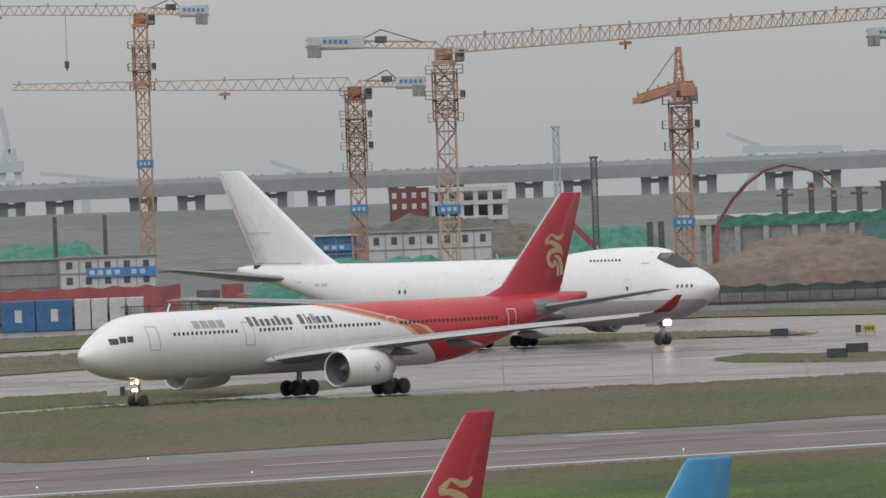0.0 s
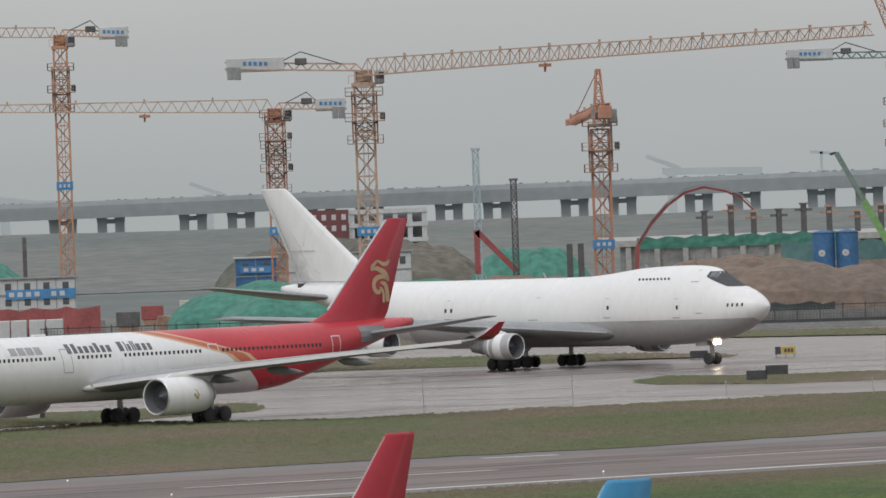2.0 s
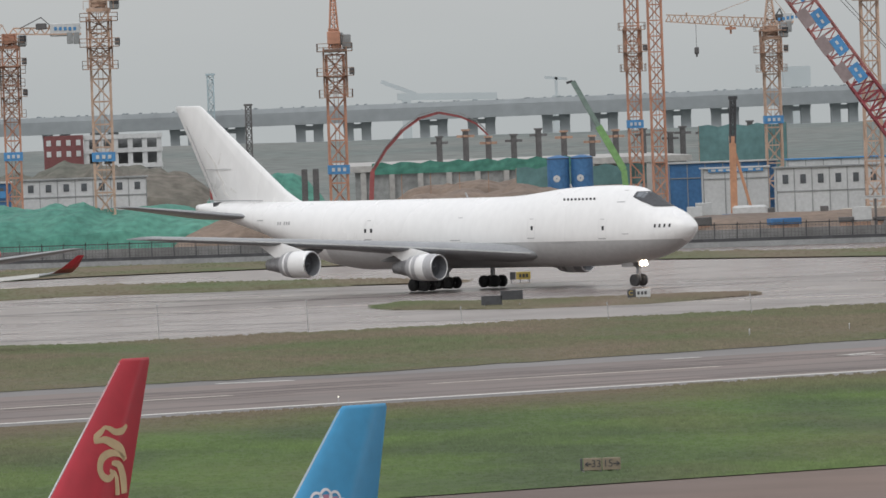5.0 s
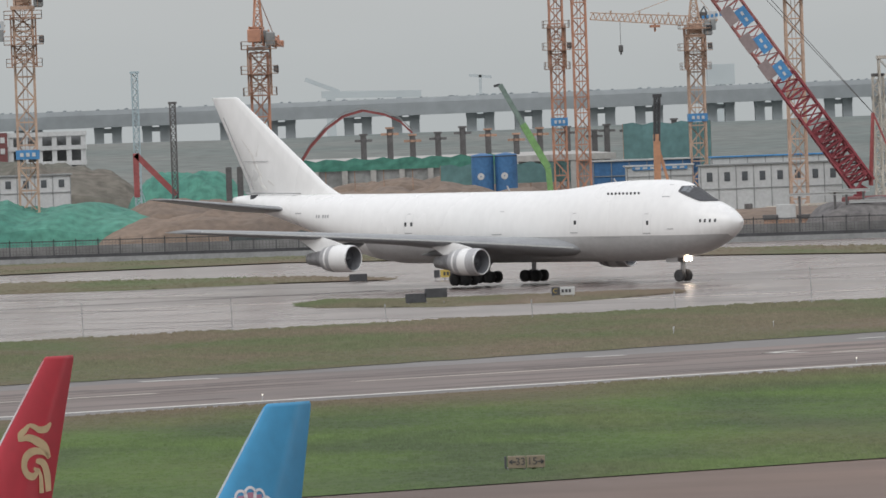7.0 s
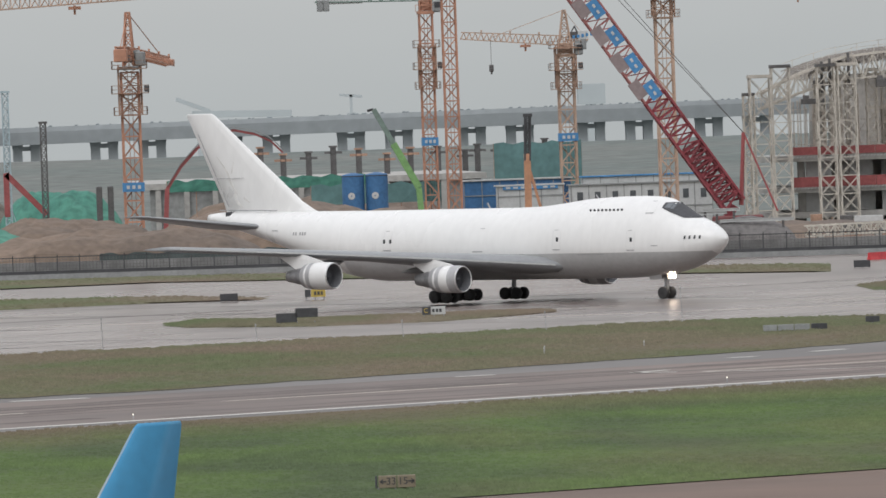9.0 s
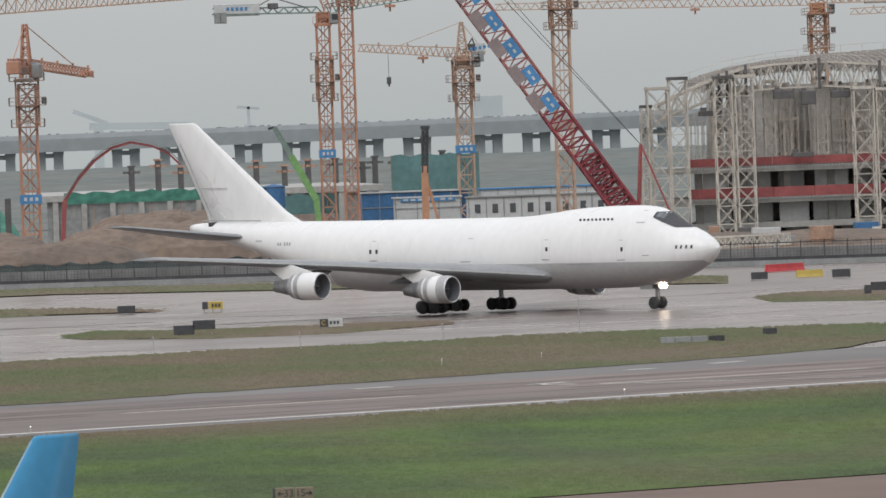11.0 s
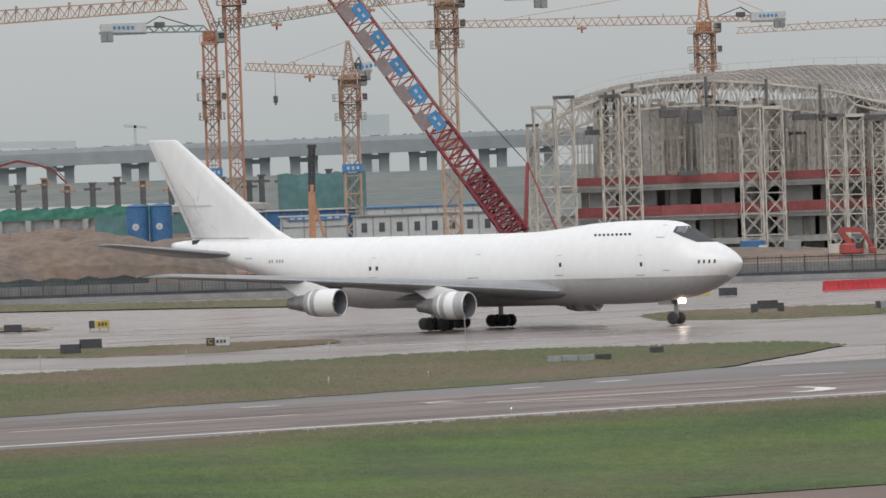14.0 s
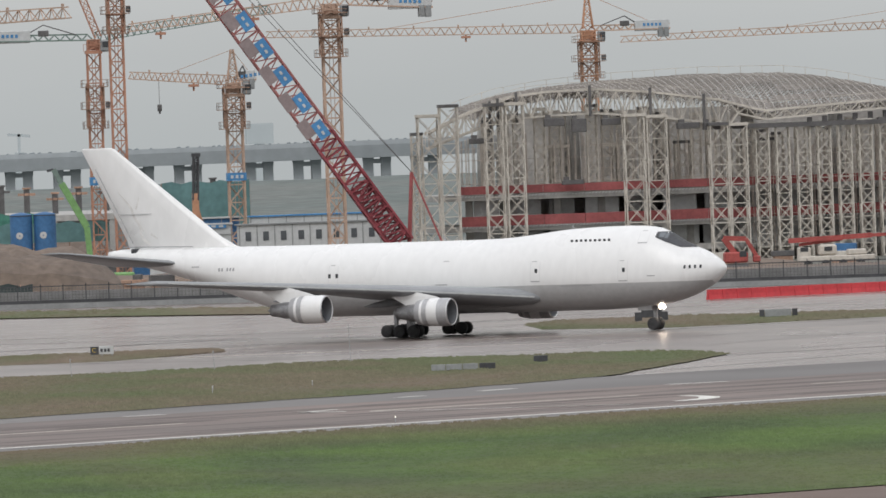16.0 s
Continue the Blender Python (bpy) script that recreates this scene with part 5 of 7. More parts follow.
box(bm, (0.6, 0, 2.5), (6.5, 3.4, 2.6), bev=0.2)
box(bm, (-2.2, -1.9, 2.7), (2.2, 1.2, 2.2), bev=0.2)
part("machine_house", bm, BRICK_RED, craw, "dusty dark red machine house")
for s in (-1, 1):
    bm = bmesh.new()
    box(bm, (0.4, s * 2.6, 0.65), (8.5, 1.2, 1.35), bev=0.4)
    part("track", bm, DARK, craw)


# ---- concourse under construction ----
HY = 1440.0
hall = thing("concourse", (132.6300, HY, 0), 0, "half-built concourse with concrete floors and an arched steel roof", "building")
HX = 132.6300
HL = 92.0

# concrete frame: floors, columns
F1, F2, F3 = 2.8100, 6.5800, 11.2000
bm = bmesh.new()
for z, th in ((F1, 0.9), (F2, 0.9), (F3, 0.9)):
    box(bm, (HL / 2 + 6, 22, z - th / 2), (HL + 4, 44, th))
part("floor_slab", bm, GREY_C, hall)
for i in range(14):
    bm = bmesh.new()
    x = 9 + i * 6.6
    box(bm, (x, 4.0, F3 / 2), (1.1, 1.1, F3 + 0.2), bev=0.08)
    part("column", bm, GREY_C, hall)
for i in range(7):
    bm = bmesh.new()
    x = 12 + i * 13.2
    loft(bm, [[(x + r * math.cos(2 * math.pi * k / 14), 8 + r * math.sin(2 * math.pi * k / 14), z) for k in range(14)] for z, r in ((F3 - 0.2, 1.25), (F3 + 7, 1.1), (F3 + 11.5, 0.9))])
    part("roof_column", bm, GREY_C, hall, "tall round concrete column", smooth=True)
for z0, lab in ((F2, "a"), (F3, "b")):
    for i in range(15):
        bm = bmesh.new()
        x = 7.5 + i * 6.15
        box(bm, (x + 3, -0.35, z0 + 0.65), (6.1, 0.12, 1.5 if lab == "a" else 1.2), bev=0.02)
        part("safety_sheet", bm, SITE_RED, hall, "red safety sheeting along the floor edge")
    bm = bmesh.new()
    for i in range(190):
        bar(bm, (7 + i * 0.5, -0.45, z0 - 0.35), (7.3 + i * 0.5, -0.45, z0 - 0.1), 0.08, 0.16)
    part("warning_tape", bm, PANEL_W, hall)
for i in range(32):
    bm = bmesh.new()
    x = 9 + (i // 2) * 5.8
    box(bm, (x + 2.5, 3.2 + (i % 5) * 0.7, (F1 + F2) / 2 - 0.45 if i % 2 else (F2 + F3) / 2 - 0.45), (3.8 + (i % 4) * 0.6, 0.4, (F2 - F1 if i % 2 else F3 - F2) - 0.94))
    part("inner_wall", bm, PANEL_W, hall)
bm = bmesh.new()
box(bm, (HL / 2 + 11.5, 38, (F3 + 12) / 2), (HL - 11, 0.5, F3 + 12))
part("back_wall", bm, mat("rear_wall_grey", (0.60, 0.575, 0.545), 0.85, vary=0.14, scale=0.12, fine=1.2), hall, "dim concrete rear wall")
for i in range(24):
    bm = bmesh.new()
    x = 8 + i * 3.9
    box(bm, (x, 3.2 + (i % 2), (F1) / 2), (2.2 + (i * 7 % 5) * 0.3, 0.3, F1 - 0.5))
    part("infill_wall", bm, GREY_C, hall)

# birdcage scaffold between the upper floor and the roof, and along the lower floors
SCAF = mat("scaffold_rusty_cream", (0.62, 0.54, 0.47), 0.7, vary=0.22, scale=0.4, fine=2.0)
random.seed(17)
for y0, x0, x1, foot, tall in ((2.0, 8, 47, F3, 9.0), (9.5, 8, 47, F3, 10.5), (6.0, 47, 104, F3, 7.6), (-0.9, 50, 104, 0.0, F3 + 7.0)):
    bm = bmesh.new()
    px = x0
    while px < x1:
        h = tall * random.uniform(0.78, 1.0)
        lean = random.uniform(-0.08, 0.08)
        bar(bm, (px, y0, foot), (px + lean, y0, foot + h), 0.085)
        bar(bm, (px, y0 + 1.5, foot), (px + lean, y0 + 1.5, foot + h), 0.085)
        if random.random() < 0.45:
            z0 = foot + random.uniform(0, h * 0.5)
            bar(bm, (px, y0, z0), (px + 2.2, y0, z0 + 3.4), 0.07)
        px += random.uniform(0.85, 1.5)
    lv = foot + 1.6
    while lv < foot + tall * 0.95:
        cuts = sorted(random.uniform(x0, x1) for q in range(4))
        for a, b in zip([x0] + cuts[1::2], cuts[::2] + [x1]):
            bar(bm, (a, y0, lv), (b, y0, lv), 0.08)
        if random.random() < 0.6:
            a = random.uniform(x0, x1 - 9)
            box(bm, (a + 4, y0 + 0.75, lv), (8, 1.4, 0.08))
        lv += 1.75
    tagged(part("scaffold", bm, SCAF, hall, "dense rusty cream tube scaffold"), kind="stuff")
# dark ring beam under the eaves and dark boxes under the arch
bm = bmesh.new()
box(bm, (78.0, -3.75, 20.0), (62, 0.5, 0.7))
part("ring_beam", bm, DARK, hall, "long dark steel beam under the eaves")
for x, z, w, h in ((21.5, 21.6, 3.0, 1.2), (25.2, 21.0, 2.2, 2.0), (30.0, 21.4, 2.8, 1.0), (41.5, 20.4, 3.4, 0.9), (45.0, 20.2, 2.6, 1.1), (24.0, 12.6, 3.2, 0.7), (10.5, 19.2, 3.4, 0.8)):
    bm = bmesh.new()
    box(bm, (x, -2.2, z), (w, 1.4, h), bev=0.06)
    box(bm, (x - w * 0.3, -2.3, z + h * 0.5 + 0.25), (w * 0.25, 1.0, 0.5))
    part("jacking_frame", bm, DARK, hall, "dark steel jacking frame under the truss")

# roof: arch truss at the front, shallow shell behind
ARCH = ((1.0, 19.6), (6.0, 22.0), (9.4, 23.5), (15.4, 25.6), (21.0, 26.15), (27.8, 26.3), (36.1, 25.6), (46.4, 24.1), (49.5, 23.2), (53.1, 22.2), (71.5, 23.3), (110, 24.4))
ax, az = [p[0] for p in ARCH], [p[1] for p in ARCH]
RIDGE = [(5.0, 21.5), (10.5, 24.2), (16.5, 25.9), (24.0, 27.0), (33.1, 27.7), (47.5, 28.2), (60.8, 28.0), (66.0, 27.4), (72.0, 26.3), (76.7, 25.0), (110, 24.6)]


def roof_z(x, k):
    """Height of the roof at x along the front, k of the way to the back."""
    lo = float(np.interp(x, ax, az))
    hi = float(np.interp(x, [p[0] for p in RIDGE], [p[1] for p in RIDGE]))
    return lo + (hi - lo) * math.sin(min(1.0, k) * math.pi * 0.5)


xs = np.linspace(3, 108, 76)
bm = bmesh.new()
prev = None
for i, x in enumerate(xs):
    t = Vector((x, -1, float(np.interp(x, ax, az))))
    d = 3.6 if x < 48 else 1.3
    low = t - Vector((0, 0, d * (0.55 + 0.45 * math.sin(min(1, x / 25) * 1.57))))
    for dy in (0, 2.2, 7.0):
        if prev:
            bar(bm, prev[0] + Vector((0, dy, 0)), t + Vector((0, dy, 0)), 0.30)
            bar(bm, prev[1] + Vector((0, dy, 0)), low + Vector((0, dy, 0)), 0.24)
            bar(bm, (prev[0] if i % 2 else prev[1]) + Vector((0, dy, 0)), (low if i % 2 else t) + Vector((0, dy, 0)), 0.14)
        bar(bm, t + Vector((0, dy, 0)), low + Vector((0, dy, 0)), 0.10)
    bar(bm, t, t + Vector((0, 2.2, 0)), 0.14)
    bar(bm, low, low + Vector((0, 2.2, 0)), 0.14)
    prev = (t, low)
part("arch_truss", bm, CREAM, hall, "pale arched front truss")
bm = bmesh.new()
NX, NY = 84, 22
grid = [[Vector((x, y * 40.8 / NY - 1, roof_z(x, y / NY) + random.uniform(-0.10, 0.10))) for y in range(NY + 1)] for x in np.linspace(10, 108, NX)]
for i in range(NX):
    for j in range(NY + 1):
        if i + 1 < NX:
            bar(bm, grid[i][j], grid[i + 1][j], 0.10)
        if j < NY:
            bar(bm, grid[i][j], grid[i][j + 1], 0.12)
            if i + 1 < NX:
                bar(bm, grid[i][j] - Vector((0, 0, 1.4)), grid[i + 1][j + 1], 0.08)
                bar(bm, grid[i + 1][j], grid[i][j + 1] - Vector((0, 0, 1.4)), 0.08)
tagged(part("roof_grid", bm, ROOF_STEEL, hall, "weathered steel roof grid"), kind="stuff")
bm = bmesh.new()
for i in range(NX - 1):
    for j in range(NY):
        if noise.noise(Vector((i * 0.13, j * 0.35, 4))) > 0.16:
            q = [grid[i][j], grid[i + 1][j], grid[i + 1][j + 1], grid[i][j + 1]]
            f0 = [bm.verts.new(v - Vector((0, 0, 0.35))) for v in q]
            bm.faces.new(f0)
tagged(part("roof_deck", bm, mat("roof_deck_grey", (0.30, 0.275, 0.25), 0.8, vary=0.16, scale=0.2, fine=1.5), hall, "patchy grey-brown roof decking"), kind="stuff")
bm = bmesh.new()
for i, x in enumerate(np.linspace(10, 108, 60)):
    z = roof_z(x, 0.95) if i % 2 else roof_z(x, 0.0)
    y = 39 if i % 2 else -1
    bar(bm, (x, y, z), (x, y, z + 1.2), 0.08)
for k in (0.0, 0.95):
    pr = None
    for x in np.linspace(10, 108, 30):
        p = Vector((x, k * 40 - 1, roof_z(x, k) + 1.15))
        if pr:
            bar(bm, pr, p, 0.07)
        pr = p
tagged(part("guard_rail", bm, CREAM, hall), kind="stuff")
# temporary lattice towers under the roof
TOWERS = [(2.4200, 22.9600, 3.0), (5.5100, 24.3500, 2.6), (12.2200, 24.2800, 2.5), (15.3200, 24.3300, 2.6),
          (33.0300, 22.0400, 2.9), (36.3900, 21.7500, 2.9), (45.6400, 20.2500, 2.6), (48.5100, 20.1500, 2.6)]
BACK = [(0.9100 + 0.0, 20.3500, 1.6)] + [(52.3800 + i * 3.1, 19.6 + i * 0.1, 1.9) for i in range(13)]
INNER = [(x, F3 + 6.6, 2.2) for x in (20.5, 23.2, 30.5, 33.0, 51.0, 54.0, 41.5)]
REAR = [(12 + i * 2.6, float(np.interp(12 + i * 2.6, ax, az)) - 2.6 - 0.6 * (i % 3), 1.5) for i in range(37)]
for (x, z, w), y, foot in [(q, -4.5, 0.0) for q in TOWERS] + [(q, -2.5, 0.0) for q in BACK] + [(q, 6.0, F3) for q in INNER] + [(q, 2.5 + 3 * (k % 3), F3) for k, q in enumerate(REAR)]:
    t = thing("support_tower", (HX + x, HY + y, foot), 0, "cream lattice support tower propping the steel roof", "scaffold tower", "roof support towers")
    bm = bmesh.new()
    n = max(3, int((z - foot) / (w * 1.0)))
    truss(bm, (0, 0, 0), (0, 0, z - foot), w, w, n, 0.125, up=(0, 1, 0))
    for i in range(n):
        z0, z1 = (z - foot) * i / n, (z - foot) * (i + 1) / n
        bar(bm, (-w / 2, -w / 2, z0), (w / 2, -w / 2, z1), 0.085)
        bar(bm, (w / 2, -w / 2, z0), (-w / 2, -w / 2, z1), 0.085)
    part("lattice", bm, CREAM, t)
    bm = bmesh.new()
    box(bm, (0, 0, z - foot + 0.2), (w * 1.15, w * 1.15, 0.45))
    part("cap_beam", bm, DARK if (x * 3) % 2 < 1 else CREAM, t)
for x in np.linspace(60, 108, 22):
    z = float(np.interp(x, ax, az)) - 1.6
    bm = bmesh.new()
    bar(bm, (x, 0, z), (x, 0, z - 1.1 - 0.5 * (int(x) % 2)), 0.7)
    part("bearing", bm, DARK, hall, "dark steel bearing under the eaves")
for x in (12.0, 13.2, 16, 27, 36, 44):
    z = float(np.interp(x, ax, az))
    bm = bmesh.new()
    bar(bm, (x, -1.9, z - 4), (x, -1.9, z + 0.6), 0.4)
    part("prop", bm, DARK, hall, "dark steel prop on the truss")


# ---- site clutter ----
def mound(at, size, material, label, category, seed, cap=None, kind=""):
    """An uneven heap: at = (x, y), size = (half length, half depth, height)."""
    random.seed(seed)
    bm = bmesh.new()
    nx, ny = 44, 14
    g = []
    for i in range(nx + 1):
        g.append([])
        for j in range(ny + 1):
            u, v = 2 * i / nx - 1, 2 * j / ny - 1
            k = max(0.0, 1 - max(abs(u) ** 3.2, 0)) * max(0.0, 1 - v * v)
            n = noise.fractal(Vector((u * size[0] * 0.16 + seed, v * 1.3, seed)), 1.0, 2.0, 4)
            g[-1].append(bm.verts.new((u * size[0], v * size[1], size[2] * (k ** 0.5) * (0.90 + 0.17 * n) - 0.15)))
    for i in range(nx):
        for j in range(ny):
            bm.faces.new((g[i][j], g[i + 1][j], g[i + 1][j + 1], g[i][j + 1]))
    ob = part("mound", bm, material, None)
    ob.location = (at[0], at[1], 0)
    return tagged(ob, label, category, kind=kind)


mound((60.1200, 1310), (21.2700, 16, 8.4300), EARTH, "long brown heap of dug earth", "earth mound", 3)
mound((35.3600, 1290), (20.5600, 10, 6.0000), EARTH, "lower dark earth bank behind the fence", "earth mound", 8)
mound((5.8500, 1300), (20.4800, 14, 8.0000), NET, "earth heap covered in green dust netting", "netted mound", 5)
mound((28.2000, 1325), (15.3500, 14, 7.4800), EARTH, "brown soil bank on the site", "earth mound", 12)
mound((-4.4700, 1340), (17.0800, 12, 7.7100), NET, "low bank under green netting", "netted mound", 14)
mound((32.1500, 1480), (10.2900, 12, 10.6100), NET, "green netted heap beside a crane", "netted mound", 21)
mound((-51.5600, 1420), (14.5, 12, 10.9), NET, "green netted bank behind site cabins", "netted mound", 23)
mound((-0.4700, 1500), (18.2500, 10, 8.0000), EARTH, "flat brown earth bank", "earth mound", 29)
mound((123.1400, 1380), (60, 20, 2.6), EARTH, "trodden dark ground of the building site", "earth mound", 31)
mound((118.5, 1300), (8.0, 7, 4.4), DARK_EARTH, "dark spoil heap with boards before the crawler crane", "earth mound", 53)
mound((170.6800, 1300), (70, 18, 1.2), EARTH, "rubble strewn ground before the concourse", "earth mound", 37)


def net_wall(x0, x1, y, z0, z1, label, material=NET, name="netting_screen"):
    t = thing(name, ((x0 + x1) / 2, y, 0), 0, label, "site screen", "site screens")
    L = x1 - x0
    bm = bmesh.new()
    n = max(6, int(L / 1.5))
    rows = [[bm.verts.new((-L / 2 + L * i / n, 0.10 * math.sin(i * 1.7) * (k == 1), z)) for k, z in enumerate((z0, (z0 + z1) / 2, z1 + 0.25 * math.sin(i * 2.3)))] for i in range(n + 1)]
    for a, b in zip(rows, rows[1:]):
        for k in range(2):
            bm.faces.new((a[k], b[k], b[k + 1], a[k + 1]))
    part("netting", bm, material, t)
    bm = bmesh.new()
    for i in range(0, n + 1, 3):
        bar(bm, (-L / 2 + L * i / n, 0.4, 0), (-L / 2 + L * i / n, 0.4, z1), 0.14)
    part("post", bm, RUST, t)


net_wall(51.0900, 83.6200, 1560, 8.3700, 10.1800, "green dust netting screen across the site")
net_wall(105.3300, 119.6300, 1585, 6.3300, 14.2300, "tall teal netting behind a crane", TEAL)
net_wall(32.2200, 66.6500, 1262, 0.05, 2.6300, "dark dusty screen at the foot of the earth heap", mat("dark_screen", (0.075, 0.098, 0.098), 0.9, vary=0.2, scale=0.1, fine=0.8), "dark_screen")
net_wall(71.2900, 91.3400, 1500, 5.9600, 9.0100, "teal netting along the excavation", TEAL)


def cabin(x0, x1, y, z0, z1, storeys, label, wall, roof, sign=None, glazed=True):
    t = thing("site_cabin", ((x0 + x1) / 2, y, 0), 0, label, "site cabin", "site cabins")
    L = x1 - x0
    bm = bmesh.new()
    box(bm, (0, 2.5, (z1 + 0) / 2), (L, 5, z1), bev=0.05)
    part("wall", bm, wall, t)
    bm = bmesh.new()
    box(bm, (0, 2.5, z1 + 0.1), (L + 0.6, 5.6, 0.22))
    part("roof", bm, roof, t)
    H = (z1 - z0) / storeys
    first = None
    n = max(2, int(L / 2.6))
    for s in range(storeys):
        for i in range(n if glazed else 0):
            x, z = -L / 2 + L * (i + 0.5) / n, z0 + H * (s + 0.52)
            if first is None:
                bm = bmesh.new()
                box(bm, (0, 0, 0), (0.85, 0.08, min(1.35, H * 0.45)))
                first = part("window", bm, mat("cabin_glass", (0.10, 0.11, 0.12), 0.3, vary=0.15, scale=1.0, fine=5.0), t)
                first.location = (x, -0.03, z)
            else:
                share("window", first, t, x, -0.03, z)
    bm = bmesh.new()
    for i in range(n + 1):
        x = -L / 2 + L * i / n
        bar(bm, (x, -0.04, 0), (x, -0.04, z1), 0.12)
    for s in range(storeys + 1):
        bar(bm, (-L / 2, -0.05, z0 + H * s), (L / 2, -0.05, z0 + H * s), 0.14)
    part("frame", bm, BLOCK_GREY, t)
    if sign:
        bm = bmesh.new()
        box(bm, (sign[0], -0.2, sign[1]), (sign[2], 0.1, sign[3]))
        p = part("sign_board", bm, SIGN_BLUE, t, "blue sign board")
        for i in range(int(sign[2] / 1.2)):
            if i % 5 != 4:
                bm = bmesh.new()
                box(bm, (sign[0] - sign[2] / 2 + 0.8 + i * 1.15, -0.27, sign[1]), (0.7, 0.05, sign[3] * 0.5))
                part("writing_bar", bm, PANEL_W, p)
    return t


cabin(106.9500, 127.9200, 1440, 4.5, 7.95, 1, "row of white site cabins with grey windows", PANEL_W, BLOCK_GREY)
cabin(-4.7200, 13.8900, 1460, 7.4200, 9.9600, 1, "row of pale site cabins", PANEL_W, BLOCK_GREY)
cabin(-12.3900, -6.2200, 1440, 7.2200, 9.8900, 1, "blue and white site cabin", CONT_BLUE, PANEL_W, (0, 8.2200, 4.5, 1.0))
cabin(-46.4000, -33.3000, 1330, 4.6000, 8.8300, 2, "two-storey pale cabins with a blue sign band", PANEL_W, BLOCK_GREY, (1.8, 6.7500, 9.5, 1.3))
cabin(-65.5400, -46.9900, 1335, 4.9600, 8.6700, 2, "grey corrugated site shed", BLOCK_GREY, BLOCK_GREY, None, False)
cabin(96.1500, 112.9600, 1520, 6.3400, 8.6400, 1, "low shed with a pale blue roof edge", CONT_BLUE, PANEL_W, None, False)
cabin(100.1100, 110.1400, 1500, 6.2400, 7.8000, 1, "long white lettered hoarding shed", PANEL_W, PANEL_W, (0, 7.5400, 8.5, 0.6), False)
cabin(117.7800, 137.7700, 1560, 6.1700, 8.3500, 1, "white canopy shed with blue band", PANEL_W, SIGN_BLUE, None, False)


def container(x0, x1, y, z0, z1, material, label):
    t = thing("shipping_container", ((x0 + x1) / 2, y, z0), 0, label, "container", "containers")
    L, H = x1 - x0, z1 - z0
    bm = bmesh.new()
    box(bm, (0, 1.2, H / 2), (L, 2.4, H), bev=0.06)
    part("shell", bm, material, t)
    bm = bmesh.new()
    n = int(L / 0.45)
    for i in range(n):
        box(bm, (-L / 2 + L * (i + 0.5) / n, -0.03, H / 2), (L / n * 0.5, 0.07, H * 0.86))
    part("corrugation", bm, material, t)
    bm = bmesh.new()
    box(bm, (0, -0.09, H * 0.5), (min(1.2, L * 0.2), 0.04, H * 0.4))
    part("writing_bar", bm, PANEL_W, t)


for a, b, mm, lab in ((-260, -190, CONT_BLUE, "dark blue container"), (-185, -115, CONT_BLUE, "dark blue container"), (-110, -5, CONT_BLUE, "dark blue container"), (2, 62, CONT_BLUE, "dark blue container with pale marks"), (64, 128, CONT_BLUE, "dark blue container with pale marks"), (132, 160, PANEL_W, "small white container"), (162, 190, PANEL_W, "small white container"), (194, 222, PANEL_W, "small white container"), (224, 254, PANEL_W, "small white container")):
    container(-52.0600 + a * 0.0733, -52.0600 + b * 0.0733, 1265, 0.0, 3.9700, mm, lab + " by the perimeter fence")
net_wall(-76.0000, -29.3300, 1300, 0.1, 5.0000, "dusty red hoarding along the site", SITE_RED, "red_hoarding")

for k, x in enumerate((72.5900, 76.0000)):
    t = thing("storage_tank", (x, 1400, 0), 0, "blue cylindrical tank with a pale round mark", "tank", "blue tanks")
    bm = bmesh.new()
    zt = 11.0100
    loft(bm, [[(r * math.cos(2 * math.pi * i / 24), r * math.sin(2 * math.pi * i / 24), z) for i in range(24)] for z, r in ((0, 1.6), (zt - 0.15, 1.6), (zt, 1.5), (zt + 0.25, 0.3))])
    part("shell", bm, CONT_BLUE, t, smooth=False)
    bm = bmesh.new()
    turned(bm, [(0, 0.1), (0.03, 0.5), (0.05, 0.1)], (0, 0, 0), 16)
    m = part("mark", bm, PANEL_W, t)
    m.matrix_basis = pose(-0.35, -1.6, zt * 0.72, 0, 0, -90)
    for z in (0.5, zt * 0.5, zt - 0.3):
        bm = bmesh.new()
        loft(bm, [[(1.64 * math.cos(2 * math.pi * i / 24), 1.64 * math.sin(2 * math.pi * i / 24), z + dz) for i in range(24)] for dz in (0, 0.12)])
        part("hoop", bm, BLACK, t)

# podium of the next bay
pod = thing("podium", (76.4000, 1592, 0), 0, "dark unfinished concrete podium of the next bay", "podium")
bm = bmesh.new()
PW, PZ = 56.2000, 9.6400
box(bm, (0, 60, PZ - 0.5), (PW, 120, 1.0))
part("slab", bm, GREY_C, pod)
bm = bmesh.new()
box(bm, (0, 1.2, PZ / 2 - 0.5), (PW - 2, 0.5, PZ - 1))
part("wall", bm, mat("podium_grey", (0.36, 0.37, 0.365), 0.9, vary=0.2, scale=0.15, fine=1.0), pod)
for i in range(12):
    bm = bmesh.new()
    box(bm, (-PW / 2 + PW * (i + 0.5) / 12, 0.6, PZ / 2), (0.9, 0.9, PZ))
    part("column", bm, GREY_C, pod)
mound((75.3000, 1572), (23.6400, 11, 7.7500), EARTH, "brown earth bank against the podium", "earth mound", 47)
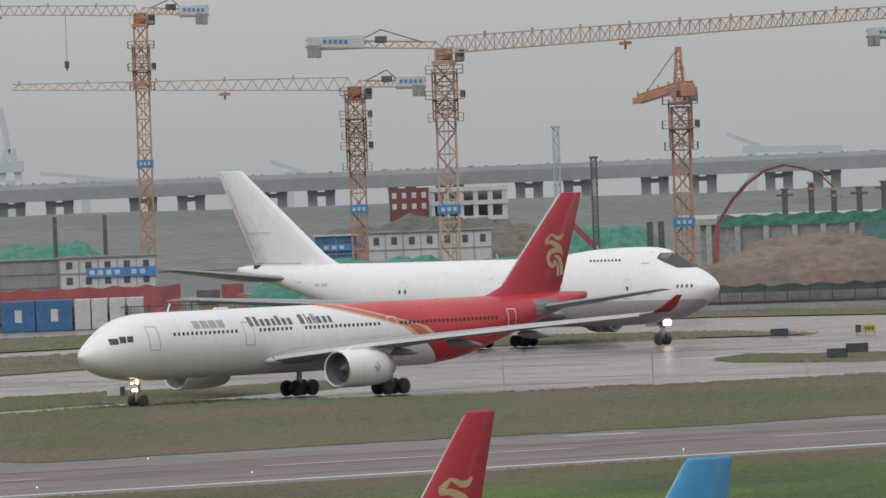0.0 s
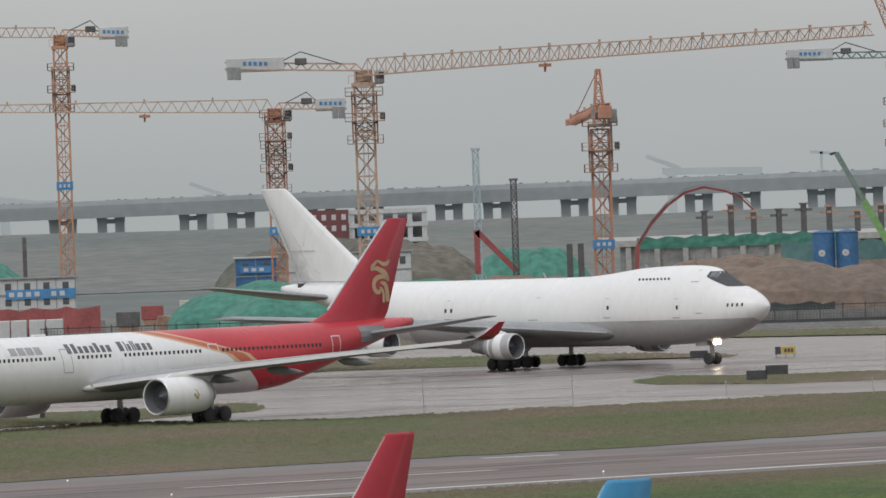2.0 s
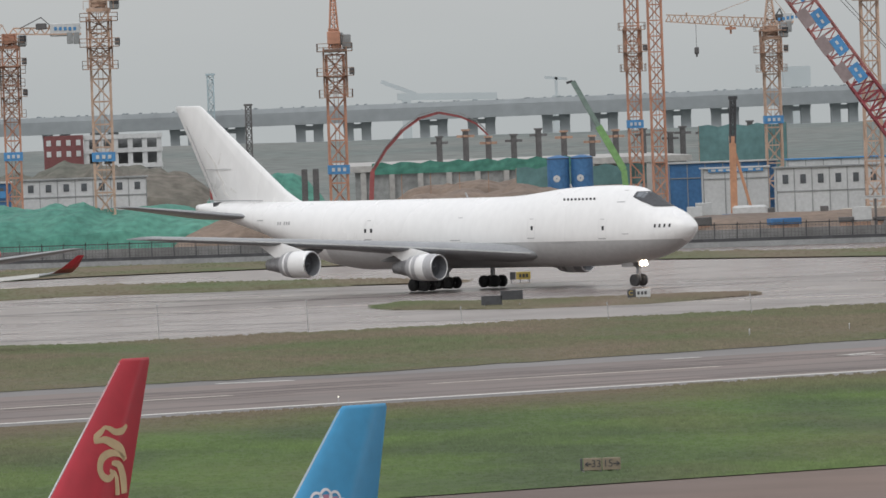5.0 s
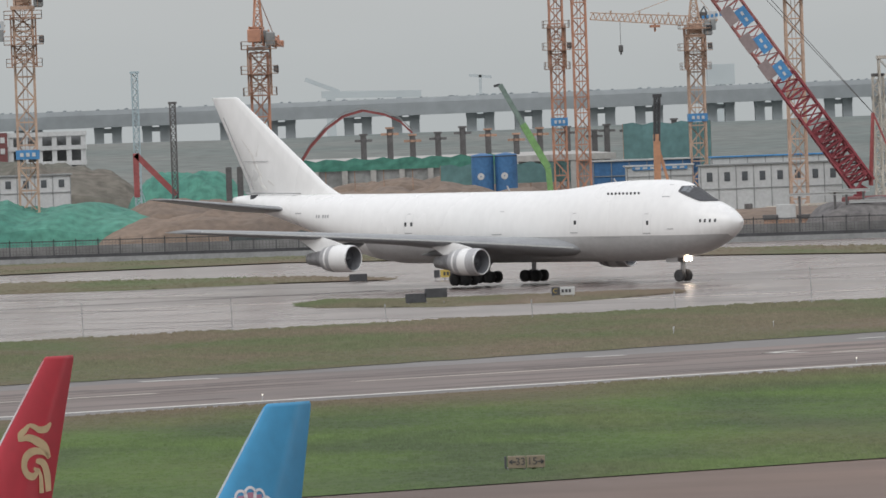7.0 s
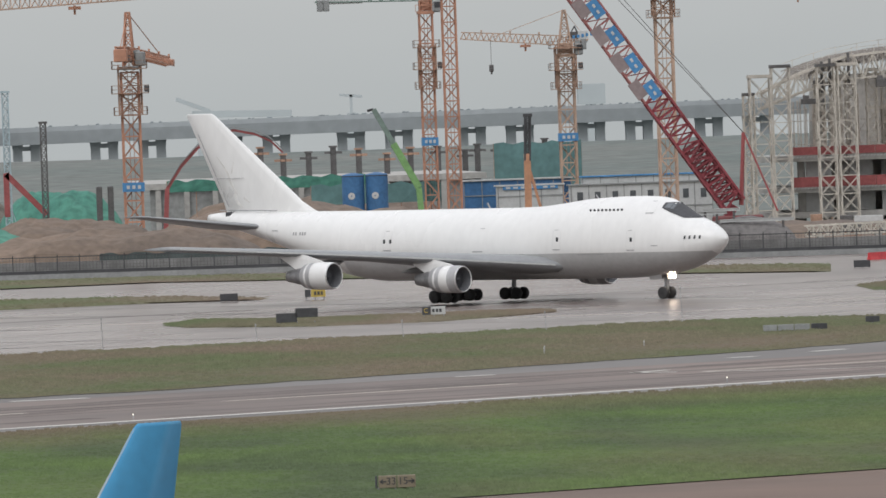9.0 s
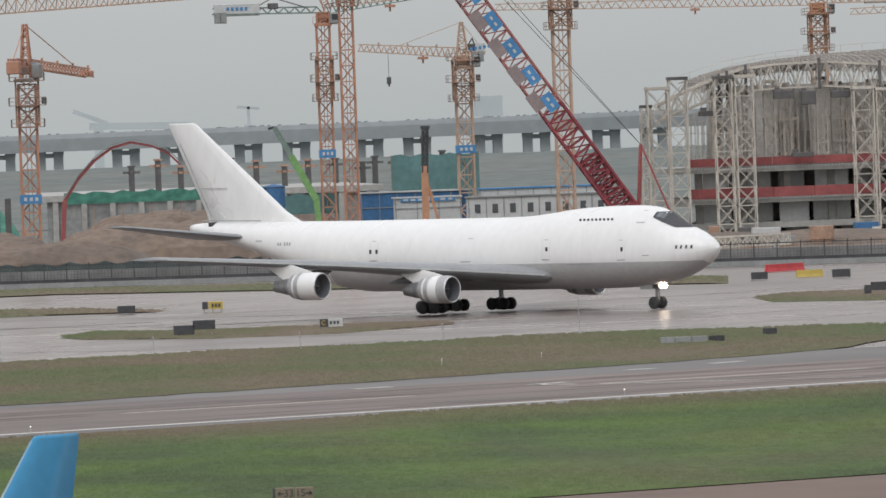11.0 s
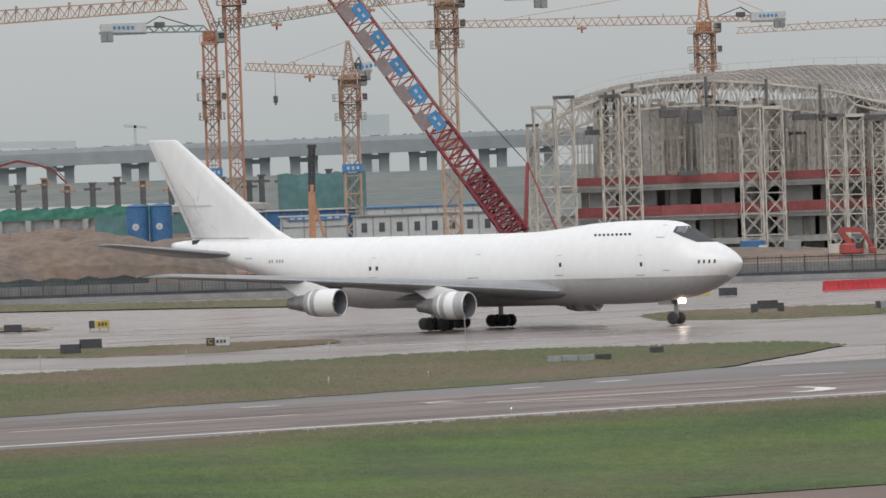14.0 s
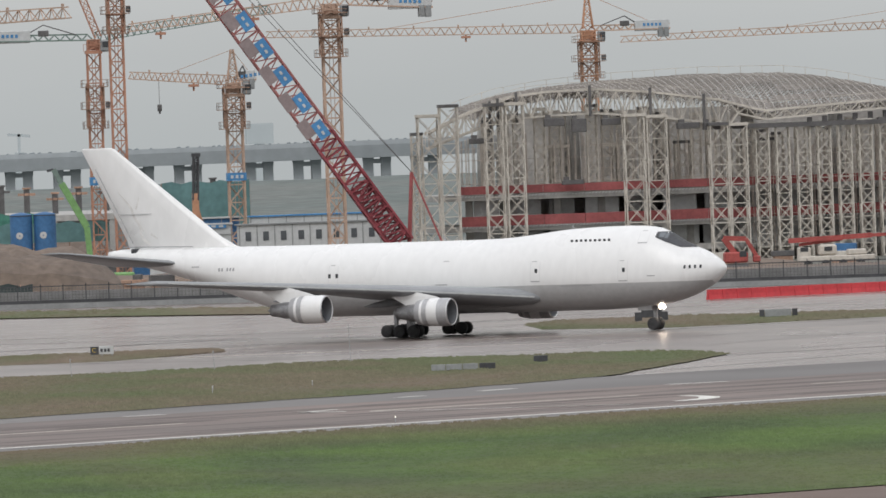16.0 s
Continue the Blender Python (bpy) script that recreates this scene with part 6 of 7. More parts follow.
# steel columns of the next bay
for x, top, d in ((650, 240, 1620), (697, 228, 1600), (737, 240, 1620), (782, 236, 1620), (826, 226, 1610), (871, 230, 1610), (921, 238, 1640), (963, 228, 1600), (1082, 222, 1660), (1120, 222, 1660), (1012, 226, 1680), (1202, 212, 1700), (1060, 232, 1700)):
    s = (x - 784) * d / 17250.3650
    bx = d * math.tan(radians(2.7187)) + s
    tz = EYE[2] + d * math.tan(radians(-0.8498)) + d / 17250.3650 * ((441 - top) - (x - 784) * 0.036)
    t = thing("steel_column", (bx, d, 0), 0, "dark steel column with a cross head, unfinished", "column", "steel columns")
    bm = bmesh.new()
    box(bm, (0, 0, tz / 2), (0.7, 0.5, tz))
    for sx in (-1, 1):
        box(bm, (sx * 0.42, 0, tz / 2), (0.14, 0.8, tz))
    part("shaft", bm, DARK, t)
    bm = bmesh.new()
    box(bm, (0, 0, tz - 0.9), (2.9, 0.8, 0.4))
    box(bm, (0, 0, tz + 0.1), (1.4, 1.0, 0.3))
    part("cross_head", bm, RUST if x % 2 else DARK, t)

# mobile crane with a green telescopic boom
mob = thing("mobile_crane", (80.85, 1380.0, 0), 0, "mobile crane with a dark and lime green boom", "crane")
o = Vector((80.85, 1380.0, 0))
p0, p1, p2 = (Vector(v) - o for v in ((80.86, 1380.0, 9.0), (77.47, 1380.0, 15.3), (74.54, 1380.0, 20.85)))
BOOM_DIR = (p2 - p1).normalized()
bm = bmesh.new()
bar(bm, p0, p1, 0.95)
part("boom_base", bm, LIME, mob)
bm = bmesh.new()
bar(bm, p1 - BOOM_DIR * 2.0, p2, 0.7)
mob_boom = part("boom_extension", bm, GREEN_STEEL, mob, "dark sliding boom section")
bm = bmesh.new()
bar(bm, (0.4, 0, 3.6), p0, 0.8)
part("boom_post", bm, LIME, mob)
bm = bmesh.new()
box(bm, (2, 0, 1.6), (9, 2.6, 1.6), bev=0.2)
box(bm, (0.5, 0, 3.0), (3, 2.4, 1.8), bev=0.2)
part("carrier", bm, LIME, mob)
for i in range(4):
    bm = bmesh.new()
    wheel(bm, (-1.4 + i * 2.2, -1.2, 0.65), 0.65, 0.5)
    part("tyre", bm, TYRE, mob)
bm = bmesh.new()
bar(bm, p2, p2 + Vector((-0.9, 0, -0.2)), 0.35)
part("boom_tip", bm, BLACK, mob_boom)

# drilling rig mast
rig = thing("drilling_rig", (97.73, 1400.0, 0), 0, "drilling rig with dark mast and yellow lower frame", "drilling rig")
zt, zm = 18.4400, 12.1100
bm = bmesh.new()
truss(bm, (0.1, 0, zm), (0.35, 0, zt), 0.75, 0.75, 12, 0.16, up=(0, 1, 0))
box(bm, (0.35, 0, zt + 0.2), (1.3, 0.9, 0.5))
part("mast", bm, BLACK, rig)
bm = bmesh.new()
bar(bm, (0, 0, 2), (0.1, 0, zm + 1), 0.95)
bar(bm, (2.5, 0, 2.5), (0.3, 0, zm - 1), 0.4)
part("leader", bm, YELLOW, rig)
bm = bmesh.new()
box(bm, (2.2, 0, 2.0), (5.0, 2.8, 2.2), bev=0.3)
part("body", bm, PANEL_W, rig)
bm = bmesh.new()
for s in (-1, 1):
    box(bm, (2, s * 1.3, 0.45), (5, 0.7, 0.9), bev=0.3)
part("track", bm, DARK, rig)

# concrete pump with its arched red boom
pump = thing("concrete_pump", (48.63, 1500.0, 0), 0, "truck pump with a red arched folding boom", "concrete pump")
o = Vector((48.63, 1500.0, 0))
pts = [Vector(v) - o for v in ((49.13, 1500.0, 9.32), (51.25, 1500.0, 12.55), (53.97, 1500.0, 15.41), (56.65, 1500.0, 17.23), (59.64, 1500.0, 17.99), (62.92, 1500.0, 17.27), (65.32, 1500.0, 16.13), (67.17, 1500.0, 14.24))]
for i, (a, b) in enumerate(zip(pts, pts[1:])):
    bm = bmesh.new()
    bar(bm, a, b, 0.42 - 0.03 * i, 0.52 - 0.04 * i)
    part("boom_section", bm, SITE_RED, pump)
bm = bmesh.new()
for a, b in zip(pts, pts[1:]):
    bar(bm, a + Vector((0, -0.4, 0.5)), b + Vector((0, -0.4, 0.5)), 0.16)
part("delivery_pipe", bm, BLOCK_GREY, pump)
bm = bmesh.new()
box(bm, (0, 0, 1.2), (9, 2.5, 2.4), bev=0.2)
bar(bm, (0, 0, 2), pts[0], 0.7)
part("truck_body", bm, SITE_RED, pump)

# slim masts and a red folding crane
for nm, b, tp, w, mm, lab in (("lattice_mast", (27.23, 1345.0, 7.46), 19.9400, 0.75, DARK, "dark rusty slender lattice mast"), ("lattice_mast", (23.05, 1400.0, 8.83), 24.5700, 0.85, PALE_BLUE, "pale blue-grey slender lattice mast")):
    t = thing(nm, (b[0], b[1], 0), 0, lab, "mast", "slender masts")
    bm = bmesh.new()
    truss(bm, (0, 0, 0), (0, 0, tp), w, w, int(tp / 0.9), 0.13, up=(0, 1, 0))
    part("lattice", bm, mm, t)
    bm = bmesh.new()
    box(bm, (0, 0, tp + 0.1), (w * 1.6, w * 1.4, 0.3))
    part("head", bm, mm, t)
    bm = bmesh.new()
    bar(bm, (0.2, 0, tp * 0.35), (2.6, 0, 0), 0.15)
    part("stay", bm, mm, t)
fold = thing("piling_rig", (24.53, 1380.0, 0), 0, "red piling rig with folded arms", "piling rig")
o = Vector((24.53, 1380.0, 0))
bm = bmesh.new()
for a, b in (((22.51, 1380.0, 6.88), (22.5, 1380.0, 13.12)), ((22.49, 1380.0, 12.96), (28.04, 1380.0, 7.07))):
    bar(bm, Vector(a) - o, Vector(b) - o, 0.8)
part("arm", bm, SITE_RED, fold)
bm = bmesh.new()
box(bm, (0, 0, 1.3), (6, 2.6, 2.7), bev=0.3)
part("body", bm, SITE_RED, fold)
for x in (97, 185):
    t = thing("steel_pile", (-49.8800 + (x - 90) * 0.0815, 1400, 0), 0, "standing dark rusty steel pile", "pile", "steel piles")
    bm = bmesh.new()
    box(bm, (0, 0, 14.3900 / 2), (0.6, 0.6, 14.3900), bev=0.08)
    part("shaft", bm, DARK, t)
for k in range(2):
    t = thing("steel_pile", (37.8300 + k * 1.7, 1468, 0), 0, "short dark steel pile", "pile", "steel piles")
    bm = bmesh.new()
    box(bm, (0, 0, 10.2400 / 2), (0.9, 0.9, 10.2400), bev=0.08)
    part("shaft", bm, DARK, t)

mound((5.4100, 1700), (24.6250, 30, 11.9000), mat("scrub_bank", (0.115, 0.125, 0.105), 0.95, vary=0.25, scale=0.05, fine=0.5, bump=0.4, tint=(0.16, 0.14, 0.12), spec=0.1), "low scrubby bank behind the site", "earth mound", 41)
# unfinished red and white block
blk = thing("unfinished_block", (2.0900, 1750, 0), 0, "small building with dark red cladding and white frame", "building")
W1 = 7.0900
W2 = 14.2000
zb, zt = 10.2100, 16.1900
bm = bmesh.new()
box(bm, (0, 4, zt / 2), (W1, 8, zt))
part("wall", bm, BRICK_RED, blk)
for i in range(4):
    for z in (0.45, 0.78):
        bm = bmesh.new()
        box(bm, (-W1 / 2 + W1 * (i + 0.5) / 4, -0.05, zb + (zt - zb) * z), (0.8, 0.12, 1.0))
        part("window", bm, PANEL_W, blk)
bm = bmesh.new()
for i in range(6):
    x = W1 / 2 + 0.6 + i * (W2 - 1.2) / 5
    box(bm, (x, 2, zt / 2), (0.9, 3, zt - 0.2))
for z in (zb + 0.2, (zb + zt) / 2, zt - 0.5):
    box(bm, (W1 / 2 + W2 / 2, 2, z), (W2, 3.4, 0.8))
part("frame", bm, PANEL_W, blk, "open white concrete frame")
bm = bmesh.new()
box(bm, (W1 / 2 + W2 / 2, 5, zt / 2), (W2 - 1, 0.4, zt - 1))
part("inner_wall", bm, BLOCK_GREY, blk)

# excavator, truck crane and rubble before the concourse
exc = thing("excavator", (167.6, 1330.0, 0), 0, "red excavator with a raised bucket arm", "excavator")
bm = bmesh.new()
bar(bm, (-0.5, 0, 2.2), (-2.2, 0, 4.6), 0.75)
bar(bm, (-2.2, 0, 4.6), (0.9, 0, 4.4), 0.65)
bar(bm, (0.9, 0, 4.4), (2.3, 0, 2.0), 0.5)
box(bm, (2.3, 0, 1.6), (1.0, 1.1, 0.9), bev=0.15)
part("arm", bm, MATS.get("dusty_red") or mat("dusty_red", (0.42, 0.085, 0.075), 0.6, vary=0.18, scale=0.4, fine=3.0), exc)
bm = bmesh.new()
box(bm, (-0.6, 0, 1.9), (3.2, 2.4, 1.5), bev=0.2)
part("house", bm, MATS["dusty_red"], exc)
bm = bmesh.new()
box(bm, (0.3, -1.22, 2.35), (1.0, 0.06, 0.8), bev=0.02)
part("cab_window", bm, GLASS, exc)
bm = bmesh.new()
for s in (-1, 1):
    box(bm, (-0.6, s * 1.1, 0.45), (3.8, 0.6, 0.9), bev=0.3)
part("track", bm, DARK, exc)
trk = thing("truck_crane", (179.57, 1320.0, 0), 0, "orange truck crane with a red boom folded down", "truck crane")
bm = bmesh.new()
bar(bm, (-6.5, 0, 4.0), (5, 0, 4.4), 0.65)
bar(bm, (5, 0, 4.4), (7.5, 0, 4.45), 0.45)
bar(bm, (-5, 0.5, 3.4), (1, 0.5, 4.0), 0.4)
part("boom", bm, mat("dusty_red", (0.42, 0.085, 0.075), 0.6, vary=0.18, scale=0.4, fine=3.0), trk)
bm = bmesh.new()
box(bm, (0, 0, 1.45), (10.5, 2.5, 0.7), bev=0.12)
box(bm, (-1.2, 0, 2.6), (2.4, 2.2, 1.5), bev=0.25)
box(bm, (-4.4, 0, 2.3), (1.7, 2.3, 1.5), bev=0.2)
box(bm, (2.8, 0, 2.2), (2.6, 2.0, 0.8), bev=0.15)
part("carrier", bm, CREAM, trk)
for x in (-4.5, -1.2):
    bm = bmesh.new()
    box(bm, (x, -1.16, 2.75), (1.1, 0.06, 0.6), bev=0.02)
    part("cab_window", bm, GLASS, trk)
for i in range(4):
    bm = bmesh.new()
    wheel(bm, (-4 + i * 2.4, -1.1, 0.62), 0.62, 0.5)
    part("tyre", bm, TYRE, trk)
for k, (px, L, w) in enumerate((("a", 12.0, 0.9), ("b", 8.0, 1.1))):
    t = thing("lattice_bundle", ((136.7500, 118.5300)[k], (1330, 1385)[k], (1.0, 1.2)[k]), 3, "pale lattice girder lying on the ground", "girder", "stored girders")
    bm = bmesh.new()
    truss(bm, (-L / 2, 0, 0.4), (L / 2, 0, 0.6), 1.4, 1.4, 12, 0.16)
    part("lattice", bm, CREAM, t)
    bm = bmesh.new()
    box(bm, (-L / 3, 0, -0.6), (0.8, 1.6, 0.9))
    box(bm, (L / 3, 0, -0.6), (0.8, 1.6, 0.9))
    part("bearer", bm, GREY_C, t)
for x, z, L in ((112.5, 4.75, 9.0), (121.0, 3.6, 10.0), (116.0, 5.1, 5.5)):
    t = thing("steel_beam", (x, 1296.0, z), 2, "pale steel beam resting on a spoil heap", "beam", "stored beams")
    bm = bmesh.new()
    for dz in (-0.16, 0.16):
        box(bm, (0, 0, dz), (L, 0.4, 0.07))
    box(bm, (0, 0, 0), (L, 0.08, 0.30))
    part("section", bm, PANEL_W, t)
    bm = bmesh.new()
    for e in (-0.35, 0.35):
        box(bm, (L * e, 0.1, -z / 2 - 0.1), (0.3, 0.3, z - 0.2))
    part("trestle", bm, DARK, t)
random.seed(5)
for k in range(110):
    x = random.uniform(-65.2800, 197.9000)
    y = random.choice((1345, 1362, 1375, 1405, 1450, 1480, 1545))
    s = (random.uniform(1.0, 4.5), random.uniform(0.8, 2.0), random.uniform(0.6, 2.2))
    t = thing("site_crate", (x, y, 0), random.uniform(-20, 20), "weathered stack of site material", "crate", "stacked material")
    bm = bmesh.new()
    box(bm, (0, 0, 0.9 + s[2] / 2), s, bev=0.06)
    part("load", bm, random.choice((PANEL_W, CONT_BLUE, BLOCK_GREY, SITE_RED, CREAM, RUST, DARK, DARK)), t)
    bm = bmesh.new()
    box(bm, (0, 0, 0.45), (s[0] * 0.85, s[1] * 0.8, 0.9))
    part("bearer", bm, RUST, t)

# ---- perimeter fence ----
FA, FB = Vector((-63.71, 1275.14)), Vector((189.97, 1181.52))
fence = thing("perimeter_fence", (FA.x, FA.y, 0), 0, "dark mesh perimeter fence on a low dark base", "fence")
fdir = (FB - FA)
FL = fdir.length
fdir.normalize()
bm = bmesh.new()
n = int(FL / 3.0)
bar(bm, (0, 0, 0.25), (fdir.x * FL, fdir.y * FL, 0.25), 0.5, 0.7)
part("base", bm, BLOCK_GREY, fence)
bm = bmesh.new()
bar(bm, (0, 1.5, 1.05), (fdir.x * FL, fdir.y * FL + 1.5, 1.05), 0.25, 2.1)
part("backing_wall", bm, mat("boundary_wall", (0.30, 0.30, 0.295), 0.85, vary=0.2, scale=0.1, fine=0.8), fence, "drab low wall behind the mesh")
bm = bmesh.new()
bar(bm, (0, 0, 0.75), (fdir.x * FL, fdir.y * FL, 0.75), 0.35, 0.5)
bar(bm, (0, 0, 2.75), (fdir.x * FL, fdir.y * FL, 2.75), 0.12)
part("rail", bm, BLACK, fence)
post = None
for i in range(n):
    if post is None:
        bm = bmesh.new()
        bar(bm, (0, 0, 0.2), (0, 0, 2.75), 0.13)
        bar(bm, (0, 0, 2.7), (0, -0.35, 3.05), 0.10)
        post = part("post", bm, BLACK, fence)
    else:
        share("post", post, fence, fdir.x * 3 * i, fdir.y * 3 * i, 0)
bm = bmesh.new()
for i in range(int(FL / 0.45)):
    p = fdir * 0.45 * i
    bar(bm, (p.x, p.y, 0.9), (p.x, p.y, 2.7), 0.045)
for z in (1.2, 1.6, 2.0, 2.4):
    bar(bm, (0, 0, z), (fdir.x * FL, fdir.y * FL, z), 0.03)
tagged(part("mesh", bm, DARK, fence), kind="stuff")
sheet("site_road", [tuple(v) for v in (FA + Vector((-30, 6)), FB + Vector((60, 6)), FB + Vector((60, 300)), FA + Vector((-60, 300)))], 0.0, mat("site_mud", (0.15, 0.135, 0.12), 0.9, vary=0.2, scale=0.05, fine=0.4, tint=(0.11, 0.12, 0.10)), "muddy trodden ground of the building site")

# ---- viaduct ----
VY = 2600.0
v0, v1 = -420.0, 760.0
VT, VB = 20.1700, 15.5000
via = thing("viaduct", ((v0 + v1) / 2, VY, 0), 0, "long grey concrete road viaduct on paired piers", "bridge")
via.matrix_world = pose((v0 + v1) / 2, VY, 0.65, 0, -0.25, 0)  # a slight rise to the east
bm = bmesh.new()
L = v1 - v0
loft(bm, [[(x, -7, VT - 1.2), (x, 7, VT - 1.2), (x, 6.8, VT - 2.0), (x, 6.0, VB), (x, -6.0, VB), (x, -6.8, VT - 2.0)] for x in (-L / 2, L / 2)])
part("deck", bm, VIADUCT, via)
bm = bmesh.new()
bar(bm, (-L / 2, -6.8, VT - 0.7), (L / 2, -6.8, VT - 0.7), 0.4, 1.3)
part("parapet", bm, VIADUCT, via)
bm = bmesh.new()
random.seed(9)
for i in range(int(L / 2.2)):
    x = random.uniform(-L / 2, L / 2)
    s = random.uniform(0.15, 0.5)
    bmesh.ops.create_icosphere(bm, subdivisions=1, radius=s, matrix=pose(x, -6.3, VT + 0.15 * s) @ Matrix.Diagonal((1.3, 0.8, 0.6, 1)))
# planting colour is greyed by haze like the deck
tagged(part("planting", bm, mat("parapet_planting_hazed", (0.26, 0.295, 0.305), 0.95, vary=0.15, scale=0.2, fine=1.0), via), kind="stuff")
u0, um = -105.8500 - (v0 + v1) / 2, 0.1506
pier = None
for k in range(-6, 16):
    for first in (20, 105):
        x = u0 + um * (first + 234.5 * k - 1.3 * k * k)
        if abs(x) > L / 2:
            continue
        if pier is None:
            bm = bmesh.new()
            for s in (-1, 1):
                loft(bm, [[(s * 2.35 + a * w, q * 1.6, z) for a, q in ((-1, -1), (1, -1), (1, 1), (-1, 1))] for z, w in ((-3.5, 1.3), (VB - 1.6, 1.25), (VB - 0.5, 1.4), (VB + 0.3, 1.45))])
            box(bm, (0, 0, VB - 1.0), (4, 2.2, 1.2))
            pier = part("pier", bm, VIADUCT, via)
            pier.location = (x, 0, 0)
        else:
            share("pier", pier, via, x, 0, 0)
# green bank before the viaduct
bm = bmesh.new()
BT = 11.6
g = []
for i in range(121):
    x = v0 + (v1 - v0) * i / 120
    n1 = noise.noise(Vector((x * 0.02, 3, 0)))
    g.append([bm.verts.new((x, yy, z * (1 + 0.05 * n1))) for yy, z in ((2050, 0.02), (2180, BT * 0.45), (2330, BT * 0.8), (2450, BT), (2560, BT * 0.9), (2590, -0.3))])
for a, b in zip(g, g[1:]):
    for k in range(5):
        bm.faces.new((a[k], b[k], b[k + 1], a[k + 1]))
tagged(part("embankment", bm, LAND, smooth=True), "hazy green-grey embankment below the viaduct", "embankment", kind="structure")
sheet("water", ((-1800, 2640), (2200, 2640), (2590, 4890), (-2190, 4890)), -0.02, WATER, "pale sea beyond the viaduct")

# distant shapes above the viaduct
def far_shape(x, y, pts, label, name="distant_crane"):
    t = thing(name, (x, y, 0), 0, label, "distant shape", "distant shapes")
    bm = bmesh.new()
    for a, b, w in pts:
        bar(bm, (a[0], 0, a[1]), (b[0], 0, b[1]), w)
    part("silhouette", bm, FAR, t)


u = 0.2493
for t_x, zz, pts, lab in ((-170.3100, 22.4300, (((-4, 0), (-1, 14), 3.0), ((4, 0), (1, 14), 3.0), ((0, 12), (-3.5, 32), 2.6), ((-6, 6), (6, 6), 5.0)), "hazy dockside crane far off"),
                          (-137.4000, 21.2100, (((-20, 4), (12, 0), 1.6), ((-4, 0), (30, -1), 2.0)), "hazy slanting boom far off"),
                          (-47.6100, 21.7200, (((-8, 5), (8, -1), 1.6),), "hazy slanting boom far off"),
                          (157.0300, 23.5900, (((-11, 8), (4, 2), 1.8), ((-4, 1), (40, 0), 3.0)), "hazy ship outline far off"),
                          (329.7300, 23.3200, (((-6, 4), (6, 4), 9.0),), "hazy block far off"),
                          (223.3800, 22.8900, (((0, 0), (0, 8), 1.2), ((-5, 8), (5, 7), 1.2)), "hazy tower crane far off")):
    far_shape(t_x, 4300, [((a[0], a[1] + zz), (b[0], b[1] + zz), w) for a, b, w in pts] + [((0, 0), (0, zz), 4.0)], lab)


# ---- airfield signs, lamps, barriers ----
def field_sign(at, w, h, cells, label, legs=0.35):
    """cells: (start, end, material) as fractions of the width, and a step up where there is one."""
    t = thing("airfield_sign", (at[0], at[1], 0), 0, label, "airfield sign", "airfield signs")
    for a, b, mm, *step in cells:
        bm = bmesh.new()
        box(bm, (w * ((a + b) / 2 - 0.5), 0, legs + h / 2 + sum(step)), (w * (b - a) - 0.02, 0.25, h), bev=0.02)
        part("panel", bm, mm, t)
    for s in (-0.42, 0, 0.42):
        bm = bmesh.new()
        bar(bm, (s * w, 0, -0.1), (s * w, 0, legs + 0.05), 0.1)
        part("leg", bm, STEEL, t)
    return t


def words(parent, text, size, x, y, z, material, name="letters"):
    c = bpy.data.curves.new(name, "FONT")
    c.body, c.size, c.align_x, c.align_y, c.extrude = text, size, "CENTER", "CENTER", 0.01
    tmp = new("tmp", c)
    me = bpy.data.meshes.new_from_object(tmp.evaluated_get(bpy.context.evaluated_depsgraph_get()))
    bpy.data.objects.remove(tmp)
    me.materials.clear()
    me.materials.append(material)
    ob = new(name, me)
    ob.parent = parent
    ob.matrix_basis = pose(x, y, z, 90, 0, 0)
    return ob


SIGN_TAN = mat("sign_tan", (0.25, 0.205, 0.145), 0.6, vary=0.1, scale=0.8, fine=4.0)
s = field_sign((26.94, 488.92), 2.05, 0.62, ((0, 0.06, BLACK), (0.08, 0.53, SIGN_TAN), (0.545, 1, SIGN_TAN)), "weathered tan runway sign reading 33 and 15 with arrows", 0.1)
words(s, "33", 0.52, -0.22, -0.14, 0.42, BLACK)
words(s, "15", 0.52, 0.38, -0.14, 0.42, BLACK)
for x0, d in ((-0.62, -1), (0.80, 1)):
    bm = bmesh.new()
    bar(bm, (x0 - d * 0.16, -0.14, 0.42), (x0 + d * 0.14, -0.14, 0.42), 0.03, 0.06)
    bar(bm, (x0 + d * 0.15, -0.14, 0.42), (x0, -0.14, 0.53), 0.03, 0.05)
    bar(bm, (x0 + d * 0.15, -0.14, 0.42), (x0, -0.14, 0.31), 0.03, 0.05)
    part("arrow", bm, BLACK, s)
s = field_sign((54.43, 911.95), 2.2, 0.75, ((0, 0.36, BLACK), (0.38, 1, PANEL_W)), "black and white taxiway sign on the island", 0.25)
words(s, "C", 0.6, -0.75, -0.14, 0.63, SIGN_YELLOW)
bm = bmesh.new()
for x in (-0.05, 0.3, 0.62):
    box(bm, (x, -0.14, 0.63), (0.22, 0.02, 0.3))
part("writing_bar", bm, BLACK, s)
s = field_sign((48.86, 1027.6), 2.2, 0.8, ((0, 0.28, BLACK), (0.3, 1, SIGN_YELLOW)), "black and yellow taxiway sign in the grass", 0.25)
bm = bmesh.new()
for x in (0.0, 0.35, 0.7):
    box(bm, (x, -0.14, 0.65), (0.24, 0.02, 0.36))
part("writing_bar", bm, BLACK, s)
field_sign((77.3, 797.74), 5.3, 0.5, ((0, 0.22, BLOCK_GREY), (0.23, 0.48, BLOCK_GREY), (0.49, 0.73, BLOCK_GREY), (0.75, 1, BLACK)), "long sign row of pale panels and one black", 0.15)
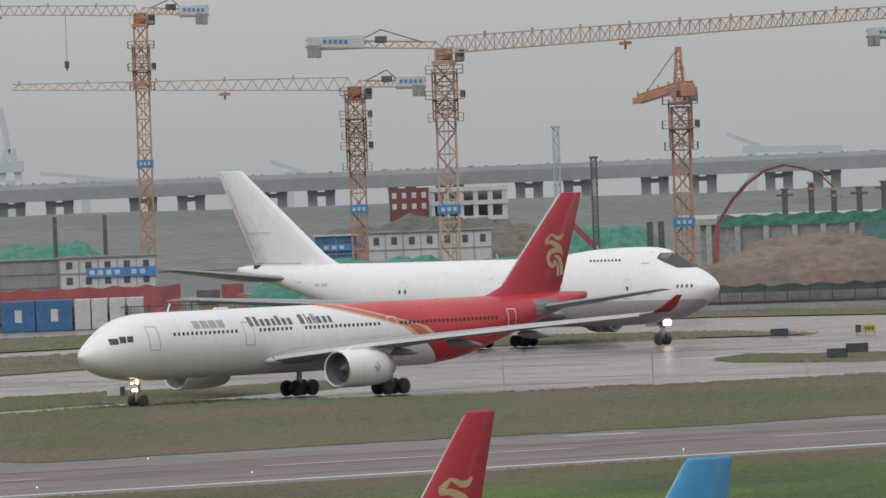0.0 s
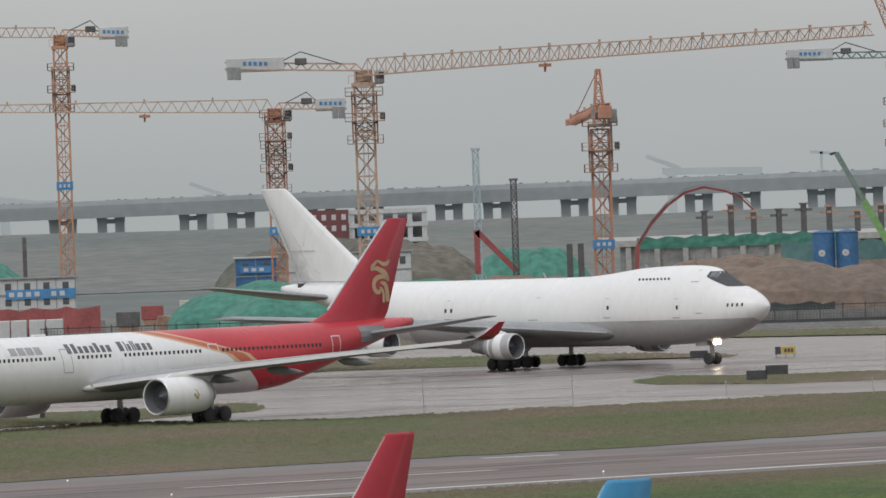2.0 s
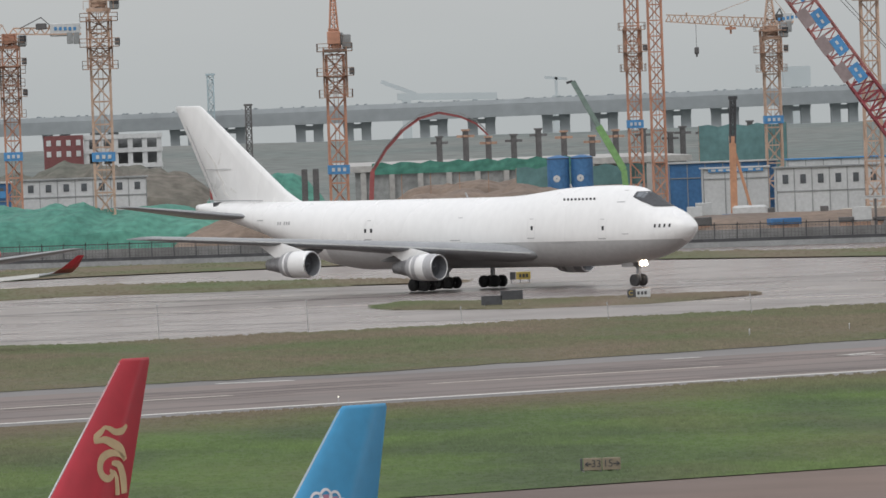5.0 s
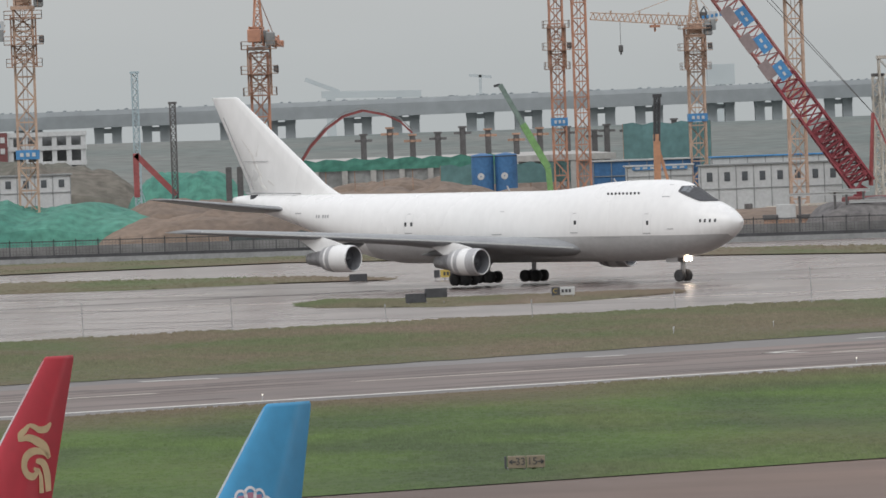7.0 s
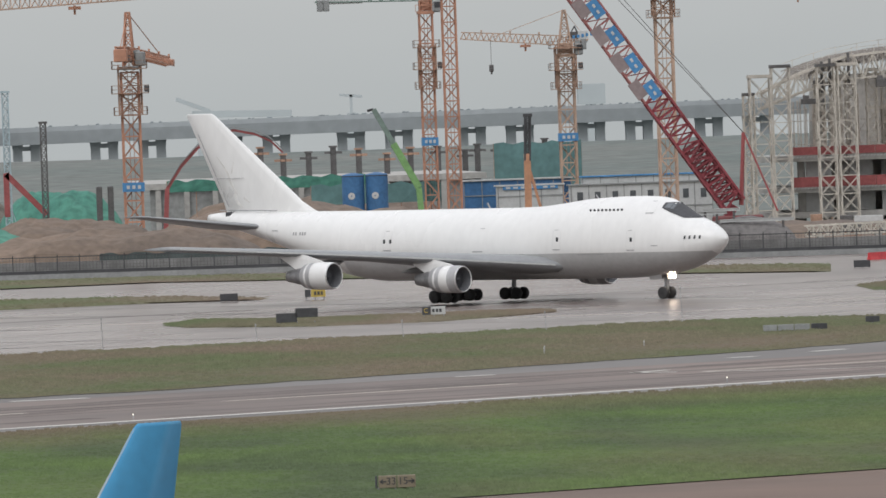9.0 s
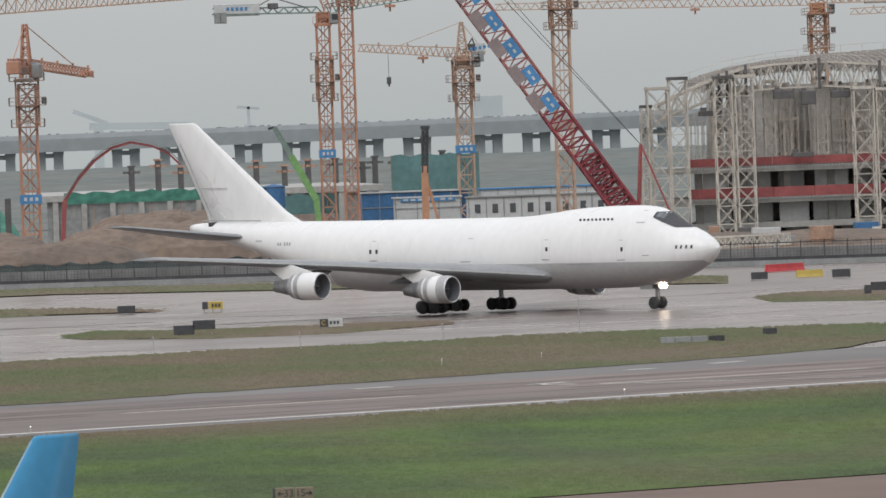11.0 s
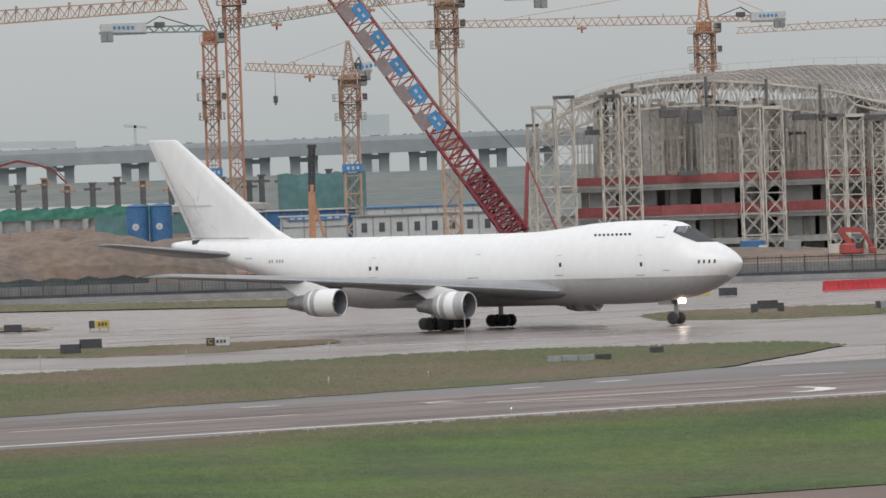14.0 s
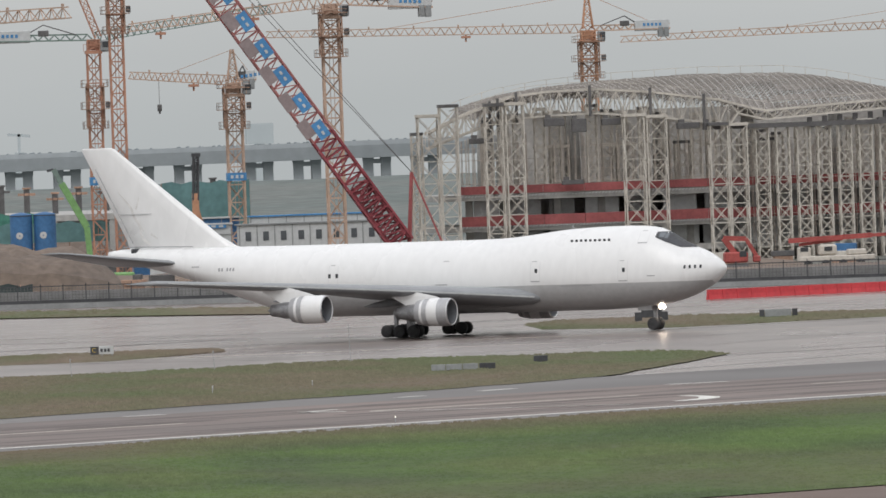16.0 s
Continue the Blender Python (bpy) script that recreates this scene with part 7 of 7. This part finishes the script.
field_sign((39.94, 1032.71), 1.9, 0.75, ((0, 1, BLACK),), "low black box sign beside the taxiway", 0.1)
s = field_sign((41.18, 903.08), 3.9, 0.85, ((0, 0.50, BLACK), (0.46, 1, BLACK, 0.42)), "stepped pair of black sign backs on the island", 0.2)
field_sign((114.39, 981.21), 3.4, 0.85, ((0, 0.22, BLACK), (0.20, 0.82, BLACK, 0.3), (0.80, 1, BLACK)), "stepped black sign backs on the grass island", 0.2)
field_sign((127.51, 982.21), 3.9, 0.75, ((0, 0.13, BLACK), (0.14, 0.84, BLOCK_GREY), (0.86, 1, BLACK)), "low grey sign with black ends", 0.1)
field_sign((86.02, 819.76), 1.2, 0.5, ((0, 1, BLACK),), "small black sign back in the grass", 0.1)
field_sign((-25.16, 851.63), 1.6, 0.8, ((0, 0.7, PANEL_W), (0.72, 1, BLACK)), "pale taxiway sign in the grass", 0.15)
field_sign((-42.83, 1275.54), 1.3, 0.8, ((0, 1, BLACK),), "black sign back by the fence", 0.1)
field_sign((114.48, 1100.29), 1.9, 0.8, ((0, 1, BLACK),), "black barrier block by the taxiway", 0.05)
field_sign((123.23, 1094.95), 2.1, 0.9, ((0, 1, BLACK),), "black barrier block by the taxiway", 0.05)


def barrier(p, q, h, material, label):
    p, q = Vector((*p, 0)), Vector((*q, 0))
    t = thing("barrier_block", tuple(p), math.degrees(math.atan2(q.y - p.y, q.x - p.x)), label, "barrier", "site barriers")
    L = (q - p).length
    n = max(1, int(L / 2.0))
    for i in range(n):
        bm = bmesh.new()
        w = L / n
        loft(bm, [[(w * i + 0.03, y, z) for y, z in ((-0.3, 0), (0.3, 0), (0.18, h * 0.45), (0.13, h), (-0.13, h), (-0.18, h * 0.45))], [(w * (i + 1) - 0.03, y, z) for y, z in ((-0.3, 0), (0.3, 0), (0.18, h * 0.45), (0.13, h), (-0.13, h), (-0.18, h * 0.45))]])
        part("segment", bm, material, t)


barrier((135.28, 1104.52), (181.79, 1130.79), 1.15, BARRIER_RED, "row of red plastic water barriers")
barrier((120.52, 1150.28), (125.63, 1156.89), 0.9, BARRIER_RED, "red plastic barrier row")
barrier((119.33, 1106.33), (122.48, 1107.28), 0.8, SIGN_YELLOW, "yellow plastic barrier row")


def edge_lamp(at, h, label, glow=LAMP):
    t = thing("edge_light", (at[0], at[1], 0), 0, label, "airfield light", "edge lights")
    bm = bmesh.new()
    bar(bm, (0, 0, -0.05), (0, 0, h), 0.05)
    part("stem", bm, SEAM, t)
    bm = bmesh.new()
    bmesh.ops.create_uvsphere(bm, u_segments=10, v_segments=6, radius=0.045, matrix=pose(0, 0, h + 0.05))
    part("lamp", bm, glow, t)


for p in ((17.67, 621.83), (58.82, 656.03), (58.79, 655.55), (-17.13, 645.18), (-22.49, 591.51), (-9.66, 606.06)):
    edge_lamp(p, 0.35, "small lit runway edge light")
for p in ((53.84, 759.37), (62.19, 765.62), (54.02, 761.24), (62.33, 767.22), (53.55, 755.36)):
    edge_lamp(p, 0.4, "pale marker light on a short stem", PANEL_W)
for a, b in (((8.38, 815.13), 2.83), ((20.98, 819.76), 2.67), ((34.47, 832.42), 1.4), ((47.06, 833.3), 1.31), ((59.75, 839.06), 1.47), ((72.33, 848.17), 2.98), ((8.51, 827.8), 2.59)):
    t = thing("frangible_pole", (a[0], a[1], 0), 0, "thin grey pole standing in the grass", "pole", "thin poles")
    bm = bmesh.new()
    bar(bm, (0, 0, -0.05), (-0.08, 0, b), 0.07)
    bar(bm, (-0.08, 0, b), (-0.08, 0, b + 0.2), 0.12)
    part("shaft", bm, SEAM, t)


def motions():
    # the pavement falls a little towards the nose on the way
    def tip(t):
        return float(np.interp(t, (0, 4, 6.5, 7.5, 9, 11.5, 13, 14.5, 16), (0, 0.02, 0.42, 0.38, 0.34, 0.26, 0.2, 0.1, 0.0)))

    def rolling(t, x, y, r):
        p = tip(t)
        return pose(x, y, -7.7 * math.sin(radians(p)), 0, 0, r) @ pose(0, 0, 0, 0, p, 0)

    walk(jumbo, [(t, rolling(t, x, y, r)) for t, x, y, r in (
        (0, 32.62, 1002.98, -42.15),
        (0.5, 35.89, 999.84, -42.42),
        (1, 39.10, 996.81, -42.56),
        (1.5, 42.37, 993.81, -42.64),
        (2, 45.55, 990.89, -42.70),
        (2.5, 48.70, 987.95, -42.83),
        (3, 51.78, 985.03, -42.99),
        (3.5, 54.88, 982.11, -43.12),
        (4, 58.02, 979.29, -43.00),
        (6.5, 72.68, 965.72, -43.35),
        (7, 75.45, 963.17, -43.30),
        (7.5, 78.21, 960.62, -43.32),
        (8, 80.88, 958.16, -43.30),
        (8.5, 83.48, 955.77, -43.28),
        (9, 85.96, 953.52, -43.23),
        (11.5, 96.54, 944.21, -42.79),
        (12, 98.59, 942.70, -42.40),
        (12.5, 100.62, 941.39, -41.74),
        (13, 102.68, 940.27, -40.84),
        (13.5, 104.85, 939.25, -39.79),
        (14, 107.07, 938.47, -38.37),
        (14.5, 109.42, 937.81, -36.74),
        (15, 111.82, 937.37, -34.80),
        (15.5, 114.25, 936.98, -32.99),
        (16, 116.72, 936.75, -30.97))])
    walk(airliner, [(t, pose(x, y, 0, 0, 0, r)) for t, x, y, r in (
        (0, -26.71, 806.19, 227.37),
        (0.5, -28.71, 804.00, 227.42),
        (1, -30.77, 801.78, 227.44),
        (1.5, -32.91, 799.54, 227.38),
        (2, -35.04, 797.36, 227.26),
        (2.5, -37.17, 795.19, 227.10),
        (3, -39.27, 793.01, 227.00),
        (3.5, -41.48, 790.73, 226.91),
        (4, -43.71, 788.41, 226.86),
        (6, -52.33, 779.50, 226.86),
        (8, -60.95, 770.59, 226.86),
        (10, -69.57, 761.68, 226.86),
        (12, -78.20, 752.77, 226.86),
        (14, -86.82, 743.86, 226.86),
        (16, -95.44, 734.95, 226.86))])
    # the telescopic boom draws in as the clip runs
    walk(mob_boom, [(t, pose(*(BOOM_DIR * d))) for t, d in ((0, 1.6), (4, 1.35), (7.5, -0.05), (8.5, -0.45), (11.5, -1.9), (12.5, -2.5), (16, -4.0))])
    walk(head, [(t, pose(0, 0, SLEW_Z, 0, 0, r)) for t, r in ((0, 8.6), (1.5, 6.4), (3.5, 1.5), (6.5, -5.5), (9.0, -11.5), (11.5, -18.0), (13, -20.0), (16, -24.0))])


motions()
